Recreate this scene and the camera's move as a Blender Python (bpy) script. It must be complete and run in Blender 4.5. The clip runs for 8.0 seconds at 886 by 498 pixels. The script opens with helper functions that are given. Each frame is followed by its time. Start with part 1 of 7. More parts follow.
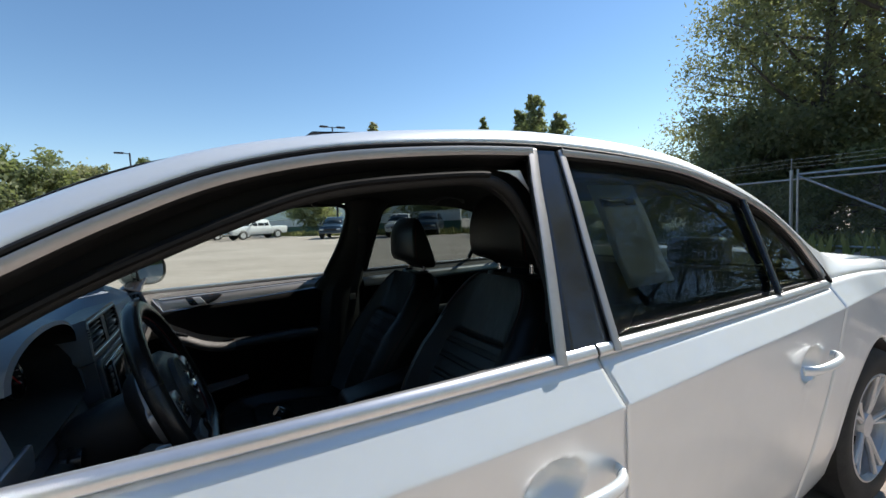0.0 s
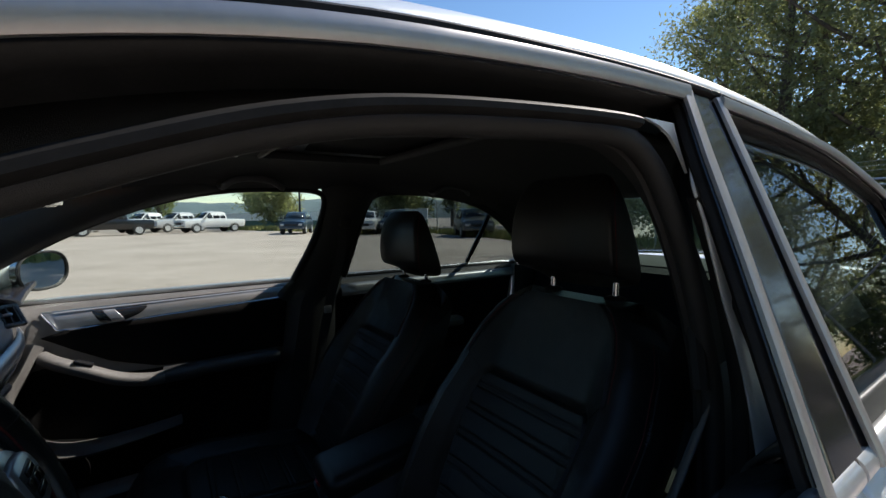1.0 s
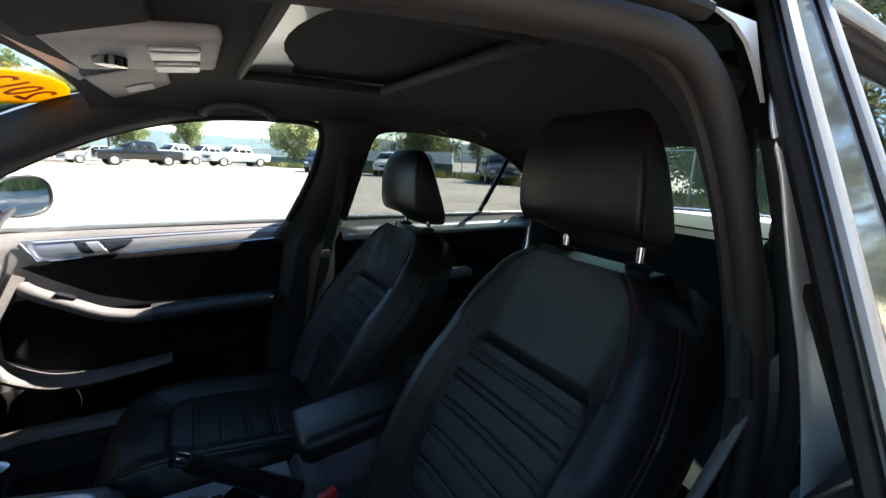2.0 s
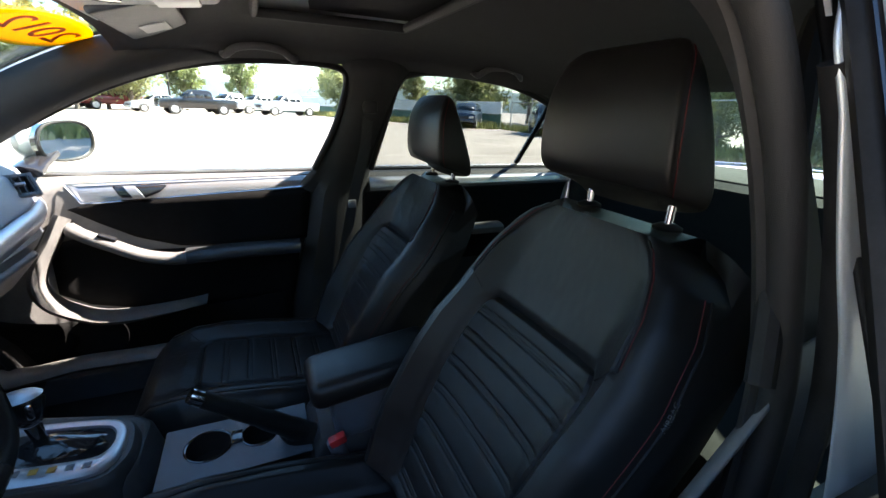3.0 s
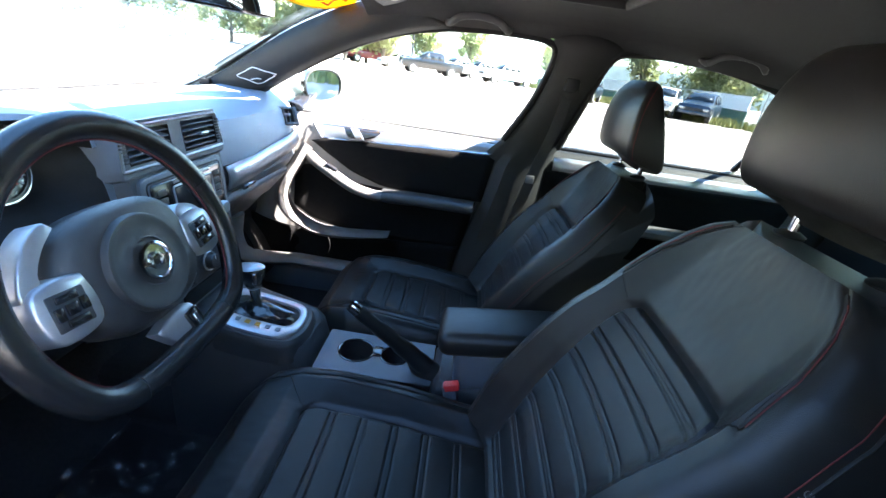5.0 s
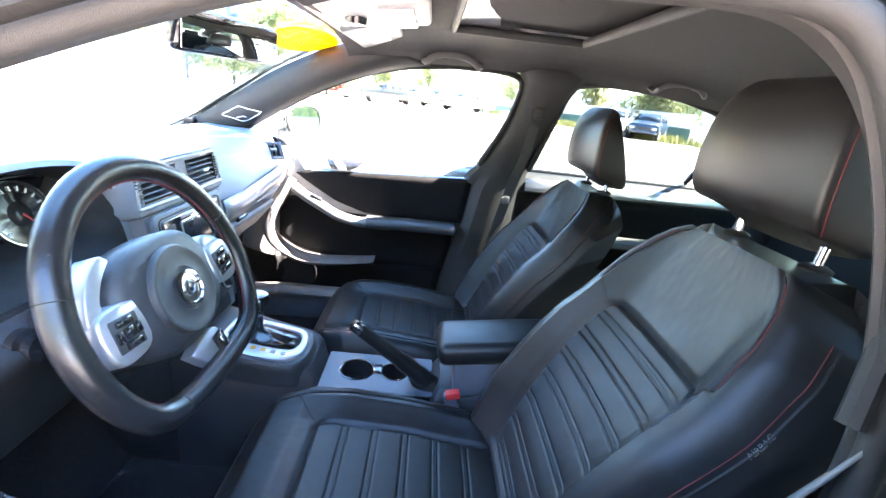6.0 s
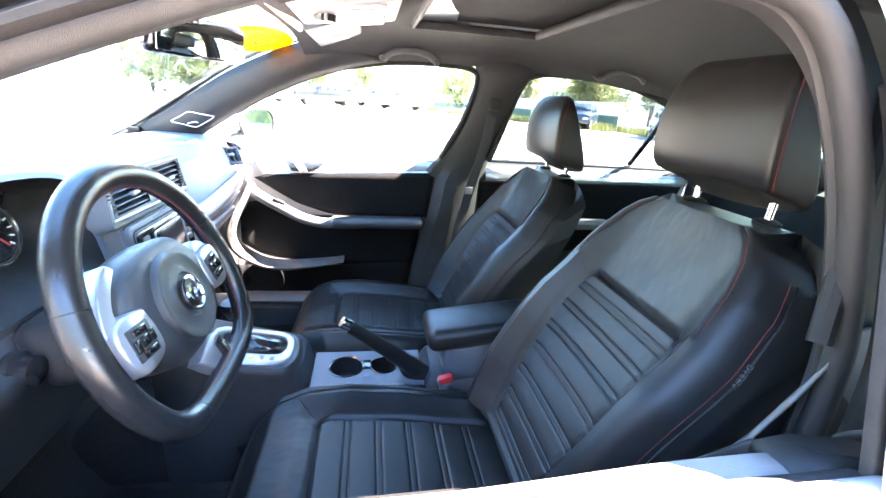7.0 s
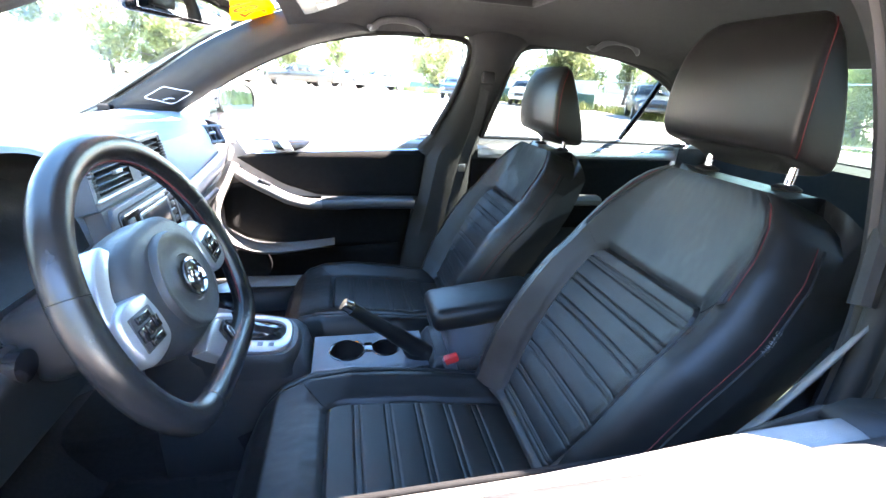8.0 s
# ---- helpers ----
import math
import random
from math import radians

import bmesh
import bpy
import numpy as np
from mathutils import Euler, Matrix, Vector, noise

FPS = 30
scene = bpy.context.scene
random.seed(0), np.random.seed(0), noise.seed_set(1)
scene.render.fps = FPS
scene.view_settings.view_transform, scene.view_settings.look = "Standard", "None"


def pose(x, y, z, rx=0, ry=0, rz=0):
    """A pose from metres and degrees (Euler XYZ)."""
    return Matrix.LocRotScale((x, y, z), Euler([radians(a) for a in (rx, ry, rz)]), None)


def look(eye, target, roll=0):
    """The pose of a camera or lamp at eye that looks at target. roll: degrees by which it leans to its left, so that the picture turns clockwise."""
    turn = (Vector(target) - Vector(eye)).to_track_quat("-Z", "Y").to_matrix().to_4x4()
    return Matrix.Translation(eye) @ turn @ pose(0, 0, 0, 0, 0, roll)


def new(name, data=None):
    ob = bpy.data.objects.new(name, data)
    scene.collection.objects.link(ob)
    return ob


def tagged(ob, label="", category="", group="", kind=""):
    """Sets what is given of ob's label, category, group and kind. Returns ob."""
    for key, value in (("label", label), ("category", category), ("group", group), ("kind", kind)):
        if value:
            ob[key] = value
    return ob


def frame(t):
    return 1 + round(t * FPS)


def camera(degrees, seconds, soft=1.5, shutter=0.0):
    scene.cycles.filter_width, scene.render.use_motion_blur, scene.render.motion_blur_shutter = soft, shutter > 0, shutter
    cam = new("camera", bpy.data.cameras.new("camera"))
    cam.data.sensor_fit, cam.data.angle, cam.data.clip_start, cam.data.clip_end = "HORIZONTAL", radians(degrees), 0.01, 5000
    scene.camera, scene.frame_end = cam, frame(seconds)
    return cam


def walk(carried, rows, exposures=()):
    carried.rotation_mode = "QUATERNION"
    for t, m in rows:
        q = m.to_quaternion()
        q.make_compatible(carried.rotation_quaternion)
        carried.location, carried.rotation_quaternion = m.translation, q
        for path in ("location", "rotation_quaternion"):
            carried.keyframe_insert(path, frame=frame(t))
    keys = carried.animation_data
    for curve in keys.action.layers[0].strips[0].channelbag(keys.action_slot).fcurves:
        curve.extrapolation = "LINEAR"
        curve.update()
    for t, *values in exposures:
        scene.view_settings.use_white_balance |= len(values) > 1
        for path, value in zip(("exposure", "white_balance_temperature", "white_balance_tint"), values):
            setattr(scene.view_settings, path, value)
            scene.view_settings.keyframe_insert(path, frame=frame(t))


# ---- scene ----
cam = camera(92.7, 8.0)
METRES, EYE, TILT, LEAN, TURN = 1.06, 1.22, -4.2, 2.6, -28.5
ROWS = [
    (0.0, 0.0, 0.0, 0.0, 0.0, -0.0, -0.0),
    (0.5, -0.0908, 0.2685, 0.0049, -2.22, 1.93, 0.1),
    (1.0, -0.1462, 0.4182, 0.0096, -4.92, 0.04, -1.63),
    (1.5, -0.1229, 0.4977, 0.0134, -3.43, -3.72, -3.55),
    (3.0, -0.0198, 0.5943, 0.0121, 4.64, -14.33, -5.17),
    (3.5, -0.0062, 0.6033, 0.0128, 11.53, -17.16, -6.93),
    (4.0, 0.0134, 0.6127, 0.0177, 18.45, -19.22, -9.77),
    (4.5, 0.0275, 0.6092, 0.0204, 26.06, -21.05, -11.46),
    (5.0, 0.0356, 0.5842, 0.0223, 31.97, -21.64, -12.3),
    (6.5, 0.0026, 0.4483, 0.0199, 22.51, -15.71, -8.9),
    (7.0, -0.0276, 0.4287, -0.0011, 18.83, -16.22, -7.76),
    (7.5, -0.0574, 0.4301, -0.0205, 17.24, -17.82, -7.56),
    (8.0, -0.0846, 0.4385, -0.0277, 15.74, -18.23, -7.16),
]
EXPOSURES = [(0.0, 0.70, 6600, 12), (0.9, 0.66, 6600, 13), (1.2, 0.95, 6700, 14), (1.7, 2.1, 6750, 15), (2.8, 3.15, 6950, 17), (5.2, 4.8, 6500, 17), (6.3, 5.98, 6950, 24), (7.3, 5.88, 6920, 23), (8.0, 5.62, 6850, 21)]
walk(cam, [(t, pose(-0.64, -1.432, EYE, TILT, LEAN, TURN) @ pose(METRES * x, METRES * y, METRES * z, 90 + pitch, roll, yaw)) for t, x, y, z, yaw, pitch, roll in ROWS], EXPOSURES)

# ---- light and air ----
SUN = Vector((1.0, 0.09, 1.0)).normalized()
world = bpy.data.worlds.new("sky")
scene.world = world
world.use_nodes = True
wn = world.node_tree.nodes
sky = wn.new("ShaderNodeTexSky")
sky.sky_type, sky.sun_disc = "NISHITA", False
sky.sun_elevation = math.asin(SUN.z)
sky.sun_rotation = math.atan2(SUN.x, SUN.y)
sky.air_density, sky.dust_density, sky.ozone_density = 1.0, 0.05, 1.8
wn["Background"].inputs["Strength"].default_value = 0.10
deeper = wn.new("ShaderNodeHueSaturation")
deeper.inputs["Saturation"].default_value = 1.15
deeper.inputs["Hue"].default_value = 0.497
world.node_tree.links.new(sky.outputs[0], deeper.inputs["Color"])
world.node_tree.links.new(deeper.outputs[0], wn["Background"].inputs[0])
sun_data = bpy.data.lights.new("sun", "SUN")
sun_data.energy, sun_data.angle, sun_data.color = 5.0, radians(0.53), (1.0, 0.95, 0.87)
sun_ob = new("sun", sun_data)
sun_ob.matrix_world = look(SUN * 50, (0, 0, 0))


# ---- materials ----
def material(name, color, rough=0.5, metal=0.0, second=None, scale=20.0, amount=0.5, bump=0.0, bump_scale=200.0,
             coat=0.0, spec=0.5, rough_var=0.0, per_object=0.0, stretch=(1, 1, 1), detail=4.0, sheen=0.0):
    m = bpy.data.materials.new(name)
    m.use_nodes = True
    nt = m.node_tree
    n, l = nt.nodes, nt.links
    b = n["Principled BSDF"]
    b.inputs["Base Color"].default_value = (*color, 1)
    b.inputs["Roughness"].default_value = rough
    b.inputs["Metallic"].default_value = metal
    b.inputs["Coat Weight"].default_value = coat
    b.inputs["Coat Roughness"].default_value = 0.06
    b.inputs["Specular IOR Level"].default_value = spec
    b.inputs["Sheen Weight"].default_value = sheen
    tc = n.new("ShaderNodeTexCoord")
    mp = n.new("ShaderNodeMapping")
    mp.inputs["Scale"].default_value = stretch
    l.new(tc.outputs["Object"], mp.inputs[0])
    last = None
    if second is not None:
        t1 = n.new("ShaderNodeTexNoise")
        t1.inputs["Scale"].default_value, t1.inputs["Detail"].default_value = scale, detail
        t2 = n.new("ShaderNodeTexNoise")
        t2.inputs["Scale"].default_value, t2.inputs["Detail"].default_value = scale * 7.3, 3
        l.new(mp.outputs[0], t1.inputs[0]), l.new(mp.outputs[0], t2.inputs[0])
        mx = n.new("ShaderNodeMath")
        mx.operation = "MULTIPLY_ADD"
        l.new(t2.outputs["Fac"], mx.inputs[0])
        mx.inputs[1].default_value = 0.6
        l.new(t1.outputs["Fac"], mx.inputs[2])
        rp = n.new("ShaderNodeValToRGB")
        mid = 0.8
        rp.color_ramp.elements[0].position, rp.color_ramp.elements[1].position = mid - amount / 2, mid + amount / 2
        rp.color_ramp.elements[0].color, rp.color_ramp.elements[1].color = (*color, 1), (*second, 1)
        l.new(mx.outputs[0], rp.inputs[0])
        last = rp.outputs[0]
        if rough_var:
            rr = n.new("ShaderNodeMapRange")
            rr.inputs["To Min"].default_value, rr.inputs["To Max"].default_value = rough - rough_var, rough + rough_var
            rr.inputs["From Min"].default_value, rr.inputs["From Max"].default_value = 0.5, 1.1
            l.new(mx.outputs[0], rr.inputs[0]), l.new(rr.outputs[0], b.inputs["Roughness"])
    if per_object and last is not None:
        oi = n.new("ShaderNodeObjectInfo")
        hs = n.new("ShaderNodeHueSaturation")
        mr = n.new("ShaderNodeMapRange")
        mr.inputs["To Min"].default_value, mr.inputs["To Max"].default_value = 1 - per_object, 1 + per_object
        l.new(oi.outputs["Random"], mr.inputs[0]), l.new(mr.outputs[0], hs.inputs["Value"]), l.new(last, hs.inputs["Color"])
        last = hs.outputs[0]
    if last is not None:
        l.new(last, b.inputs["Base Color"])
    if bump:
        t3 = n.new("ShaderNodeTexNoise")
        t3.inputs["Scale"].default_value, t3.inputs["Detail"].default_value = bump_scale, 2
        l.new(mp.outputs[0], t3.inputs[0])
        bp = n.new("ShaderNodeBump")
        bp.inputs["Strength"].default_value, bp.inputs["Distance"].default_value = bump, 0.002
        l.new(t3.outputs["Fac"], bp.inputs["Height"]), l.new(bp.outputs[0], b.inputs["Normal"])
    return m


def glass(name, tint, gloss=1.0):
    """Thin clear pane: see-through, with a reflection that grows towards grazing sight."""
    m = bpy.data.materials.new(name)
    m.use_nodes = True
    n, l = m.node_tree.nodes, m.node_tree.links
    n.remove(n["Principled BSDF"])
    tr, gl, mx, lw = n.new("ShaderNodeBsdfTransparent"), n.new("ShaderNodeBsdfGlossy"), n.new("ShaderNodeMixShader"), n.new("ShaderNodeLayerWeight")
    tr.inputs[0].default_value = (*tint, 1)
    gl.inputs["Roughness"].default_value = 0.01
    lw.inputs["Blend"].default_value = 0.5
    pw, ml = n.new("ShaderNodeMath"), n.new("ShaderNodeMath")
    pw.operation, pw.inputs[1].default_value = "POWER", 5.0
    ml.operation, ml.inputs[1].default_value, ml.inputs[2].default_value = "MULTIPLY_ADD", min(0.95, 0.9 * gloss), 0.028 * gloss
    l.new(lw.outputs["Facing"], pw.inputs[0]), l.new(pw.outputs[0], ml.inputs[0]), l.new(ml.outputs[0], mx.inputs[0])
    l.new(tr.outputs[0], mx.inputs[1]), l.new(gl.outputs[0], mx.inputs[2]), l.new(mx.outputs[0], n["Material Output"].inputs[0])
    return m


SILVER = material("silver_paint", (0.75, 0.805, 0.83), 0.38, 0.50, (0.79, 0.845, 0.87), 2.2, 0.6, 0.10, 1600, coat=0.6)
BELTTRIM = material("satin_bright_trim", (0.80, 0.81, 0.82), 0.30, 0.85, (0.72, 0.73, 0.74), 12, 0.6)
CHROME = material("satin_chrome", (0.66, 0.67, 0.68), 0.14, 0.95, (0.50, 0.50, 0.51), 12, 0.6)
POLISH = material("polished_metal", (0.72, 0.72, 0.73), 0.14, 1.0, (0.66, 0.66, 0.67), 12, 0.6)
GLOSSBLACK = material("gloss_black", (0.012, 0.012, 0.014), 0.12, 0.0, (0.02, 0.02, 0.022), 9, 0.5, coat=0.5)
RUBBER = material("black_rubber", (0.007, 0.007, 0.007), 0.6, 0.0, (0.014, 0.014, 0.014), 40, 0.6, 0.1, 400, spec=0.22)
DULLTRIM = material("dull_metal_trim", (0.46, 0.45, 0.44), 0.34, 0.8, (0.40, 0.39, 0.385), 12, 0.6)
LEATHER = material("black_leather", (0.0095, 0.0091, 0.0088), 0.35, 0.0, (0.0125, 0.0120, 0.0117), 9, 0.6, 0.20, 900, rough_var=0.05, spec=0.31)
RIMLEATHER = material("smooth_black_leather", (0.011, 0.011, 0.0115), 0.27, 0.0, (0.014, 0.014, 0.0145), 30, 0.8, 0.10, 1100, spec=0.5)
LEATHER_IN = material("black_perforated_leather", (0.0105, 0.0101, 0.0098), 0.35, 0.0, (0.0140, 0.0135, 0.0131), 14, 0.6, 0.28, 1500, rough_var=0.05, spec=0.33)
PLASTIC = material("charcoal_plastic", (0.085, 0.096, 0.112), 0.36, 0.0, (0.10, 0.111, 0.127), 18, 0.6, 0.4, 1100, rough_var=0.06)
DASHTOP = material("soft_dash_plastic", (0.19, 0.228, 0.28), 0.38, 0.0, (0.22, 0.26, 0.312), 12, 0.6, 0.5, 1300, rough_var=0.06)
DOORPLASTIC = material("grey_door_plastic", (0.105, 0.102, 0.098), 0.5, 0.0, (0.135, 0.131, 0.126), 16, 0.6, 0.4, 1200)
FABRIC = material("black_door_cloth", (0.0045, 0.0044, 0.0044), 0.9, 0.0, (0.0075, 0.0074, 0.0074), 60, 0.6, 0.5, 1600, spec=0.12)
PADPLASTIC = material("dark_grained_plastic", (0.027, 0.028, 0.030), 0.36, 0.0, (0.034, 0.035, 0.037), 18, 0.6, 0.4, 1100, rough_var=0.06)
HEADLINER = material("dark_headliner_cloth", (0.019, 0.018, 0.0175), 0.95, 0.0, (0.026, 0.025, 0.024), 50, 0.6, 0.4, 1500)
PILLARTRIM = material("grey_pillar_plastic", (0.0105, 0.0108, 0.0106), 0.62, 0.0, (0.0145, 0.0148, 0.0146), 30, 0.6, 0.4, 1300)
VISORCLOTH = material("pale_console_plastic", (0.50, 0.49, 0.475), 0.55, 0.0, (0.56, 0.55, 0.535), 30, 0.6, 0.2, 900)
CARPET = material("black_carpet", (0.010, 0.010, 0.011), 0.95, 0.0, (0.022, 0.022, 0.023), 120, 0.6, 0.8, 900)
SATIN = material("satin_silver_plastic", (0.46, 0.47, 0.49), 0.36, 0.7, (0.41, 0.42, 0.44), 15, 0.5, 0.05, 900)
DISPLAY = material("dark_glossy_display", (0.02, 0.022, 0.026), 0.15, 0.0, (0.03, 0.032, 0.036), 10, 0.5)
REDTHREAD = material("red_thread", (0.12, 0.008, 0.010), 0.8, 0.0, (0.08, 0.006, 0.008), 300, 0.5)
REDPLASTIC = material("red_plastic", (0.62, 0.03, 0.03), 0.4, 0.0, (0.5, 0.02, 0.02), 40, 0.5)
WHITEMARK = material("white_marking", (0.75, 0.75, 0.75), 0.5, 0.0, (0.68, 0.68, 0.68), 40, 0.5)
AMBERMARK = material("amber_marking", (0.65, 0.33, 0.05), 0.5, 0.0, (0.55, 0.27, 0.04), 40, 0.5)
def through_lit(m, color, share):
    """Thin sheets that let some light through from behind."""
    n, l = m.node_tree.nodes, m.node_tree.links
    tl, mx = n.new("ShaderNodeBsdfTranslucent"), n.new("ShaderNodeMixShader")
    tl.inputs[0].default_value = (*color, 1)
    mx.inputs[0].default_value = share
    l.new(n["Principled BSDF"].outputs[0], mx.inputs[1]), l.new(tl.outputs[0], mx.inputs[2]), l.new(mx.outputs[0], n["Material Output"].inputs[0])
    return m


YELLOW = through_lit(material("yellow_vinyl", (0.85, 0.56, 0.01), 0.45, 0.0, (0.8, 0.50, 0.01), 30, 0.5), (0.85, 0.52, 0.01), 0.55)
REDINK = material("red_ink", (0.45, 0.05, 0.02), 0.5, 0.0, (0.4, 0.04, 0.02), 30, 0.5)
BELT = material("black_webbing", (0.026, 0.026, 0.026), 0.8, 0.0, (0.045, 0.045, 0.045), 200, 0.5, 0.5, 1500)
TYRE = material("tyre_rubber", (0.018, 0.018, 0.018), 0.8, 0.0, (0.035, 0.034, 0.032), 14, 0.6, 0.5, 150)
ALLOY = material("silver_alloy", (0.62, 0.62, 0.63), 0.38, 0.5, (0.55, 0.55, 0.56), 12, 0.5)
HEADLAMP = material("lamp_lens", (0.55, 0.57, 0.6), 0.1, 0.3, (0.4, 0.42, 0.45), 40, 0.5, coat=1.0)
TAILRED = material("red_lens", (0.30, 0.01, 0.012), 0.12, 0.0, (0.22, 0.008, 0.01), 40, 0.5, coat=1.0)
MIRROR = material("mirror_glass", (0.86, 0.88, 0.88), 0.02, 1.0)
CLEAR = glass("clear_green_glass", (0.90, 0.95, 0.92))
TINTED = glass("tinted_privacy_glass", (0.46, 0.50, 0.49))
BACKGLASS = glass("tinted_back_glass", (0.62, 0.72, 0.67))
FILM = material("clear_plastic_film", (0.010, 0.0105, 0.011), 0.09, 0.0, (0.016, 0.0165, 0.017), 30, 0.5, spec=0.9)
fn, fl = FILM.node_tree.nodes, FILM.node_tree.links
f_tr, f_mx = fn.new("ShaderNodeBsdfTransparent"), fn.new("ShaderNodeMixShader")
f_mx.inputs[0].default_value = 0.24
fl.new(f_tr.outputs[0], f_mx.inputs[1]), fl.new(fn["Principled BSDF"].outputs[0], f_mx.inputs[2]), fl.new(f_mx.outputs[0], fn["Material Output"].inputs[0])
BENCHHIDE = material("matt_black_leather", (0.008, 0.0075, 0.0072), 0.75, 0.0, (0.012, 0.011, 0.0105), 9, 0.6, 0.3, 900, spec=0.2)


# ---- mesh helpers ----
def mesh_of(name, verts, faces, smooth=True, sharp=40):
    me = bpy.data.meshes.new(name)
    me.from_pydata([tuple(v) for v in verts], [], faces)
    me.update()
    bm = bmesh.new()
    bm.from_mesh(me)
    bmesh.ops.recalc_face_normals(bm, faces=bm.faces)
    if smooth:
        lim = radians(sharp)
        for f in bm.faces:
            f.smooth = True
        for e in bm.edges:
            if len(e.link_faces) == 2 and e.calc_face_angle(0) > lim:
                e.smooth = False
    bm.to_mesh(me)
    bm.free()
    return me


def put(name, me, mat, parent=None, label=""):
    ob = new(name, me)
    if not me.materials:
        me.materials.append(mat)
    if parent is not None:
        ob.parent = parent
        ob.matrix_parent_inverse = parent.matrix_basis.inverted()
    if label:
        tagged(ob, label)
    return ob


def part(name, geo, mat, parent=None, label="", thick=0.0, bevel=0.0, sharp=40, offset=-1):
    """geo is (verts, faces). thick: a sheet's thickness."""
    ob = put(name, mesh_of(name, geo[0], geo[1], True, sharp), mat, parent, label)
    if thick:
        md = ob.modifiers.new("thickness", "SOLIDIFY")
        md.thickness, md.offset = thick, offset
    if bevel:
        md = ob.modifiers.new("edges", "BEVEL")
        md.width, md.segments, md.limit_method, md.angle_limit = bevel, 2, "ANGLE", radians(40)
    return ob


def thing(name, at, label, category, group=""):
    ob = new(name)
    ob.empty_display_size = 0.1
    ob.matrix_basis = at if isinstance(at, Matrix) else Matrix.Translation(at)
    return tagged(ob, label, category, group)


def rows_mesh(rows, closed=False, cap=False):
    """A sheet through rows of points of equal count; closed: each row is a ring."""
    k = len(rows[0])
    v = [tuple(p) for r in rows for p in r]
    f = []
    for i in range(len(rows) - 1):
        for j in range(k if closed else k - 1):
            a, b = i * k + j, i * k + (j + 1) % k
            f.append((a, b, b + k, a + k))
    if cap and closed:
        f.append(tuple(range(k)))
        f.append(tuple(range((len(rows) - 1) * k, len(rows) * k)))
    return v, f


def join(*geos):
    v, f = [], []
    for gv, gf in geos:
        o = len(v)
        v += [tuple(p) for p in gv]
        f += [tuple(i + o for i in q) for q in gf]
    return v, f


def moved(geo, m):
    return [tuple(m @ Vector(p)) for p in geo[0]], geo[1]


def flip_y(geo):
    return [(p[0], -p[1], p[2]) for p in geo[0]], geo[1]


def curve(pts, n=8):
    """Smooth line through the points."""
    p = [np.array(q, float) for q in pts]
    p = [2 * p[0] - p[1]] + p + [2 * p[-1] - p[-2]]
    out = []
    for i in range(1, len(p) - 2):
        for s in range(n):
            t = s / n
            a, b, c, d = p[i - 1], p[i], p[i + 1], p[i + 2]
            out.append(0.5 * (2 * b + (c - a) * t + (2 * a - 5 * b + 4 * c - d) * t * t + (3 * b - a - 3 * c + d) * t ** 3))
    out.append(p[-2])
    return out


def sweep(path, a, b=None, up=(0, 0, 1), k=10, loop=False, cap=True, square=0.0):
    """A bar of half-widths a (sideways) and b (along up) along a path; a and b may be lists along it."""
    path = [np.array(p, float) for p in path]
    n = len(path)
    b = a if b is None else b
    up = np.array(up, float)
    rows = []
    for i, p in enumerate(path):
        q, r = (path[(i + 1) % n], path[i - 1]) if loop else (path[min(i + 1, n - 1)], path[max(i - 1, 0)])
        d = q - r
        if np.linalg.norm(d) < 1e-9:
            d = np.array((1.0, 0.0, 0.0))
        d /= np.linalg.norm(d)
        s = np.cross(d, up)
        if np.linalg.norm(s) < 1e-6:
            s = np.cross(d, (0.3, 1, 0.17))
        s /= np.linalg.norm(s)
        u = np.cross(s, d)
        aa = a[i] if hasattr(a, "__len__") else a
        bb = b[i] if hasattr(b, "__len__") else b
        ring = []
        for j in range(k):
            c, w = math.cos(2 * math.pi * (j + 0.5) / k), math.sin(2 * math.pi * (j + 0.5) / k)
            if square:
                e = 1 - square
                c, w = math.copysign(abs(c) ** e, c), math.copysign(abs(w) ** e, w)
            ring.append(p + s * aa * c + u * bb * w)
        rows.append(ring)
    if loop:
        rows.append(rows[0])
    return rows_mesh(rows, True, cap and not loop)


def box(cx, cy, cz, sx, sy, sz, r=0.0, seg=2, m=None):
    """A box, centre and sizes, with rounded edges."""
    bm = bmesh.new()
    bmesh.ops.create_cube(bm, size=1)
    for v in bm.verts:
        v.co = Vector((v.co.x * sx, v.co.y * sy, v.co.z * sz))
    if r:
        bmesh.ops.bevel(bm, geom=list(bm.edges), offset=min(r, 0.49 * min(sx, sy, sz)), segments=seg, profile=0.5, affect="EDGES")
    for v in bm.verts:
        v.co = (m @ v.co if m is not None else v.co) + Vector((cx, cy, cz))
    bm.verts.index_update()
    geo = [tuple(v.co) for v in bm.verts], [tuple(v.index for v in f.verts) for f in bm.faces]
    bm.free()
    return geo


def lathe(profile, n=32, axis="z"):
    """Turns (radius, height) pairs round an axis."""
    rows = []
    for r, h in profile:
        ring = []
        for j in range(n):
            c, s = r * math.cos(2 * math.pi * j / n), r * math.sin(2 * math.pi * j / n)
            ring.append({"z": (c, s, h), "y": (c, h, s), "x": (h, c, s)}[axis])
        rows.append(ring)
    return rows_mesh(rows, True, True)


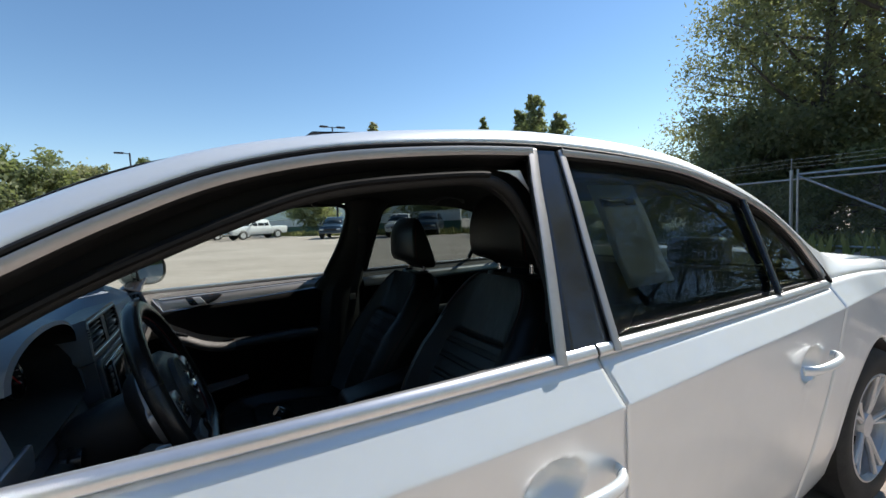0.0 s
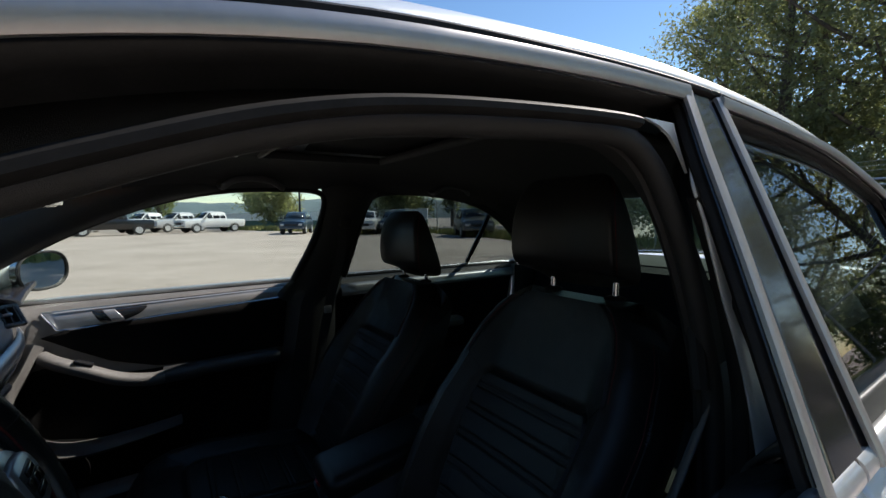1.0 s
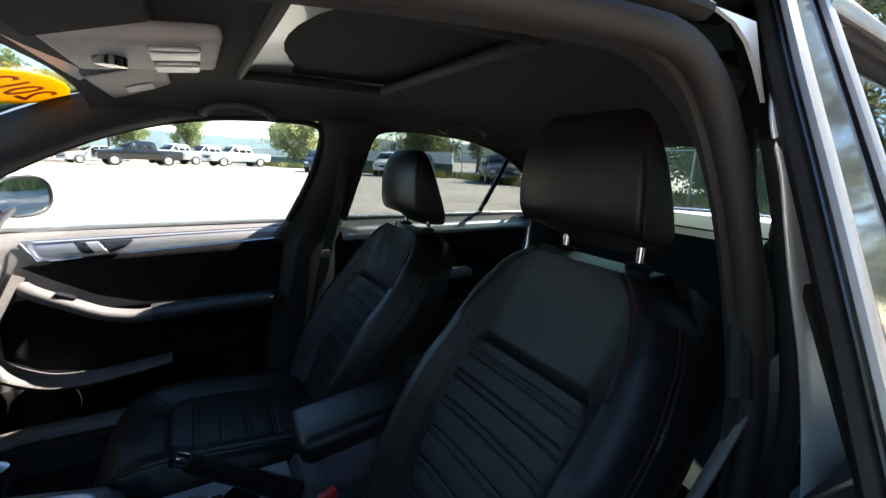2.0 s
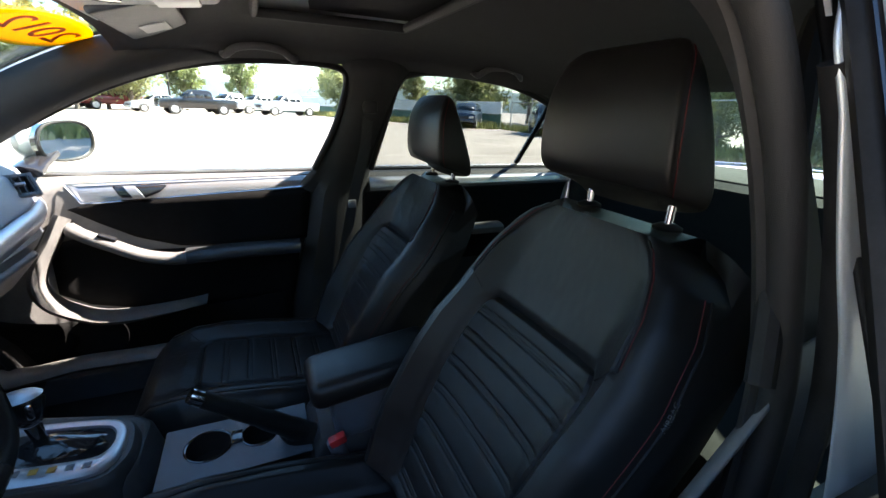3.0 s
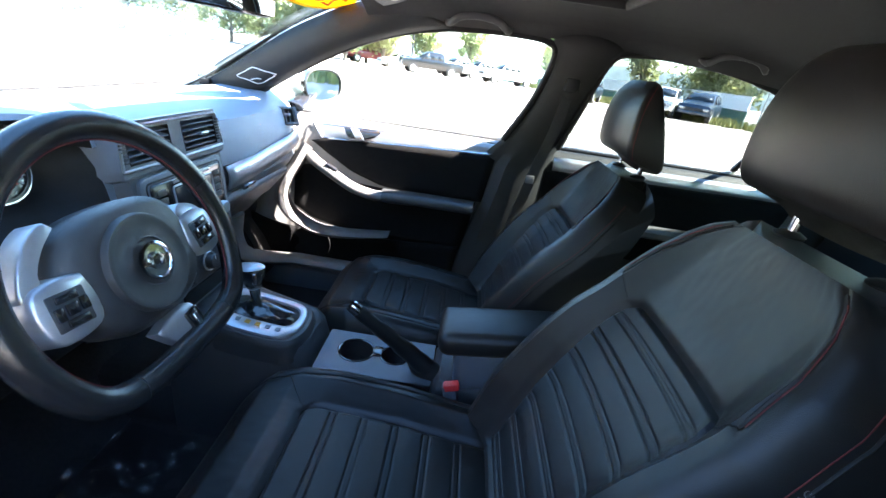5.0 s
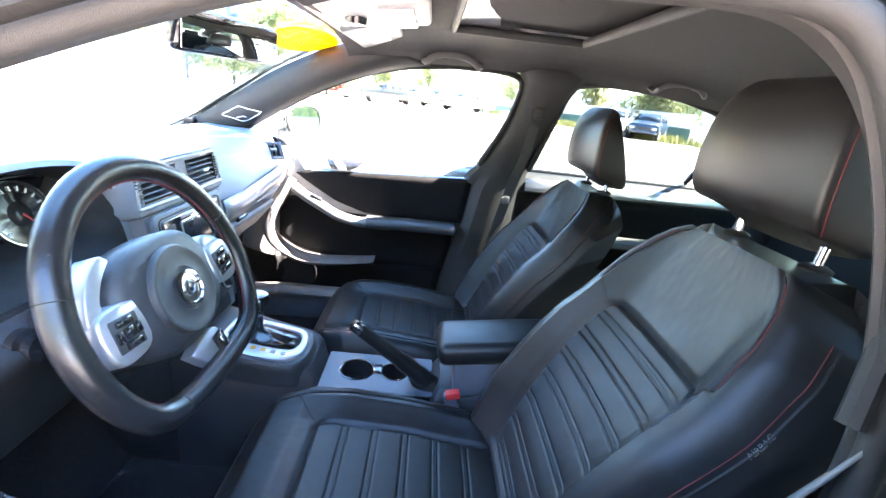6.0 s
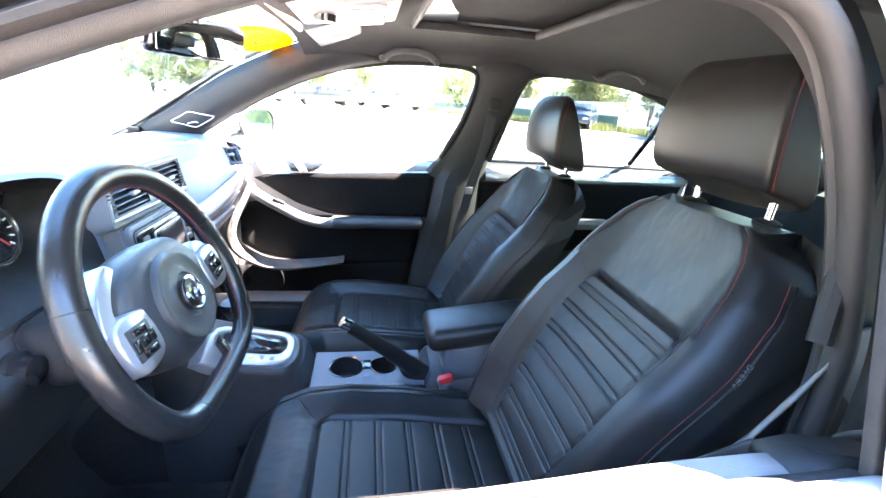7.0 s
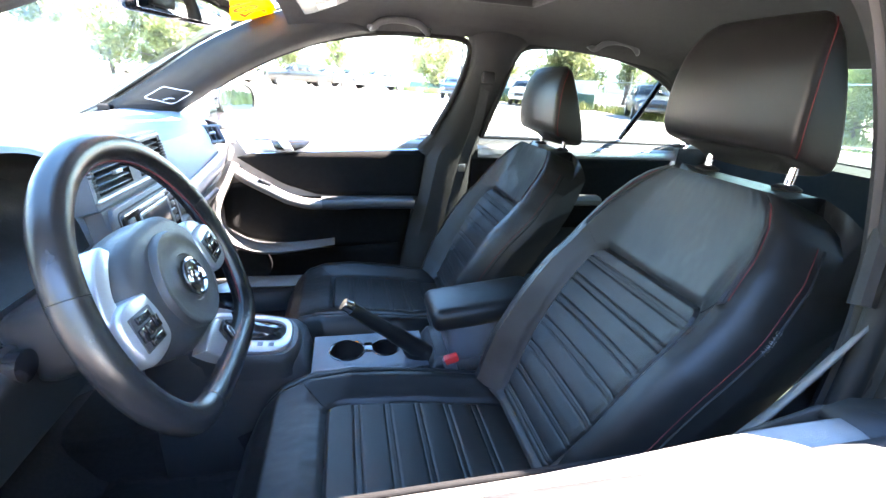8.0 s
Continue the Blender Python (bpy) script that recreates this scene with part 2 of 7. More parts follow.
def prism(outline, lo, hi, plane="xz"):
    """A slab with that outline; lo and hi along the third axis."""
    k = len(outline)
    def at(p, h):
        return {"xz": (p[0], h, p[1]), "xy": (p[0], p[1], h), "yz": (h, p[0], p[1])}[plane]
    v = [at(p, lo) for p in outline] + [at(p, hi) for p in outline]
    f = [tuple(range(k)), tuple(range(2 * k - 1, k - 1, -1))] + [(j, (j + 1) % k, k + (j + 1) % k, k + j) for j in range(k)]
    return v, f


def lin(x, xs, ys):
    return float(np.interp(x, xs, ys))


# ---- the silver sedan: outer body ----
BELT_Z = 0.957
AXLE_F, AXLE_R = -1.38, 1.60
DLO_F = [(-1.25, 0.955), (-1.12, 1.030), (-0.98, 1.113), (-0.867, 1.176), (-0.758, 1.232), (-0.618, 1.289), (-0.437, 1.327), (-0.202, 1.347), (0.01, 1.353)]
DLO_R = [(0.100, 1.353), (0.314, 1.340), (0.542, 1.316), (0.70, 1.276), (0.83, 1.232), (0.95, 1.172), (1.04, 1.09), (1.085, 1.00), (1.09, 0.965)]


def half(x):
    w = 0.853 - (0.02 if x < 0 else 0.03) * x * x
    if x < -1.2:
        w -= 0.085 * ((-1.2 - x) / 1.2) ** 2
    if x > 1.1:
        w -= 0.01 * ((x - 1.1) / 1.0) ** 2
    return w


HOLLOWS = [(-0.148, 0.738), (0.868, 0.745)]


def dent(x, z):
    """The cupped hollows behind the outer door handles."""
    d = 0.0
    for hx, hz in HOLLOWS:
        r2 = ((x - hx) / 0.072) ** 2 + ((z - hz) / 0.056) ** 2
        if r2 < 1:
            d = max(d, 0.050 * (1 - r2 ** 2) ** 1.5)
    return d


def crease(x):
    """Height of the sharp shoulder line."""
    return 0.84 + lin(x, [-1.3, -0.3, 0.0, 0.43, 1.3], [0.0, 0.003, 0.007, 0.026, 0.040])


def side_y(x, z):
    k = crease(x)
    flat = 0.60 + (z - 0.60) * 0.24 / (k - 0.60) if z < k else 0.96 - (0.96 - z) * 0.12 / (0.96 - k)
    d = lin(z if z < 0.60 or z > 0.96 else flat, [0.15, 0.25, 0.40, 0.60, 0.76, 0.8385, 0.8415, 0.88, 0.93, 0.96], [0.79, 0.835, 0.864, 0.886, 0.899, 0.9070, 0.9060, 0.884, 0.857, 0.845]) - dent(x, z)
    return half(x) + (d - 0.853) * (1.0 if x > -1.2 else max(0.5, 1 - 0.4 * (-1.2 - x)))


def house_y(x, z):
    return half(x) - 0.46 * (z - BELT_Z)


def arch(x, low=0.20):
    z = low
    for a in (AXLE_F, AXLE_R):
        if abs(x - a) < 0.35:
            z = max(z, 0.315 + math.sqrt(max(0.0, 0.35 ** 2 - (x - a) ** 2)))
    return z


LEVELS = [0.24, 0.28, 0.33, 0.39, 0.45, 0.52, 0.60, 0.65, *[0.68 + 0.0075 * i for i in range(17)], 0.812, 0.826, 0.836, 0.8395, 0.8405, 0.844, 0.856, 0.88, 0.91, 0.935]


def panel(xl, xr, low, top, nu=16, nv=14):
    """A body panel between two edge lines xl(z), xr(z), from low(x) to top(x), with a row of points on the crease."""
    rows = []
    for lv in LEVELS:
        row = []
        for j in range(nu + 1):
            x = xl(lv) + (xr(lv) - xl(lv)) * j / nu
            z = low(x) + (lv - 0.24) / 0.60 * (0.84 - low(x)) if lv <= 0.84 else lv
            z = min(z, top(x)) if lv <= 0.84 else 0.84 + (lv - 0.84) / 0.095 * (top(x) - 0.84)
            if z > 0.60:
                k, t = crease(x), max(top(x), 0.86)
                z = 0.60 + (z - 0.60) * (k - 0.60) / 0.24 if z <= 0.84 else k + (z - 0.84) * (t - k) / (t - 0.84)
            row.append((x, -side_y(x, z), z))
        rows.append(row)
    return rows_mesh(rows)


def gap_b(z):
    return lin(z, [0.2, 0.67, 0.84, 0.957], [0.045, 0.045, 0.024, 0.0])


def gap_f(z):
    return lin(z, [0.2, 0.5, 0.96], [-0.99, -1.03, -1.06])


def gap_r(z):
    return lin(z, [0.2, 0.35, 0.58, 0.75, 0.957], [0.93, 0.945, 1.03, 1.10, 1.13])


car = thing("sedan_car", (0, 0, 0), "silver four-door sedan with its driver's window open, parked on gravel", "car")


def both(name, geo, mat, label="", parent=car, **kw):
    """The same part on the driver's and the passenger's side."""
    return part(name, geo, mat, parent, label, **kw), part(name, flip_y(geo), mat, parent, label, **kw)


belt_top = lambda x: 0.935
# doors, one object a side
both("front_door", panel(lambda z: gap_f(z) + 0.003, lambda z: gap_b(z) - 0.003, lambda x: 0.24, belt_top, 110, 18), SILVER, "silver front door skin with a sharp crease", thick=0.012)
both("rear_door", panel(lambda z: gap_b(z) + 0.003, lambda z: gap_r(z) - 0.003, lambda x: max(0.24, arch(x, 0.24)), belt_top, 110, 18), SILVER, "silver rear door skin with a sharp crease", thick=0.012)
both("rear_quarter_panel", panel(lambda z: gap_r(z) + 0.002, lambda z: 2.00 if z > 0.5 else 1.88, lambda x: arch(x), lambda x: lin(x, [1.1, 1.16, 1.32, 1.56, 1.78, 2.02], [0.945, 0.955, 0.952, 0.942, 0.925, 0.90]), 30, 16), SILVER, thick=0.012)
both("front_fender", panel(lambda z: -2.06, lambda z: gap_f(z) - 0.002, lambda x: arch(x), lambda x: lin(x, [-2.06, -1.3, -1.0], [0.74, 0.905, 0.935]), 30, 14), SILVER, thick=0.012)
both("side_sill", sweep([(x, -side_y(x, 0.2) + 0.02, 0.19) for x in np.linspace(-1.02, 0.95, 14)], 0.05, 0.05, k=10, square=0.4), SILVER)
both("sill_step", rows_mesh([[(x, -side_y(x, z) + 0.004, z) for x in np.linspace(-0.96, 0.92, 12)] for z in (0.16, 0.20, 0.238)]), RUBBER, thick=0.01)
# inner wheel arches
for a in (AXLE_F, AXLE_R):
    rows = [[(a + 0.355 * math.cos(q), -y, 0.315 + 0.355 * math.sin(q)) for q in np.linspace(0.0, math.pi, 16)] for y in ((0.84 if a < 0 else 0.785), 0.55)]
    both("wheel_arch_liner", rows_mesh(rows), RUBBER, thick=0.006)


def house_line(pts, lift=0.0, out=0.0, n=5):
    res = []
    for x, z in curve(pts, n):
        res.append((x, -(house_y(x, z) + out), z + lift))
    return res


# roof rails with the front and rear pillars, as one pressed frame a side
rail_low = [(-1.36, 0.940), (-1.26, 0.980), (-1.12, 1.063), (-0.98, 1.146), (-0.869, 1.208), (-0.759, 1.264), (-0.616, 1.320), (-0.432, 1.358), (-0.195, 1.377), (0.05, 1.382), (0.314, 1.367),
            (0.542, 1.339), (0.70, 1.302), (0.84, 1.256), (0.97, 1.192), (1.07, 1.10), (1.13, 1.00), (1.16, 0.955), (1.32, 0.952), (1.56, 0.942), (1.78, 0.925), (2.02, 0.90)]
rail_top = [(-1.42, 0.700, 0.970), (-1.30, 0.690, 1.032), (-1.15, 0.665, 1.130), (-1.0, 0.642, 1.205), (-0.88, 0.625, 1.262), (-0.77, 0.608, 1.311), (-0.64, 0.588, 1.352), (-0.45, 0.575, 1.386), (-0.20, 0.572, 1.412),
            (0.05, 0.572, 1.424), (0.33, 0.570, 1.416), (0.58, 0.565, 1.392), (0.76, 0.555, 1.358), (0.92, 0.560, 1.312), (1.08, 0.575, 1.250), (1.22, 0.595, 1.180), (1.36, 0.615, 1.105), (1.48, 0.635, 1.040), (1.60, 0.650, 0.990), (1.76, 0.655, 0.962), (1.90, 0.655, 0.955), (2.04, 0.64, 0.945)]
low_c, top_c = [], curve(rail_top, 4)
for (x, z) in curve(rail_low, 4):
    y = house_y(x, z) if x < 1.16 else side_y(x, z) - 0.001
    low_c.append((x, y, z))
rows = []
for (x0, y0, z0), (x1, y1, z1) in zip(low_c, top_c):
    row = []
    for t in np.linspace(0, 1, 7):
        b = math.sin(math.pi * t) * 0.017
        row.append((x0 + (x1 - x0) * t, -(y0 + (y1 - y0) * t + b * 0.8), z0 + (z1 - z0) * t + b * 0.75))
    rows.append(row)
both("roof_rail", rows_mesh(rows), SILVER, "silver roof rail and pillar pressing", thick=0.02)
gut = [(x, -(y + 0.004), z - 0.006) for x, y, z in low_c[:-16]]
both("drip_seal", sweep(gut, 0.008, 0.006, k=8), RUBBER, "black rubber seal under the roof rail")
# roof skin, with the sunroof's glass let in
def roof_row(t, n=17):
    """Across the roof at t from the front to the rear header."""
    x = -0.64 + 1.56 * t
    i = int(np.argmin([abs(p[0] - x) for p in top_c]))
    ye, ze = top_c[i][1], top_c[i][2]
    out = []
    for s in np.linspace(-1, 1, n):
        bow = -0.05 * (1 - s * s) if t < 0.5 else 0.05 * (1 - s * s)
        bow *= abs(2 * t - 1) ** 3
        out.append((x + bow, ye * s, ze + 0.026 * (1 - s * s)))
    return out
roof_rows = [roof_row(t) for t in np.linspace(0, 1, 25)]
part("roof", rows_mesh(roof_rows), SILVER, car, "silver roof skin", thick=0.015)
sun_rows = [[(x, y, 1.458 - 0.026 * (y / 0.57) ** 2 - 0.05 * max(0, -x - 0.2) ** 1.2) for y in np.linspace(-0.40, 0.40, 9)] for x in np.linspace(-0.42, 0.10, 7)]
part("sunroof_glass", rows_mesh(sun_rows), GLOSSBLACK, car, "dark sunroof glass, closed", thick=0.006)
# windscreen and back glass
def glazing(edge, n=13, bow=0.10, crown=0.03, sign=-1):
    rows = []
    for x, y, z in edge:
        rows.append([(x + sign * bow * (1 - s * s), y * s, z + crown * (1 - s * s)) for s in np.linspace(-1, 1, n)])
    return rows_mesh(rows)
ws_edge = curve([(-1.42, 0.705, 0.955), (-1.25, 0.680, 1.040), (-1.09, 0.640, 1.135), (-0.935, 0.617, 1.232), (-0.785, 0.596, 1.307), (-0.675, 0.580, 1.342), (-0.61, 0.568, 1.360)], 4)
bg_edge = [p for p in top_c if 0.92 <= p[0] <= 1.60]
windscreen = part("windscreen", glazing(ws_edge, bow=0.07, crown=0.026), CLEAR, car, "clear curved windscreen", thick=0.005)
part("rear_window", glazing(bg_edge, bow=0.07, crown=0.026, sign=1), BACKGLASS, car, "tinted curved rear window", thick=0.005)
windscreen.visible_shadow = False
both("windscreen_seal", sweep([(x, -y, z + 0.002) for x, y, z in ws_edge], 0.012, 0.004, k=6), RUBBER)
part("cowl", rows_mesh([[(-1.49 + 0.07 * s * s, 0.72 * s, 0.955) for s in np.linspace(-1, 1, 9)], [(-1.62 + 0.08 * s * s, 0.72 * s, 0.945) for s in np.linspace(-1, 1, 9)]]), RUBBER, car, thick=0.02)
# bonnet, boot lid, bumpers
rows = []
for t in np.linspace(0, 1, 14):
    x = -1.50 - 0.80 * t
    ye = lin(x, [-2.35, -2.1, -1.5], [0.50, 0.66, 0.70])
    ze = lin(x, [-2.35, -2.15, -1.8, -1.5], [0.70, 0.78, 0.87, 0.935])
    rows.append([(x - 0.04 * (1 - s * s), ye * s, ze + 0.045 * (1 - s ** 2) - 0.012 * (abs(s) > 0.9)) for s in np.linspace(-1, 1, 17)])
part("bonnet", rows_mesh(rows), SILVER, car, "silver bonnet", thick=0.012)
rows = []
for x in np.linspace(-2.06, -1.30, 14):
    zt = lin(x, [-2.06, -1.3, -1.0], [0.74, 0.905, 0.935])
    yi, zi = lin(x, [-2.35, -2.1, -1.5, -1.3], [0.50, 0.66, 0.70, 0.70]), lin(x, [-2.35, -2.15, -1.8, -1.5, -1.3], [0.70, 0.78, 0.87, 0.935, 0.95]) - 0.014
    yo = side_y(x, zt) - 0.003
    rows.append([(x, -(yo + (yi - yo) * t), zt + (zi - zt) * t + 0.018 * math.sin(math.pi * t)) for t in np.linspace(0, 1, 6)])
both("fender_top", rows_mesh(rows), SILVER, thick=0.006)
rows = [[(x + 0.03 * (1 - s * s), 0.66 * s, z + 0.02 * (1 - s * s)) for s in np.linspace(-1, 1, 15)] for x, z in [(1.66, 0.962), (1.85, 0.962), (2.00, 0.955), (2.06, 0.94), (2.08, 0.85), (2.06, 0.72)]]
part("boot_lid", rows_mesh(rows), SILVER, car, "silver boot lid", thick=0.012)
def bumper(x0, x1, sgn, z0, z1, hw):
    rows = []
    for z in np.linspace(z0, z1, 8):
        b = 0.04 * math.sin(math.pi * (z - z0) / (z1 - z0))
        row = []
        for q in np.linspace(-1, 1, 25):
            y = hw * (1 - 0.0) * q
            f = 1 - abs(q) ** 5
            row.append((x0 + (x1 - x0) * f + sgn * b, y, z))
        rows.append(row)
    return rows_mesh(rows)
part("front_bumper", bumper(-2.02, -2.38, -1, 0.20, 0.74, 0.80), SILVER, car, "silver front bumper", thick=0.02)
part("rear_panel", rows_mesh([[(2.045 - 0.10 * abs(s) ** 4, 0.80 * s, z) for s in np.linspace(-1, 1, 17)] for z in (0.60, 0.72, 0.82, 0.90)]), SILVER, car, "silver rear panel", thick=0.01)
part("rear_bumper", bumper(1.87, 2.12, 1, 0.22, 0.74, 0.795), SILVER, car, "silver rear bumper", thick=0.02)
part("grille", join(*[box(-2.415, 0, z, 0.02, 0.86 - 0.1 * i, 0.022, 0.004) for i, z in enumerate((0.66, 0.615))], box(-2.405, 0, 0.638, 0.02, 0.9, 0.09, 0.01)), GLOSSBLACK, car)
both("headlamp", box(-2.20, -0.60, 0.72, 0.24, 0.24, 0.12, 0.05, 3), HEADLAMP, "clear headlamp")
both("tail_lamp", box(1.98, -0.66, 0.84, 0.20, 0.24, 0.15, 0.04, 3), TAILRED, "red tail lamp")
part("number_plate", box(2.125, 0, 0.60, 0.012, 0.31, 0.16, 0.01), WHITEMARK, car)
part("underbody", box(0, 0, 0.20, 3.9, 1.5, 0.05, 0.02), RUBBER, car)
# wheels
def wheel(x, side):
    m = Matrix.Translation((x, side * (0.735 if x < 0 else 0.700), 0.315)) @ (Matrix.Identity(4) if side < 0 else Matrix.Rotation(math.pi, 4, "Z"))
    ringed = lambda prof: (lambda g: (g[0], g[1][:-2]))(lathe(prof, 48, "y"))
    tyre = part("wheel", moved(ringed([(0.205, -0.10), (0.225, -0.112), (0.285, -0.112), (0.308, -0.095), (0.315, -0.06), (0.315, 0.06), (0.308, 0.095), (0.285, 0.11), (0.22, 0.11), (0.205, 0.10)]), m), TYRE, car, "black tyre on a silver multi-spoke alloy wheel")
    part("rim", moved(ringed([(0.196, -0.088), (0.207, -0.100), (0.215, -0.108), (0.209, -0.110), (0.200, -0.095), (0.188, -0.06), (0.188, 0.09), (0.2, 0.1)]), m), ALLOY, tyre)
    spokes = []
    for i in range(5):
        for d in (-0.15, 0.15):
            q = 2 * math.pi * i / 5 + d
            p = [(r * math.cos(q + (0.1 if d < 0 else -0.1) * (1 - r / 0.2)), y, r * math.sin(q + (0.1 if d < 0 else -0.1) * (1 - r / 0.2))) for r, y in ((0.03, -0.075), (0.09, -0.085), (0.15, -0.092), (0.203, -0.10))]
            spokes.append(sweep(p, [0.013, 0.010, 0.009, 0.012], 0.011, up=(0, 1, 0), k=8))
    part("spokes", moved(join(*spokes, lathe([(0.0, -0.092), (0.045, -0.09), (0.055, -0.07), (0.05, 0.0)], 24, "y")), m), ALLOY, tyre)
    part("brake_disc", moved(lathe([(0.05, -0.02), (0.14, -0.02), (0.14, 0.0), (0.05, 0.0)], 32, "y"), m), CHROME, tyre)
for x in (AXLE_F, AXLE_R):
    for sd in (-1, 1):
        wheel(x, sd)

# window surrounds
BP_F = [(0.012, 1.368), (0.01, 1.353), (-0.010, 1.28), (-0.030, 1.19), (-0.058, 1.08), (-0.088, 0.975), (-0.098, 0.94)]
BP_R = [(0.101, 1.367), (0.100, 1.353), (0.088, 1.24), (0.073, 1.13), (0.055, 0.965), (0.052, 0.94)]
chrome_f = house_line(DLO_F, 0.009, 0.004)
both("window_trim", sweep(chrome_f, 0.004, 0.0095, k=8, square=0.4), DULLTRIM, "satin metal trim over the front window")
both("window_trim", sweep(house_line(DLO_R, 0.009, 0.004), 0.004, 0.008, k=8, square=0.4), DULLTRIM, "satin metal trim over the rear window")
both("pillar_trim", sweep(house_line(BP_F, 0, 0.005), 0.014, 0.004, up=(0, 1, 0), k=8, square=0.4), DULLTRIM, "dull metal strip on the door pillar")
both("pillar_trim", sweep(house_line(BP_R, 0, 0.005), 0.011, 0.004, up=(0, 1, 0), k=8, square=0.4), DULLTRIM, "dull metal strip on the door pillar")
rows = [[(x0 + (x1 - x0) * t, -(house_y(x0 + (x1 - x0) * t, z0) + 0.002), z0 + (z1 - z0) * t) for t in np.linspace(0, 1, 5)] for (x0, z0), (x1, z1) in zip(curve(BP_F, 4), [(lin(z, [0.965, 1.13, 1.24, 1.378], [0.055, 0.073, 0.088, 0.1015]), z) for _, z in curve(BP_F, 4)])]
both("pillar_cover", rows_mesh(rows), GLOSSBLACK, "gloss black door pillar cover", thick=0.02)
belt_x = np.linspace(-1.19, -0.004, 18)
both("belt_trim", sweep([(x, -(half(x) + 0.0), 0.946) for x in belt_x], 0.0105, 0.0145, up=(0, 0.55, 0.83), k=14), BELTTRIM, "satin metal strip along the window sill")
both("belt_trim", sweep([(x, -(half(x) + 0.0), 0.946) for x in np.linspace(0.004, 1.115, 18)], 0.0105, 0.0145, up=(0, 0.55, 0.83), k=14), BELTTRIM, "satin metal strip along the window sill")
for s, zs in ((-1, 0.946), (1, 0.935)):
    part("belt_seal", sweep([(x, s * (half(x) - 0.013), zs) for x in np.linspace(-1.19, -0.095, 14)], 0.011, 0.007, k=8), RUBBER, car, "black rubber sill seal")
both("belt_seal", sweep([(x, -(half(x) - 0.018), 0.946) for x in np.linspace(0.06, 1.08, 14)], 0.011, 0.007, k=8), RUBBER, "black rubber sill seal")
# door frames: the dark inner faces round the windows
def frame_strip(line, depth, drop, n=6):
    """From the window line inwards: a dark channel."""
    rows = []
    for x, y, z in line:
        rows.append([(x, y + 0.004, z + 0.002), (x, y + 0.03, z - 0.004), (x, y + depth * 0.6, z - drop * 0.5), (x, y + depth, z - drop * 0.2), (x, y + depth, z + 0.03)])
    return rows_mesh(rows)
both("window_channel", frame_strip(house_line(DLO_F), 0.075, 0.030), RUBBER, "black rubber window channel", thick=0.004)
both("window_channel", frame_strip(house_line(DLO_R), 0.075, 0.030), RUBBER, "black rubber window channel", thick=0.004)
def post(line, dx, depth):
    rows = []
    for x, y, z in line:
        rows.append([(x, y + 0.006, z), (x - dx * 0.25, y + 0.6 * depth, z), (x - dx * 0.25, y + depth, z), (x + dx, y + depth + 0.01, z)])
    return rows_mesh(rows)
both("pillar_channel", post(house_line(BP_F), 0.012, 0.018), RUBBER, thick=0.004)
both("pillar_channel", post(house_line(BP_R), -0.03, 0.06), RUBBER, thick=0.004)
both("quarter_divider", sweep(house_line([(0.825, 1.232), (0.80, 1.10), (0.765, 0.962)], 0, 0.002), 0.012, 0.008, up=(0, 1, 0), k=8, square=0.4), GLOSSBLACK, "black bar between rear panes")
# panes
def pane(top, rear_pts, base=0.955, shift=0.012, n=9):
    rows = []
    for x0, z0 in top:
        row = []
        for t in np.linspace(0, 1, n):
            z = base + (z0 - base) * t
            x = x0 if rear_pts is None else x0 + rear_pts(x0, t)
            row.append((x, -(house_y(x, z) - shift), z))
        rows.append(row)
    return rows_mesh(rows)
rear_top = [(x, z) for x, z in curve(DLO_R, 4)]
rear_pane = pane(rear_top, lambda x0, t: -0.045 * (1 - t) * max(0.0, 1 - (x0 - 0.1) / 0.9))
both("rear_pane", rear_pane, TINTED, "dark tinted rear door glass", thick=0.004)
front_top = [(x, z) for x, z in curve(DLO_F, 4)]
front_pane = pane(front_top, lambda x0, t: -0.095 * (1 - t) * max(0.0, (x0 + 1.25) / 1.26))
# the passenger's front pane is up, the driver's is wound down
pass_pane = part("front_pane", flip_y(front_pane), CLEAR, car, "clear front door glass, wound up", thick=0.004)
pass_pane.visible_shadow = False
# outer door handles and their hollows
def handle(x, z):
    y = -(side_y(x, z) + dent(x, z))
    grip = curve([(x - 0.105, y - 0.012, z - 0.004), (x - 0.08, y - 0.034, z), (x - 0.02, y - 0.043, z + 0.004), (x + 0.05, y - 0.040, z + 0.006), (x + 0.085, y - 0.022, z + 0.006), (x + 0.092, y - 0.004, z + 0.006)], 5)
    g = part("door_handle", sweep(grip, [0.008 + 0.003 * math.sin(math.pi * i / (len(grip) - 1)) for i in range(len(grip))], 0.0135, k=12), SILVER, car, "silver pull handle")
    part("lock_cap", lathe_disc(x + 0.082, y - 0.030, z + 0.006, 0.010, 0.012), CHROME, g)
def lathe_disc(x, y, z, a, b, n=24):
    ring0 = [(x + a * math.cos(q), y, z + b * math.sin(q)) for q in np.linspace(0, 2 * math.pi, n, endpoint=False)]
    ring1 = [(x + 0.7 * a * math.cos(q), y + 0.006, z + 0.7 * b * math.sin(q)) for q in np.linspace(0, 2 * math.pi, n, endpoint=False)]
    ring2 = [(px, y + 0.012, pz) for px, _, pz in ring0]
    return rows_mesh([ring1, ring0, ring2], True, True)
handle(-0.088, 0.720)
handle(0.900, 0.745)
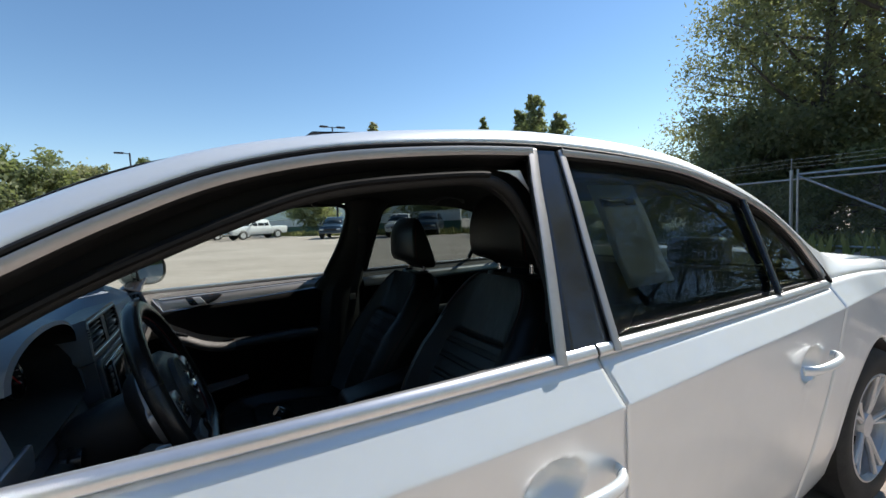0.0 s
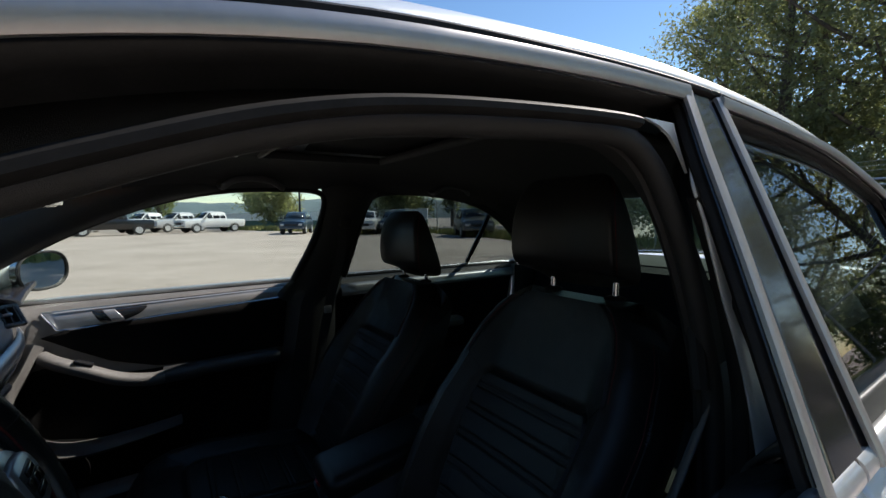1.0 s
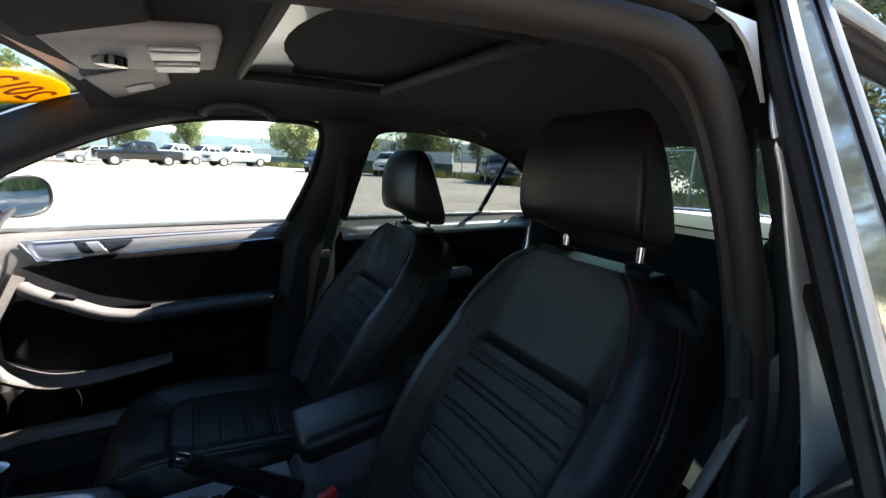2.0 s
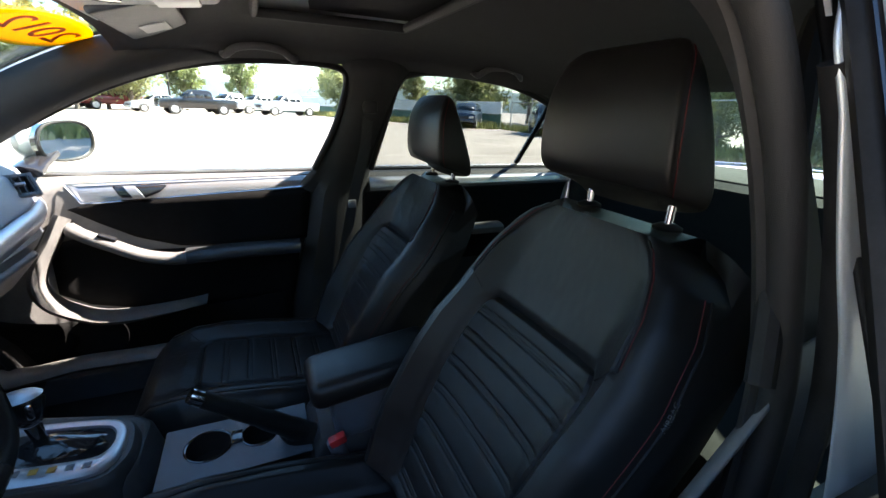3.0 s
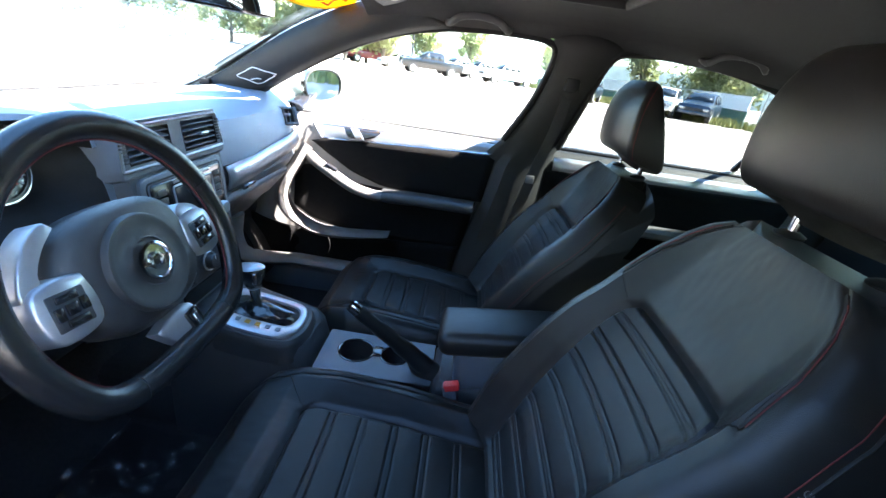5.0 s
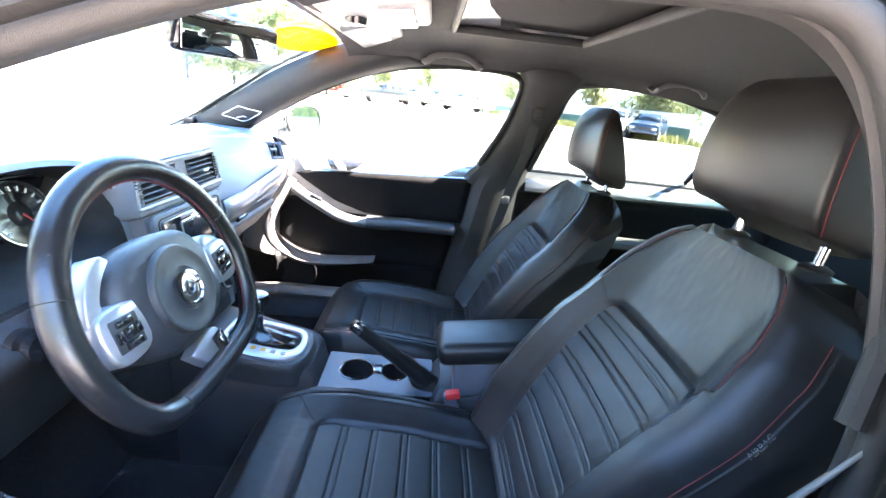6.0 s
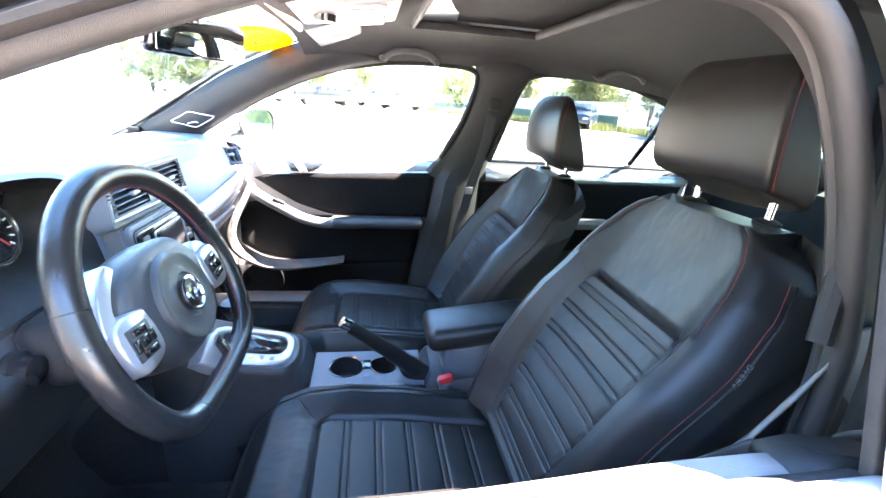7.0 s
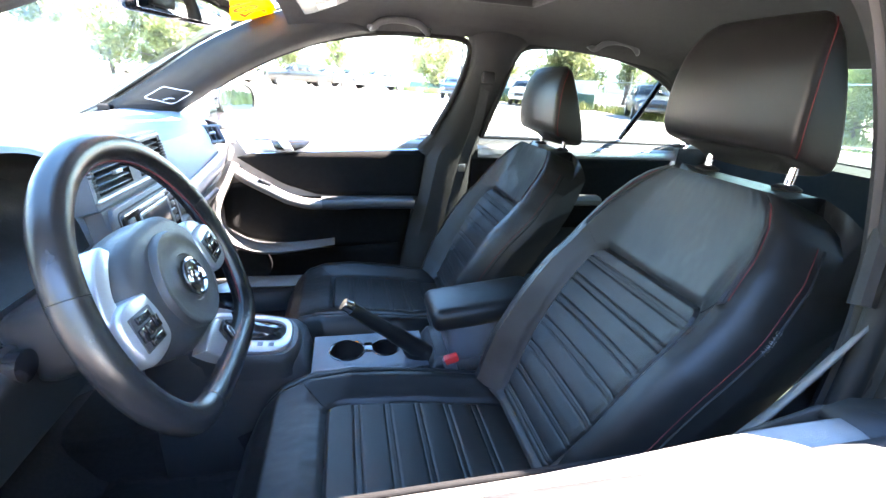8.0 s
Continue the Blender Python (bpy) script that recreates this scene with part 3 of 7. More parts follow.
# door mirrors
def door_mirror(s):
    turn = Matrix.Translation((-0.93, s * 0.90, 1.045)) @ Matrix.Rotation(radians(-26 * s), 4, "Z")
    rows = []
    for t, a, b in [(0, 0.02, 0.02), (0.10, 0.060, 0.052), (0.35, 0.082, 0.070), (0.65, 0.080, 0.070), (0.90, 0.060, 0.056), (1, 0.03, 0.03)]:
        rows.append([(-0.025 + a * 0.62 * math.cos(q), s * (-0.115 + 0.23 * t), b * 1.02 * math.sin(q)) for q in np.linspace(0, 2 * math.pi, 20, endpoint=False)])
    body = part("door_mirror", moved(rows_mesh(rows, True, True), turn), SILVER, car, "silver door mirror housing with a black rim")
    part("mirror_foot", sweep([(-0.98, s * 0.76, 0.965), (-0.965, s * 0.80, 0.985), (-0.95, s * 0.86, 1.01)], [0.055, 0.040, 0.035], 0.020, k=10), GLOSSBLACK, body)
    ring = []
    for q in np.linspace(0, 2 * math.pi, 32, endpoint=False):
        c, w = math.copysign(abs(math.cos(q)) ** 0.75, math.cos(q)), math.copysign(abs(math.sin(q)) ** 0.8, math.sin(q))
        ring.append((0.030, s * 0.098 * c, 0.060 * w))
    back = [(-0.01, p[1], p[2]) for p in ring]
    part("mirror_glass", moved(rows_mesh([ring, back], True, True), turn), MIRROR, body, "reflecting mirror glass")
    part("mirror_rim", moved(sweep(ring, 0.005, 0.007, up=(1, 0, 0), k=6, loop=True), turn), RUBBER, body)
for s in (-1, 1):
    door_mirror(s)


# ---- cabin shell ----
part("cabin_floor", join(box(-0.15, 0, 0.225, 2.3, 1.36, 0.03, 0.01)), CARPET, car, "black carpet")
part("floor_tunnel", box(-0.2, 0, 0.30, 2.2, 0.26, 0.16, 0.04), CARPET, car, "carpeted centre tunnel")
part("footwell_wall", box(-1.18, 0, 0.40, 0.06, 1.36, 0.5, 0.02, 2, Matrix.Rotation(-0.5, 3, "Y")), CARPET, car, "carpeted footwell wall")
both("floor_side", box(-0.1, -0.70, 0.27, 2.0, 0.10, 0.12, 0.03), PLASTIC, "black plastic sill cover")


def liner_z(x, y):
    c = lin(x, [-0.66, -0.5, -0.3, 0.0, 0.4, 0.8, 1.0], [1.362, 1.375, 1.388, 1.390, 1.372, 1.322, 1.272])
    return c - 0.075 * (abs(y) / 0.58) ** 6


HOLE = (-0.33, 0.045, 0.335)
lv, lf, lid = [], [], {}
lx = sorted(set([round(v, 4) for v in np.linspace(-0.66, 1.0, 24)] + [HOLE[0], HOLE[1]]))
ly = sorted(set([round(v, 4) for v in np.linspace(-0.585, 0.585, 23)] + [-HOLE[2], HOLE[2]]))
for i, x in enumerate(lx):
    for j, y in enumerate(ly):
        lid[i, j] = len(lv)
        xx = x - 0.05 * (1 - (y / 0.585) ** 2) if i == 0 else x
        lv.append((xx, y, liner_z(x, y)))
for i in range(len(lx) - 1):
    for j in range(len(ly) - 1):
        cx, cy = (lx[i] + lx[i + 1]) / 2, (ly[j] + ly[j + 1]) / 2
        if not (HOLE[0] < cx < HOLE[1] and abs(cy) < HOLE[2]):
            lf.append((lid[i, j], lid[i + 1, j], lid[i + 1, j + 1], lid[i, j + 1]))
part("headliner", (lv, lf), HEADLINER, car, "dark grey cloth headliner", thick=0.01, offset=1)
hole_path = [(x, y, liner_z(x, y) + 0.004) for x, y in [(HOLE[0], -HOLE[2]), (HOLE[1], -HOLE[2]), (HOLE[1], HOLE[2]), (HOLE[0], HOLE[2])]]
loop = []
for a, b in zip(hole_path, hole_path[1:] + hole_path[:1]):
    for t in np.linspace(0, 1, 8, endpoint=False):
        loop.append(tuple(np.array(a) + (np.array(b) - np.array(a)) * t))
part("sunroof_frame", sweep(loop, 0.010, 0.012, k=8, loop=True), PILLARTRIM, car, "grey frame round the sunroof opening")
part("sunroof_blind", rows_mesh([[(x, y, liner_z(0, y) + 0.026) for y in np.linspace(-0.36, 0.36, 9)] for x in np.linspace(-0.37, 0.09, 5)]), HEADLINER, car, "dark sliding sunroof blind", thick=0.008, offset=1)

# pillar trims inside
IN_A = [(-1.24, 0.735, 0.93), (-1.10, 0.70, 0.985), (-0.95, 0.66, 1.075), (-0.84, 0.63, 1.142), (-0.69, 0.605, 1.216), (-0.52, 0.60, 1.274), (-0.38, 0.60, 1.300)]
OUT_A = [(-1.36, 0.695, 0.97), (-1.24, 0.672, 1.035), (-1.08, 0.628, 1.127), (-0.93, 0.608, 1.223), (-0.78, 0.588, 1.297), (-0.67, 0.570, 1.338), (-0.60, 0.558, 1.362)]
rows = []
for a, b in zip(curve(IN_A, 5), curve(OUT_A, 5)):
    row = []
    for t in np.linspace(0, 1, 6):
        k = math.sin(math.pi * t) * 0.028
        row.append((a[0] + (b[0] - a[0]) * t + k * 0.4, -(a[1] + (b[1] - a[1]) * t - k * 0.8), a[2] + (b[2] - a[2]) * t - k * 0.3))
    rows.append(row)
a_rows = rows
a_trim = both("pillar_lining", rows_mesh(rows), PILLARTRIM, "grey front pillar lining", thick=0.004)
# opening lines inside, as x, z pairs: front door opening and rear door opening
OPEN_F = [(-0.92, 1.10), (-0.80, 1.168), (-0.66, 1.232), (-0.52, 1.276), (-0.36, 1.302), (-0.18, 1.308), (-0.09, 1.300), (-0.062, 1.272), (-0.072, 1.20), (-0.105, 1.10), (-0.168, 0.97)]
OPEN_R = [(0.035, 0.965), (0.085, 1.16), (0.115, 1.262), (0.165, 1.298), (0.32, 1.305), (0.55, 1.283), (0.74, 1.228), (0.90, 1.13), (1.0, 1.02)]
def inner_y(z):
    return lin(z, [0.95, 1.10, 1.31, 1.36], [0.695, 0.655, 0.600, 0.585])
of = [(x, -inner_y(z), z) for x, z in curve(OPEN_F, 6)]
orr = [(x, -inner_y(z), z) for x, z in curve(OPEN_R, 6)]
OPEN_D = [(-0.95, 1.07), (-0.84, 1.13), (-0.733, 1.178), (-0.598, 1.231), (-0.50, 1.262), (-0.39, 1.280), (-0.20, 1.294), (-0.11, 1.292), (-0.062, 1.270), (-0.025, 1.226), (0.015, 1.146), (0.045, 1.05), (0.065, 0.94), (0.060, 0.82), (0.045, 0.70), (0.02, 0.58)]
od = [(x, -lin(z, [0.58, 0.79, 0.95, 1.10, 1.30], [0.675, 0.665, 0.655, 0.64, 0.62]), z) for x, z in curve(OPEN_D, 6)]
part("opening_seal", flip_y(sweep(of, 0.011, 0.012, up=(0, 1, 0), k=8)), RUBBER, car, "black door opening seal")
ring_seal = [(x + 0.006, y - 0.035, z + 0.006) for x, y, z in od]
part("opening_seal", sweep(ring_seal, 0.014, 0.014, up=(0, 1, 0), k=10), PILLARTRIM, car, "grey door opening seal")
inner_lip = [(x + 0.012, y - 0.066, z + 0.012) for x, y, z in od]
for run in ([p for p in inner_lip if p[0] < -0.115], [p for p in inner_lip if p[2] < 1.235 and p[0] > -0.06]):
    part("inner_frame_seal", sweep(run, 0.007, 0.010, up=(0, 1, 0), k=8), RUBBER, car, "black inner lip of the door seal")
both("opening_seal", sweep(orr, 0.011, 0.012, up=(0, 1, 0), k=8), RUBBER, "black door opening seal")
rows = []
for x, y, z in [p for p in of[:len(of) - 24] if p[0] > -0.56]:
    rows.append([(x, y, z), (x + 0.0, y + 0.012, z + 0.016), (x + 0.01, y + 0.03, z + 0.045), (x + 0.015, y + 0.035, max(z + 0.05, min(liner_z(x, y + 0.03), z + 0.085)))])
part("cant_rail_lining", flip_y(rows_mesh(rows)), HEADLINER, car, "grey lining above the front door", thick=0.004)
rows = []
nd = len(od)
for i, (x, y, z) in enumerate(od):
    f = i / (nd - 1)
    back = max(0.0, (f - 0.56) / 0.44)
    top = 1 - min(1.0, back * 2.2)
    x0, y0, w = x, y, min(1.0, max(0.0, (x + 0.075) / 0.06))
    x, y = x + 0.006 * w, y - 0.012 * w
    rows.append([(x0 + 0.012, y0 - 0.034, z + 0.012 * top), (x0, y0 - 0.018, z), (x, y, z), (x + 0.006 + 0.02 * (1 - top), y + 0.012, z + 0.018 * top), (x + 0.015 + 0.06 * (1 - top), y + 0.02, z + 0.04 * top), (x + 0.02 + 0.16 * (1 - top), y + 0.03, z + 0.10 * top)])
part("cant_rail_lining", rows_mesh(rows), PILLARTRIM, car, "grey lining round the driver's door opening", thick=0.004)
part("lining_seam", sweep([(x + 0.004 + 0.006 * min(1.0, max(0.0, (x + 0.075) / 0.06)), y + 0.0065 - 0.013 * min(1.0, max(0.0, (x + 0.075) / 0.06)), z + 0.009) for x, y, z in od[:-18]], 0.0022, 0.0022, up=(0, 1, 0), k=6), RUBBER, car, "dark seam along the driver's roof lining")
part("lining_seam", sweep([(x - 0.002 + 0.006 * min(1.0, max(0.0, (x + 0.075) / 0.06)), y - 0.003 - 0.012 * min(1.0, max(0.0, (x + 0.075) / 0.06)), z - 0.001) for x, y, z in od], 0.0018, 0.0018, up=(0, 1, 0), k=6), RUBBER, car, "dark seam along the driver's roof lining")
rows = []
for x, y, z in orr[16:]:
    rows.append([(x, y, z), (x, y + 0.012, z + 0.016), (x, y + 0.03, z + 0.035), (x, y + 0.05, z + 0.05)])
both("cant_rail_lining", rows_mesh(rows), HEADLINER, "grey lining above the rear door", thick=0.004)
rows = []
for z in np.linspace(0.24, 1.335, 20):
    xa = lin(z, [0.24, 0.48, 0.71, 0.90, 0.97, 1.10, 1.20, 1.27, 1.335], [-0.42, -0.38, -0.29, -0.23, -0.160, -0.098, -0.066, -0.055, -0.09])
    xb = lin(z, [0.24, 0.6, 0.90, 0.965, 1.0, 1.16, 1.262, 1.335], [0.10, 0.05, 0.035, 0.035, 0.040, 0.085, 0.115, 0.17])
    yy = lin(z, [0.24, 0.9, 0.97, 1.335], [0.765, 0.775, 0.705, 0.585])
    row = []
    for t in np.linspace(0, 1, 9):
        row.append((xa + (xb - xa) * t, -(yy - (0.030 + 0.05 * max(0, min(1, (0.97 - z) / 0.1)) * (t > 0.3)) * math.sin(math.pi * t) ** 0.7), z))
    rows.append(row)
part("pillar_lining", flip_y(rows_mesh(rows)), PILLARTRIM, car, "dark plastic door pillar lining", thick=0.004)
rows = [[(lin(z, [0.24, 0.70, 0.82, 0.97], [-0.16, -0.10, 0.02, 0.070]) + 0.26 * t, -(lin(z, [0.24, 0.80, 0.97], [0.672, 0.676, 0.700]) - 0.034 * math.sin(math.pi * t) ** 0.6), z) for t in np.linspace(0, 1, 9)] for z in np.linspace(0.24, 0.97, 10)]
part("pillar_lining", rows_mesh(rows), DOORPLASTIC, car, "grey plastic lower pillar lining", thick=0.004)
rows = []
for a, b in zip(curve([(1.0, 0.70, 1.0), (0.93, 0.66, 1.11), (0.80, 0.615, 1.215), (0.66, 0.59, 1.275)], 4), curve([(1.42, 0.62, 1.04), (1.22, 0.59, 1.15), (1.02, 0.565, 1.25), (0.90, 0.55, 1.30)], 4)):
    rows.append([(a[0] + (b[0] - a[0]) * t, -(a[1] + (b[1] - a[1]) * t - 0.03 * math.sin(math.pi * t)), a[2] + (b[2] - a[2]) * t) for t in np.linspace(0, 1, 5)])
both("rear_pillar_lining", rows_mesh(rows), PILLARTRIM, "grey rear pillar lining", thick=0.004)
def on_a(x, z, lift):
    """On the passenger's front pillar lining."""
    best = min(((abs(p[0] - x) + abs(p[2] - z), p) for r in a_rows for p in r), key=lambda c: c[0])[1]
    return (x, -best[1] - lift, z)
corners = [(-1.128, 1.055), (-1.060, 1.093), (-0.978, 1.081), (-1.047, 1.040)]
ring = []
for k, c in enumerate(corners):
    a, b = np.array(corners[k - 1]), np.array(corners[(k + 1) % 4])
    c = np.array(c)
    ring += [tuple(c + (a - c) * f) for f in (0.5, 0.22, 0.10)] + [tuple(c + (a - c) * 0.02 + (b - c) * 0.02)] + [tuple(c + (b - c) * f) for f in (0.10, 0.22)]
badge = [on_a(x, z, 0.013) for x, z in ring]
part("speaker_badge", sweep(badge, 0.0015, 0.0015, up=(0, 1, 0), k=6, loop=True), WHITEMARK, a_trim[1], "thin pale outline of the tweeter cover")
part("badge_mark", sweep([on_a(-1.07, 1.052, 0.014), on_a(-1.052, 1.058, 0.014), on_a(-1.035, 1.056, 0.014)], 0.002, 0.003, up=(0, 1, 0), k=5), WHITEMARK, a_trim[1])

for s in (-1, 1):
    rows = [[(x, s * lin(x, [0.90, 1.10, 1.40], [0.735, 0.70, 0.655]), z) for x in np.linspace(1.00, 1.42, 8)] for z in (0.36, 0.60, 0.80, 0.90, 0.945)]
    part("quarter_lining", rows_mesh(rows), HEADLINER, car, "dark lining beside the rear bench", thick=0.004)

GRABGREY = material("dark_grey_handle_plastic", (0.060, 0.060, 0.061), 0.36, 0.0, (0.075, 0.075, 0.076), 20, 0.6, 0.3, 1000)
# grab handles
def grab(x0, x1, y, z):
    p = curve([(x0, y, z), (x0 + 0.008, y - 0.035, z - 0.012), (x0 + 0.04, y - 0.045, z + 0.008), ((x0 + x1) / 2, y - 0.048, z + 0.016), (x1 - 0.04, y - 0.045, z + 0.008), (x1 - 0.008, y - 0.035, z - 0.012), (x1, y, z)], 6)
    part("grab_handle", sweep(p, 0.0105, 0.0075, up=(0, 1, 0), k=10), GRABGREY, car, "grey roof grab handle" if x0 < 0 else "dark roof grab handle")
grab(-0.415, -0.220, 0.578, 1.320)
grab(0.37, 0.56, 0.565, 1.315)
part("grab_handle", sweep(curve([(0.37, -0.565, 1.315), (0.378, -0.53, 1.303), (0.465, -0.517, 1.33), (0.552, -0.53, 1.303), (0.56, -0.565, 1.315)], 6), 0.010, 0.008, up=(0, 1, 0), k=10), GRABGREY, car, "dark roof grab handle")
# seat belts on the door pillars
for s in (1,):
    q = lambda x, y, z: (x if s > 0 else 0.20 + 0.25 * (x + 0.11), s * (y if s > 0 else y + 0.01), z)
    b = part("seat_belt", join(sweep([q(0.01, 0.612, 1.17), q(0.0, 0.628, 1.05), q(-0.03, 0.66, 0.9), q(-0.07, 0.675, 0.7), q(-0.11, 0.68, 0.45)], 0.023, 0.0015, up=(0.2, -s, 0.1), k=6),), BELT, car, "black seat belt hanging on the door pillar")
    if s > 0:
        part("belt_guide", box(*q(0.012, 0.60, 1.185), 0.05, 0.03, 0.045, 0.012, 2), PILLARTRIM, b)
    part("buckle_tongue", box(*q(-0.045, 0.660, 0.845), 0.030, 0.008, 0.030, 0.003), DULLTRIM, b, "metal belt tongue")

# ---- door cards ----
CARD_Z = [0.24, 0.45, 0.60, 0.70, 0.78, 0.84, 0.88, 0.905, 0.92, 0.938, 0.943]
CARD_Y = [0.732, 0.730, 0.734, 0.742, 0.748, 0.752, 0.755, 0.760, 0.768, 0.787, 0.799]
RAIL_Y = [0.72, 0.702, 0.708, 0.718, 0.730, 0.742, 0.755, 0.768, 0.778, 0.790, 0.800]


def card_y(x, z, ys=CARD_Y):
    y = lin(z, CARD_Z, ys)
    if x < -0.88:
        # the front of the lining curves in towards the dashboard
        y -= min(0.085, 1.15 * (-0.88 - x) ** 1.6)
    if x > 0.0:
        y -= 0.02 * x * x
    return y


def rail_y(x, z):
    """Where the handles and rims stand off, a little inside the upright lining."""
    return card_y(x, z, RAIL_Y)


def smooth_step(t):
    t = min(1.0, max(0.0, t))
    return t * t * (3 - 2 * t)


SILL_Y = [0.732, 0.730, 0.734, 0.742, 0.748, 0.752, 0.768, 0.787, 0.798, 0.810, 0.815]


def card(x_front, x_rear, z0=0.26, ys=CARD_Y):
    rows = []
    zs = list(np.linspace(z0, 0.90, 14)) + [0.912, 0.924, 0.934, 0.939, 0.943]
    for z in zs:
        rows.append([(x, -(card_y(x, z, ys) - (0.010 * smooth_step((x + 0.42) / 0.24) if ys is SILL_Y else 0.0)), z) for x in np.linspace(x_front(z), x_rear(z), 26)])
    last = rows[-1]
    rows.append([(x, y - 0.014, 0.944) for x, y, z in last])
    rows.append([(x, y - 0.027, 0.942) for x, y, z in last])
    rows.append([(x, y - 0.029, 0.925) for x, y, z in last])
    return rows_mesh(rows)


def shut_face(x_in, y_in, x_out, z0=0.26, z1=0.94):
    rows = []
    for z in np.linspace(z0, z1, 12):
        a, b = np.array((x_in(z), -y_in(x_in(z), z))), np.array((x_out(z), -(side_y(x_out(z), z) - 0.02)))
        rows.append([(a[0] + (b[0] - a[0]) * t, a[1] + (b[1] - a[1]) * t, z) for t in np.linspace(0, 1, 4)])
    return rows_mesh(rows)


rear_edge = lambda z: lin(z, [0.26, 0.48, 0.71, 0.90, 0.943], [-0.335, -0.295, -0.205, -0.15, -0.14])
front_edge = lambda z: lin(z, [0.26, 0.5, 0.8, 0.97], [-1.12, -1.10, -1.03, -1.02])
cards = (part("door_card", card(front_edge, rear_edge, ys=SILL_Y), DOORPLASTIC, car, "grey plastic front door lining", thick=0.006),
         part("door_card", flip_y(card(front_edge, rear_edge)), DOORPLASTIC, car, "grey plastic front door lining", thick=0.006))
# rear linings get a far darker plastic, shade of the back put into colour
rear_cards = both("door_card", card(lambda z: lin(z, [0.26, 0.95], [0.0, -0.01]), lambda z: lin(z, [0.26, 0.45, 0.97], [0.70, 0.80, 1.03])), PILLARTRIM, "rear door lining, coloured dark for the shade in the back", thick=0.006)


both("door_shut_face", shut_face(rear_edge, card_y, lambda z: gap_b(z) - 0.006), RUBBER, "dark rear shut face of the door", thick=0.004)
tip = [(-0.14, -0.792, 0.943), (-0.14, -0.826, 0.943), (-0.075, -0.842, 0.940), (-0.012, -0.838, 0.936), (0.0, -0.815, 0.934), (-0.04, -0.792, 0.936), (-0.10, -0.785, 0.940)]
both("sill_end_seal", (tip, [tuple(range(len(tip)))]), RUBBER, "black rubber end of the window sill", thick=0.01)


def fit(x, z):
    """Places on the lining, spread about the middle of the door opening."""
    return -0.4 + (x + 0.4) * 1.06, 1.19 + (z - 1.19) * 1.06


def card_patch(outline_top, outline_bot, out, s, n=8):
    rows = []
    outline_top, outline_bot = [fit(*p) for p in outline_top], [fit(*p) for p in outline_bot]
    for i in range(n + 1):
        t = i / n
        rows.append([(a[0] + (b[0] - a[0]) * t, s * (card_y(a[0] + (b[0] - a[0]) * t, a[1] + (b[1] - a[1]) * t, SILL_Y if s < 0 else CARD_Y) - out), a[1] + (b[1] - a[1]) * t) for a, b in zip(outline_top, outline_bot)])
    return rows_mesh(rows)


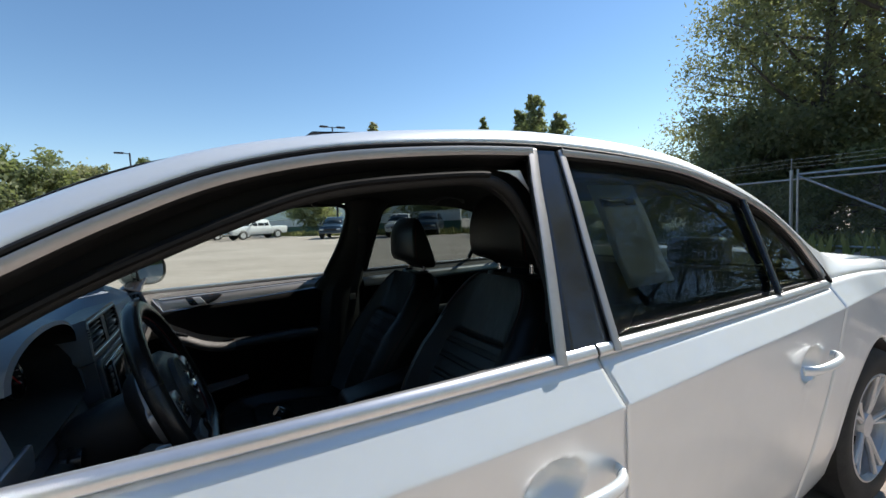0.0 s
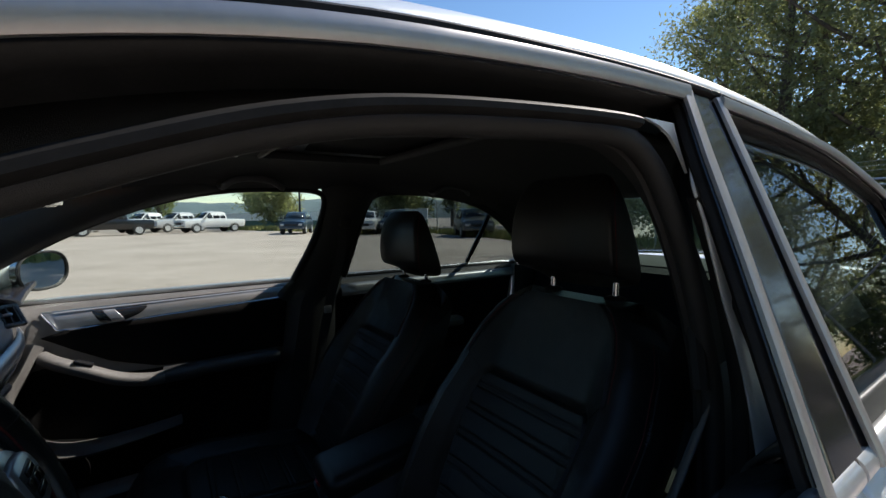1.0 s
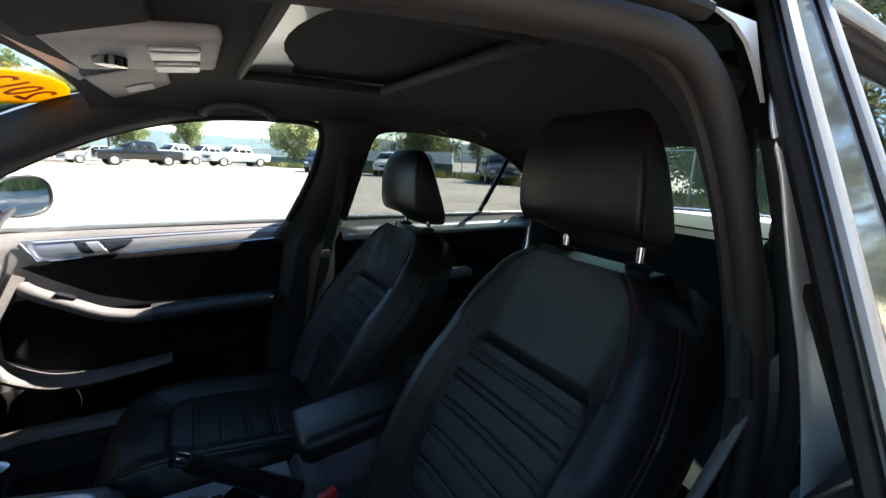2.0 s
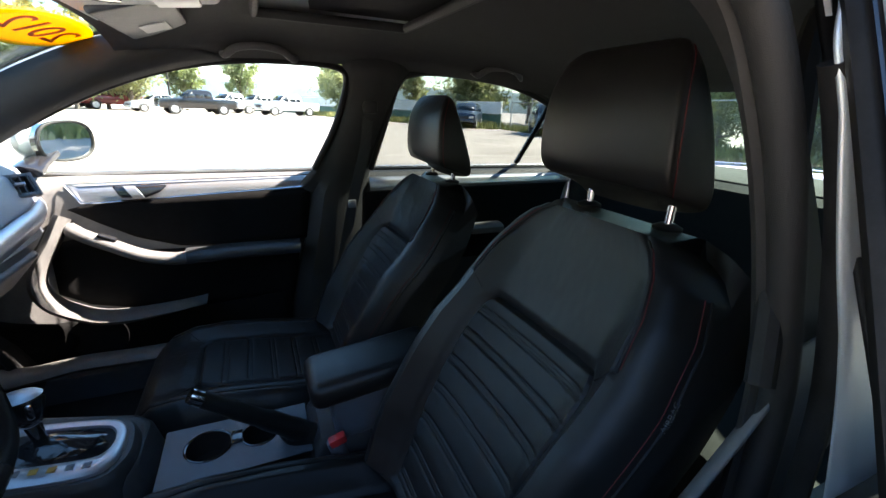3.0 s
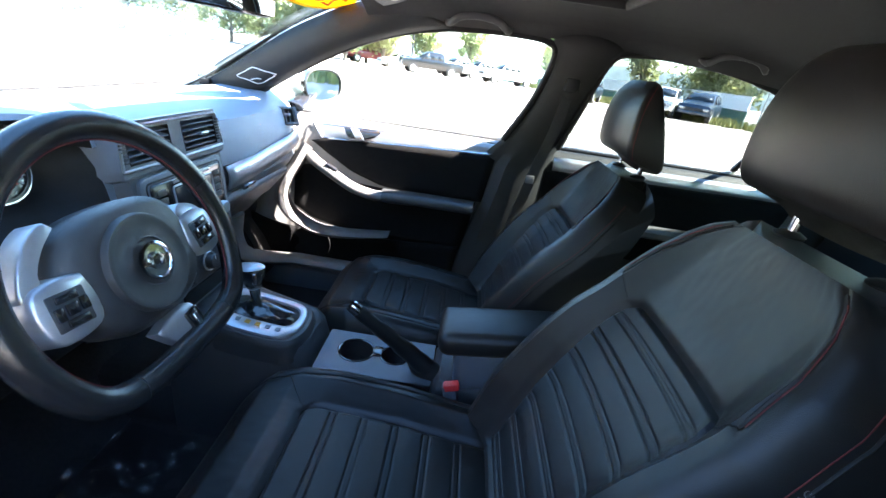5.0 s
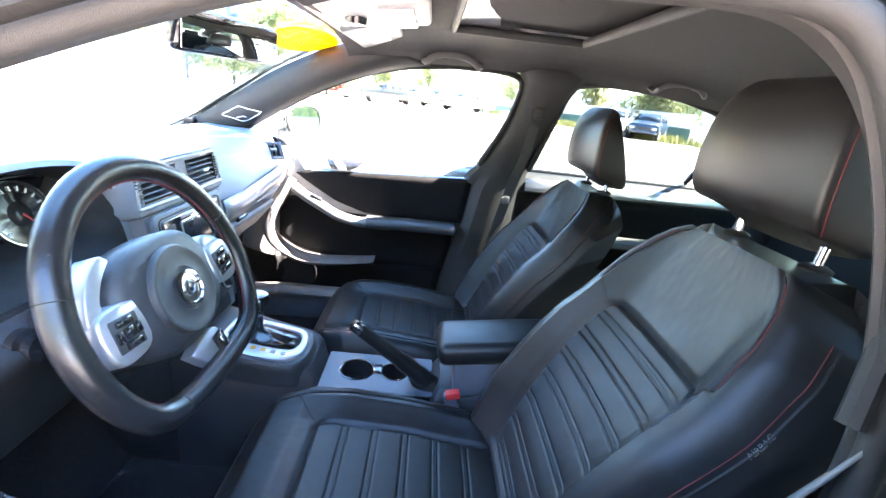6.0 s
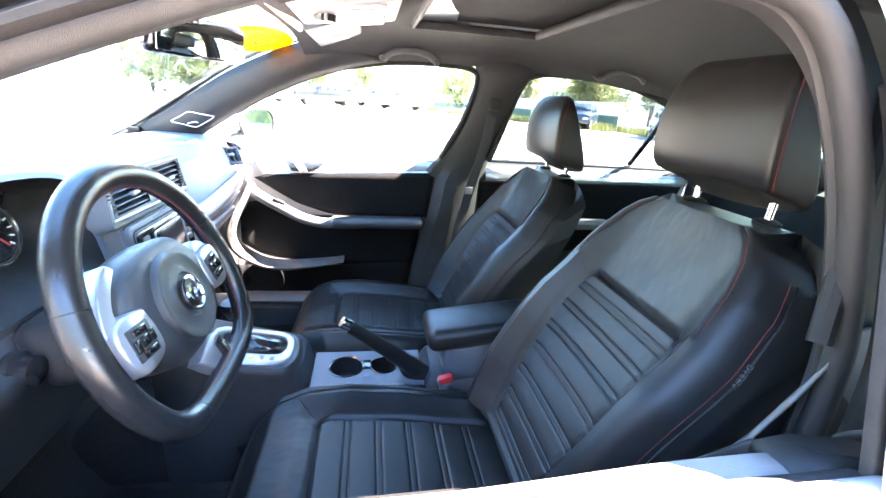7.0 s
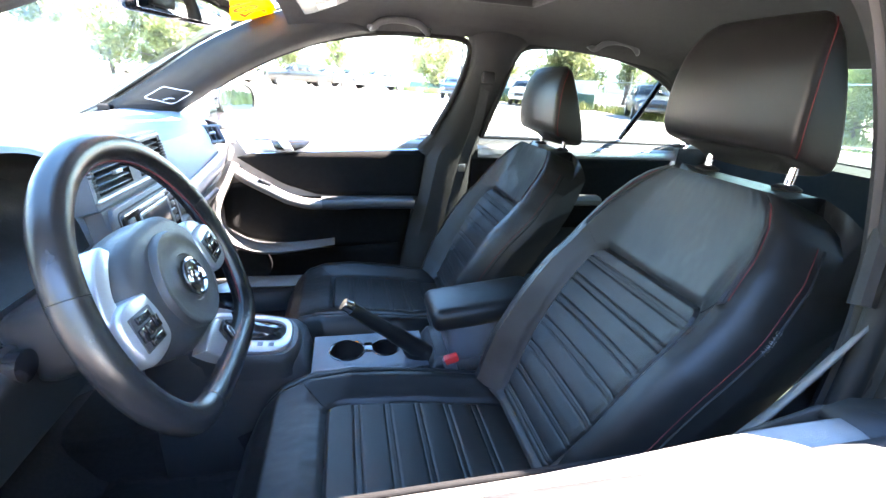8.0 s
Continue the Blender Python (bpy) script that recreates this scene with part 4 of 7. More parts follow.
for s, c in zip((-1, 1), cards):
    xs = np.linspace(0, 1, 22)
    # cloth field, and a black sheet for the shade in the pocket below
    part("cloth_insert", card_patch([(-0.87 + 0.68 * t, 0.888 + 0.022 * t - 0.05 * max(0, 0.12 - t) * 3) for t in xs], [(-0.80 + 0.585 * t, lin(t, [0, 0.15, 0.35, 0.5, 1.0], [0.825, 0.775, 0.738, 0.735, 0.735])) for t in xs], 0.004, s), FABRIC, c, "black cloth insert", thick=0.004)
    part("map_pocket", card_patch([(-0.925 + 0.69 * t, lin(t, [0, 0.12, 0.3, 0.5, 1.0], [0.775, 0.785, 0.735, 0.73, 0.730])) for t in xs], [(-0.925 + 0.655 * t, lin(t, [0, 0.1, 0.3, 0.5, 1.0], [0.625, 0.575, 0.545, 0.530, 0.530])) for t in xs], 0.003, s), FABRIC, c, "black sheet standing for the shade in the map pocket", thick=0.004)
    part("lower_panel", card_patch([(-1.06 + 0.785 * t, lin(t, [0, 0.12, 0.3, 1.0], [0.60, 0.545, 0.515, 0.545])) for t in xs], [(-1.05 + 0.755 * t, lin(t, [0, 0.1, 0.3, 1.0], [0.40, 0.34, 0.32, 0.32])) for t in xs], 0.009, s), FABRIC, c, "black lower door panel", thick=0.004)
    # silver strip with the release handle
    if s > 0:
        strip = card_patch([(-0.865 + 0.70 * t, 0.9405 + 0.012 * t) for t in xs], [(-0.865 + 0.675 * t if t > 0.045 else -0.865 + 0.7 * t, lin(t, [0, 0.045, 0.1, 1.0], [0.937, 0.889, 0.887, 0.917])) for t in xs], 0.008, s)
        st = part("silver_strip", strip, SATIN, c, "satin silver trim strip", thick=0.006)
        edge = [strip[0][j] for j in range(22)] + [strip[0][22 * 8 + j] for j in range(21, -1, -1)]
        part("strip_edge", sweep([(p[0], p[1] - s * 0.008, p[2]) for p in edge], 0.0020, 0.0020, up=(0, 1, 0), k=5, loop=True), POLISH, st, "thin bright edge of the strip")
        part("release_hollow", card_patch([(-0.752 + 0.135 * t, 0.934) for t in xs], [(-0.752 + 0.135 * t, lin(t, [0, 0.12, 0.55, 0.85, 1], [0.930, 0.900, 0.896, 0.912, 0.930])) for t in xs], 0.0160, s, 4), GLOSSBLACK, st, "dark release hollow", thick=0.002)
        part("release_lever", card_patch([(-0.728 + 0.030 * t, 0.933) for t in xs], [(-0.704 + 0.030 * t, 0.899) for t in xs], 0.0200, s, 4), SATIN, st, "silver release lever", thick=0.003)
    # pull handle running into the armrest
    pull = curve([(-0.865, 0.822), (-0.835, 0.808), (-0.76, 0.772), (-0.69, 0.738), (-0.62, 0.722), (-0.58, 0.722)], 6)
    pull = [fit(*p) for p in pull]
    outs = [0.022 + 0.035 * math.sin(math.pi * 0.5 * min(1, i / 14)) for i in range(len(pull))]
    part("pull_handle", sweep([(x, s * (rail_y(x, z) - o), z) for (x, z), o in zip(pull, outs)], 0.020, 0.026, up=(0, s, 0), k=12), DOORPLASTIC, c, "grey curved pull handle")
    arm = [(x, s * (rail_y(x, 0.69) - 0.035), 0.692 + 0.004 * (x > -0.5)) for x in np.linspace(-0.595, -0.235, 10)]
    part("armrest", sweep(arm, 0.045, 0.022, up=(0, 0, 1), k=14, square=0.3), PADPLASTIC, c, "padded door armrest")
    part("window_switch", box(-0.792, s * 0.668, 0.776, 0.05, 0.028, 0.012, 0.005, 2, Matrix.Rotation(0.45, 3, "Y")), GLOSSBLACK, c)
    # pocket rims
    rim = [tuple(p) for p in curve([(-0.905, 0.835), (-0.930, 0.775), (-0.962, 0.71), (-0.974, 0.645), (-0.945, 0.580), (-0.87, 0.528), (-0.78, 0.514), (-0.66, 0.524), (-0.55, 0.540)], 6)]
    part("pocket_rim", sweep([(x, s * (rail_y(x, z) - 0.020 - 0.025 * min(1, i / 20)), z) for i, (x, z) in enumerate(rim)], [0.021 if i < 36 else 0.021 - 0.0015 * (i - 36) for i in range(len(rim))], 0.042, up=(0, s, 0), k=10), DOORPLASTIC, c, "grey rim of the map pocket")
    low = curve([(-1.052, 0.62), (-1.058, 0.535), (-1.030, 0.476), (-0.97, 0.452), (-0.90, 0.446), (-0.78, 0.442), (-0.66, 0.442)], 6)
    low = [fit(*p) for p in low]
    part("lower_rim", sweep([(x, s * (rail_y(x, z) - 0.105), z) for x, z in low], 0.018, 0.040, up=(0, s, 0), k=10), DOORPLASTIC, c, "grey rim of the lower pocket")
    part("speaker_grille", lathe_disc(-0.88, s * 0.70, 0.43, 0.08, 0.075), RUBBER, c)
for s, c in zip((-1, 1), rear_cards):
    xs = np.linspace(0, 1, 14)
    part("cloth_insert", card_patch([(0.0 + 0.90 * t, 0.885 + 0.01 * t) for t in xs], [(0.0 + 0.82 * t, 0.60) for t in xs], 0.004, s), FABRIC, c, "black cloth insert", thick=0.004)
    part("silver_strip", card_patch([(0.02 + 0.90 * t, 0.938 + 0.002 * t) for t in xs], [(0.02 + 0.90 * t, 0.892 + 0.01 * t) for t in xs], 0.009, s, 3), SATIN, c, "satin silver trim strip", thick=0.005)
    part("armrest", sweep([(x, s * (card_y(x, 0.7) - 0.03), 0.70) for x in np.linspace(0.12, 0.62, 10)], 0.045, 0.022, k=12, square=0.3), DOORPLASTIC, c, "padded door armrest")
# painted face of the driver's door pillar, between the door frame and the seals
part("corner_cap", prism([(-0.092, 1.318), (-0.030, 1.318), (-0.014, 1.290), (0.008, 1.258), (-0.016, 1.284), (-0.036, 1.301), (-0.060, 1.312)], -0.678, -0.674), SILVER, car, "painted silver corner of the window frame")
rows = []
for z, xl, xr in curve([(1.265, -0.006, 0.010), (1.235, -0.012, 0.014), (1.18, 0.000, 0.030), (1.10, 0.022, 0.062), (1.03, 0.046, 0.092), (0.96, 0.066, 0.125), (0.86, 0.084, 0.170), (0.72, 0.092, 0.20), (0.55, 0.095, 0.21)], 4):
    rows.append([(xl + (xr - xl) * t, lin(z, [0.55, 0.86, 1.03, 1.20, 1.28], [-0.762, -0.746, -0.729, -0.706, -0.684]) - 0.026 * t * lin(z, [0.9, 1.1], [1.0, 0.3]), z) for t in np.linspace(0, 1, 5)])
part("painted_pillar", rows_mesh(rows), SILVER, car, "painted silver face of the door pillar", thick=0.003)


# ---- seats ----
BACK_PTS = curve([(-0.175, 0.50), (-0.115, 0.60), (-0.045, 0.72), (0.030, 0.83), (0.085, 0.94), (0.125, 1.035)], 10)


def back_line(s):
    """Centre line of a backrest's front face, from its foot (0) to its top (1): x, z and the forward normal."""
    i = min(s, 0.9999) * (len(BACK_PTS) - 1)
    k = int(i)
    a, b = BACK_PTS[k], BACK_PTS[k + 1]
    p = a + (b - a) * (i - k)
    d = (b - a) / np.linalg.norm(b - a)
    return p, np.array((-d[1], d[0]))


def back_half(s):
    return lin(s, [0, 0.1, 0.3, 0.5, 0.65, 0.8, 0.9, 0.96, 1.0], [0.215, 0.235, 0.252, 0.258, 0.255, 0.238, 0.213, 0.185, 0.150])


def back_relief(v, s):
    """How far the face stands forward at v across (-1..1)."""
    a = abs(v)
    deep = lin(s, [0, 0.2, 0.5, 0.75, 0.95, 1], [0.045, 0.062, 0.060, 0.035, 0.008, 0.0])
    bolster = deep * max(0.0, min(1.0, (a - 0.44) / 0.26)) ** 1.5 if a < 0.72 else deep
    roll = -0.075 * max(0.0, (a - 0.74) / 0.26) ** 2.2
    return bolster + roll - 0.012 * (1 - min(1, a / 0.45) ** 2) * min(1.0, max(0.0, (s - 0.2) / 0.2)) * min(1.0, max(0.0, (0.98 - s) / 0.25))


def back_point(s, v, lift=0.0):
    p, n = back_line(s)
    r = back_relief(v, s) + lift
    return (p[0] + n[0] * r, back_half(s) * v, p[1] + n[1] * r)


def cushion_half(u):
    return lin(u, [0, 0.06, 0.2, 0.6, 1.0], [0.20, 0.235, 0.252, 0.255, 0.235])


def cushion_point(u, v, lift=0.0):
    """Top of the cushion, u from the front edge (0) to the back (1)."""
    x = -0.715 + 0.60 * u
    a = abs(v)
    z = lin(u, [0, 0.04, 0.10, 0.2, 0.5, 0.8, 1.0], [0.435, 0.485, 0.514, 0.523, 0.505, 0.480, 0.470])
    deep = lin(u, [0, 0.15, 0.35, 0.8, 1], [0.0, 0.012, 0.028, 0.032, 0.034])
    z += deep * (max(0.0, min(1.0, (a - 0.46) / 0.24)) ** 1.4) - 0.085 * max(0.0, (a - 0.76) / 0.24) ** 2.4
    x += 0.035 * max(0.0, (a - 0.5) / 0.5) ** 2 * (1 - u)
    return (x, cushion_half(u) * v, z + lift)


def seat_rows_closed(fn, us, vs, depth):
    """Front sheet and a back sheet offset by depth, stitched to a closed body."""
    rows = []
    for u in us:
        front = [fn(u, v) for v in vs]
        back = [depth(u, v) for v in vs[::-1]]
        rows.append(front + back)
    return rows_mesh(rows, True, True)


BACK_LEN, CUSH_LEN = 0.62, 0.60
INS_BACK, INS_CUSH = (0.03, 0.645), (0.268, 0.945)


def back_insert(s):
    """Half-width in metres of the ribbed centre of a backrest."""
    t = (s - INS_BACK[0]) / (INS_BACK[1] - INS_BACK[0])
    return lin(t, [0, 0.4, 0.80, 0.90, 0.95, 0.98, 1.0], [0.108, 0.138, 0.150, 0.149, 0.144, 0.137, 0.126])


def cushion_insert(u):
    t = (u - INS_CUSH[0]) / (INS_CUSH[1] - INS_CUSH[0])
    return lin(t, [0, 0.025, 0.06, 0.12, 0.5, 1.0], [0.096, 0.111, 0.119, 0.123, 0.127, 0.118])


def seam_back(s):
    """Where the welted seam runs on the bolster, across (0..1)."""
    return lin(s, [0, 0.15, 0.35, 0.5, 0.62, 0.72, 0.82, 0.92, 1.0], [0.90, 0.90, 0.87, 0.80, 0.74, 0.725, 0.71, 0.69, 0.67])


def seam_cushion(u):
    return lin(u, [0, 0.12, 0.3, 0.7, 1.0], [0.70, 0.72, 0.76, 0.78, 0.78])


def valley(e, seam_off):
    """Relief of the cover: the trough round the ribbed centre and the tuck along the seam."""
    inside = 0.013 * smooth_step((e - 0.002) / 0.006)
    return -inside - 0.0055 * math.exp(-(e / 0.0055) ** 2) - 0.0030 * math.exp(-(seam_off / 0.0042) ** 2)


def back_edge(s, y):
    return min(back_insert(s) - abs(y), (s - INS_BACK[0]) * BACK_LEN, (INS_BACK[1] - s) * BACK_LEN)


def cushion_edge(u, y):
    return min(cushion_insert(u) - abs(y), (u - INS_CUSH[0]) * CUSH_LEN, (INS_CUSH[1] - u) * CUSH_LEN)


def wrinkle(a, b, seed):
    return 0.0011 * noise.noise((a * 9, b * 5, seed)) + 0.0005 * noise.noise((a * 26, b * 17, seed + 3))


def back_skin(s, v):
    y = back_half(s) * v
    return back_point(s, v, valley(back_edge(s, y), (abs(v) - seam_back(s)) * back_half(s) if s > 0.67 else 1.0) + wrinkle(s, v, 1.0))


def cushion_skin(u, v):
    y = cushion_half(u) * v
    return cushion_point(u, v, valley(cushion_edge(u, y), (abs(v) - seam_cushion(u)) * cushion_half(u)) + wrinkle(u, v, 7.0))


def ribbed(point, half_of, ins_of, span, length, ribs, rows_n):
    """The sewn centre: padded ribs between pairs of stitch lines, its rim rolled down into the trough."""
    cols = sorted([sg * (1 - d) for sg in (-1, 1) for d in (0, 0.012, 0.03, 0.055, 0.09, 0.14, 0.25, 0.45, 0.7)])
    rows = []
    for k in range(rows_n + 1):
        t = k / rows_n
        s = span[0] + (span[1] - span[0]) * t
        w = ins_of(s)
        d_end = min(t, 1 - t) * (span[1] - span[0]) * length
        lo = max([r for r in ribs if r <= t], default=0.0)
        hi = min([r for r in ribs if r > t], default=1.0)
        pillow = 0.0022 * math.sin(math.pi * (t - lo) / max(1e-6, hi - lo)) ** 0.6
        gap = (span[1] - span[0]) * length
        cut = sum(math.exp(-(((t - r) * gap - o) / 0.0021) ** 2) for r in ribs for o in (-0.0062, 0.0062))
        row = []
        for c in cols:
            e = min((1 - abs(c)) * w, d_end)
            rim = smooth_step(e / 0.011)
            lift = -0.0095 + 0.0115 * rim ** 0.7 + rim * (pillow - 0.0020 * cut) + 0.4 * wrinkle(s, c, 11.0)
            row.append(point(s, c * w / half_of(s), lift))
        rows.append(row)
    return rows_mesh(rows)


# headrest levels: height, front, rear, half-width
HEAD = [(1.068, 0.150, 0.186, 0.088), (1.070, 0.128, 0.215, 0.114), (1.075, 0.112, 0.223, 0.128), (1.088, 0.103, 0.224, 0.134), (1.110, 0.098, 0.220, 0.136), (1.150, 0.098, 0.207, 0.135), (1.190, 0.102, 0.194, 0.131),
        (1.220, 0.109, 0.184, 0.126), (1.243, 0.118, 0.177, 0.120), (1.258, 0.127, 0.172, 0.114), (1.268, 0.136, 0.169, 0.107), (1.275, 0.144, 0.165, 0.098), (1.279, 0.150, 0.161, 0.086)]


def head_tilt(z):
    return lin(z, [1.07, 1.20, 1.28], [0.034, 0.012, 0.004])


def head_ring(z, x0, x1, hw):
    """A bowed face, a crisp corner at the seam, flat flanks that close in a little, and a rounded rear."""
    c = min(0.009, (x1 - x0) * 0.2)
    r = min(0.012, (x1 - x0) * 0.3)
    bow = 0.016 * (x1 - x0) / 0.14
    wing = [(x0 + bow * v * v, v * (hw - c)) for v in np.linspace(0, 1, 8)]
    wing += [(x0 + bow + c * (1 - math.cos(a)), hw - c + c * math.sin(a)) for a in (0.5, 1.0, 1.45)]
    xa, xb = x0 + bow + c, x1 - r
    wing += [(xa + (xb - xa) * k, hw - 0.005 * k) for k in (0.15, 0.4, 0.7, 1.0)]
    wing += [(xb + r * math.sin(a), hw - 0.005 - r * (1 - math.cos(a))) for a in (0.5, 1.0, 1.5)]
    wing += [(x1 + 0.003 * (1 - k * k), (hw - 0.005 - r) * k) for k in (0.6, 0.2)]
    ring = wing + [(px, -py) for px, py in wing[::-1][:-1]]
    return [(px, py, z - head_tilt(z) * ((px - x0) / max(1e-6, x1 - x0) - 0.5)) for px, py in ring]


def front_seat(name, m, label, head_at=(0, 0, 0)):
    vs = list(np.linspace(-1, 1, 141))
    us = list(np.linspace(0, 1, 110))
    G = lambda geo: moved(geo, m)
    K = lambda geo: moved(geo, m @ Matrix.Translation(head_at))
    base = part(name, G(seat_rows_closed(cushion_skin, us, vs, lambda u, v: (cushion_point(u, v)[0] + (0.02 if u < 0.1 else 0), cushion_half(u) * v * 0.96, 0.375))), LEATHER, car, label)
    part("cushion_panel", G(ribbed(cushion_point, cushion_half, cushion_insert, INS_CUSH, CUSH_LEN, [0.16, 0.32, 0.48, 0.64, 0.80], 240)), LEATHER_IN, base, "ribbed black leather cushion centre")
    part("backrest", G(seat_rows_closed(back_skin, us, vs, lambda s, v: (back_line(s)[0][0] + lin(s, [0, 0.8, 1], [0.125, 0.11, 0.06]), back_half(s) * v * 0.97, back_line(s)[0][1] + lin(s, [0, 0.8, 1], [0.0, 0.03, 0.0])))), LEATHER, base, "black leather backrest with side bolsters")
    part("backrest_panel", G(ribbed(back_point, back_half, back_insert, INS_BACK, BACK_LEN, [0.07, 0.21, 0.35, 0.49, 0.63, 0.77, 0.90], 280)), LEATHER_IN, base, "ribbed black leather backrest centre")

    def seam(fn, pts, mat, r=0.0013, nm="seam", lift=0.0):
        part(nm, G(sweep([fn(a, b, lift) for a, b in pts], r, r, k=5)), mat, base, "stitched seam")
    for sd in (-1, 1):
        seam(back_point, [(s, sd * seam_back(s)) for s in np.linspace(0.68, 0.985, 30)], RUBBER, 0.0024, lift=-0.0012)
        seam(back_point, [(s, sd * (seam_back(s) + 0.022)) for s in np.linspace(0.69, 0.97, 28)], REDTHREAD, 0.0009, lift=0.0012)
        seam(back_point, [(s, sd * 0.935) for s in np.linspace(0.03, 0.90, 34)], REDTHREAD, 0.0008, lift=0.0008)
        seam(back_point, [(s, sd * 0.952) for s in np.linspace(0.03, 0.90, 34)], RUBBER, 0.0022)
        seam(back_point, [(0.632 + 0.048 * t, sd * (0.585 + 0.145 * t)) for t in np.linspace(0, 1, 10)], RUBBER, 0.0013)
        seam(cushion_point, [(u, sd * seam_cushion(u)) for u in np.linspace(0.05, 0.97, 34)], RUBBER, 0.0020, lift=-0.0020)
        seam(cushion_point, [(0.268 - 0.10 * t, sd * (0.44 + 0.29 * t)) for t in np.linspace(0, 1, 10)], RUBBER, 0.0014)
    part("seat_base", G(join(box(-0.40, 0, 0.345, 0.50, 0.44, 0.09, 0.03, 2), box(-0.40, -0.20, 0.27, 0.56, 0.03, 0.06, 0.005), box(-0.40, 0.20, 0.27, 0.56, 0.03, 0.06, 0.005))), PLASTIC, base, "black plastic seat base on rails")
    fine = [tuple(p) for p in curve(HEAD, 3)]
    head = part("headrest", K(rows_mesh([head_ring(*lv) for lv in fine], True, True)), LEATHER, base, "black leather headrest on two metal rods", sharp=60)
    for sd in (-1, 1):
        edge = []
        for z, x0, x1, hw in fine[6:-5]:
            bow, c = 0.016 * (x1 - x0) / 0.14, min(0.010, (x1 - x0) * 0.2)
            px = x0 + bow + c + 0.004
            edge.append((px, sd * (hw - 0.0003), z - head_tilt(z) * ((px - x0) / (x1 - x0) - 0.5)))
        part("headrest_seam", K(sweep(edge, 0.0010, 0.0010, k=5)), REDTHREAD, head, "red stitched seam")
        part("headrest_rod", G(sweep([(0.180, sd * 0.081 - 0.006, 0.995), (0.182, sd * 0.081 - 0.006, 1.04), (0.184, sd * 0.081 - 0.006, 1.09)], 0.0068, 0.0068, up=(1, 0, 0), k=12)), POLISH, head, "polished headrest rod")
        part("rod_collar", G(moved(lathe([(0.010, 1.026), (0.019, 1.030), (0.021, 1.036), (0.012, 1.041)], 20), Matrix.Translation((0.181, sd * 0.081 - 0.006, 0.002)))), RUBBER, head, "black rod collar")
    return base


SEAT_D = pose(0, -0.370, 0)
SEAT_P = pose(0.0, 0.370, -0.055)
GREYTAG = material("grey_woven_tag", (0.16, 0.16, 0.16), 0.8, 0.0, (0.12, 0.12, 0.12), 200, 0.5)


def airbag_tag(seat, m, sd):
    """Small woven tag with its word on the outer bolster."""
    fc = bpy.data.curves.new("tag", "FONT")
    fc.body, fc.size, fc.align_x, fc.align_y, fc.extrude = "AIRBAG", 0.0135, "CENTER", "CENTER", 0.0002
    ob = bpy.data.objects.new("tag", fc)
    scene.collection.objects.link(ob)
    bpy.context.view_layer.update()
    me = bpy.data.meshes.new_from_object(ob.evaluated_get(bpy.context.evaluated_depsgraph_get()))
    bpy.data.objects.remove(ob)
    for v in me.vertices:
        v.co = m @ Vector(back_point(0.660 + v.co.x * 1.3, sd * (0.955 - v.co.y * 1.5), 0.003 + v.co.z))
    put("airbag_tag", me, GREYTAG, seat, "pale woven tag reading AIRBAG")


seat_d = front_seat("driver_seat", SEAT_D, "black leather driver seat with ribbed centre and red stitching", (0, 0.010, 0.005))
airbag_tag(seat_d, SEAT_D, -1)
front_seat("passenger_seat", SEAT_P, "black leather passenger seat with ribbed centre and red stitching")

# rear bench and parcel shelf
bench_rows = []
for y in np.linspace(-0.66, 0.66, 31):
    d = 0.02 * math.cos(y / 0.66 * math.pi * 2) * -1
    bench_rows.append([(0.50, y, 0.34), (0.50, y, 0.46 + d), (0.60, y, 0.50 + d), (0.85, y, 0.49 + d), (0.95, y, 0.47), (1.0, y, 0.56), (1.06 - d, y, 0.78), (1.12, y, 0.96), (1.16, y, 0.98), (1.24, y, 0.96), (1.20, y, 0.40), (0.9, y, 0.34)])
rear_bench = part("rear_bench", rows_mesh(bench_rows, True, True), BENCHHIDE, car, "black leather rear bench")
for y in (-0.36, 0.36):
    part("rear_headrest", box(1.18, y, 1.03, 0.09, 0.25, 0.12, 0.03, 3), LEATHER, rear_bench)
part("parcel_shelf", box(1.42, 0, 0.975, 0.48, 1.20, 0.02, 0.005), HEADLINER, car, "grey parcel shelf under the rear window")

# ---- dashboard ----
def dash_profile(y):
    """Closed outline (x, z) of the dashboard at y."""
    side = max(0.0, (abs(y) - 0.5) / 0.2)
    mid = math.exp(-(y / 0.22) ** 4)
    dx = 0.02 * mid + 0.03 * side ** 2
    bay = 0.105 * math.exp(-((y + 0.40) / 0.165) ** 8)
    return [(-1.50 + 0.16 * (y / 0.7) ** 2, 0.965), (-1.36 + 0.10 * (y / 0.7) ** 2, 1.000), (-1.20, 1.018), (-1.06, 1.014), (-0.985 - dx - bay, 1.000), (-0.945 - dx - bay, 0.978), (-0.928 - dx - bay, 0.945), (-0.918 - dx - bay * 0.8, 0.905),
            (-0.915 - dx, 0.868), (-0.925 - dx, 0.85), (-0.914 - dx, 0.812), (-0.935 - dx, 0.775), (-0.995 - dx, 0.705), (-1.06, 0.63), (-1.12, 0.56), (-1.40, 0.50)]
dash_ys = np.linspace(-0.75, 0.75, 77)
spans = [rows_mesh([[(x, y, z) for x, z in dash_profile(y)[:9]] for y in ys]) for ys in (np.linspace(-0.75, -0.59, 9), np.linspace(-0.21, 0.75, 49))]
spans.append(rows_mesh([[(x, y, z) for x, z in dash_profile(y)[:5]] for y in np.linspace(-0.59, -0.21, 21)]))
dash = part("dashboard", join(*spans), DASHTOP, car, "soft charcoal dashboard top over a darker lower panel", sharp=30)
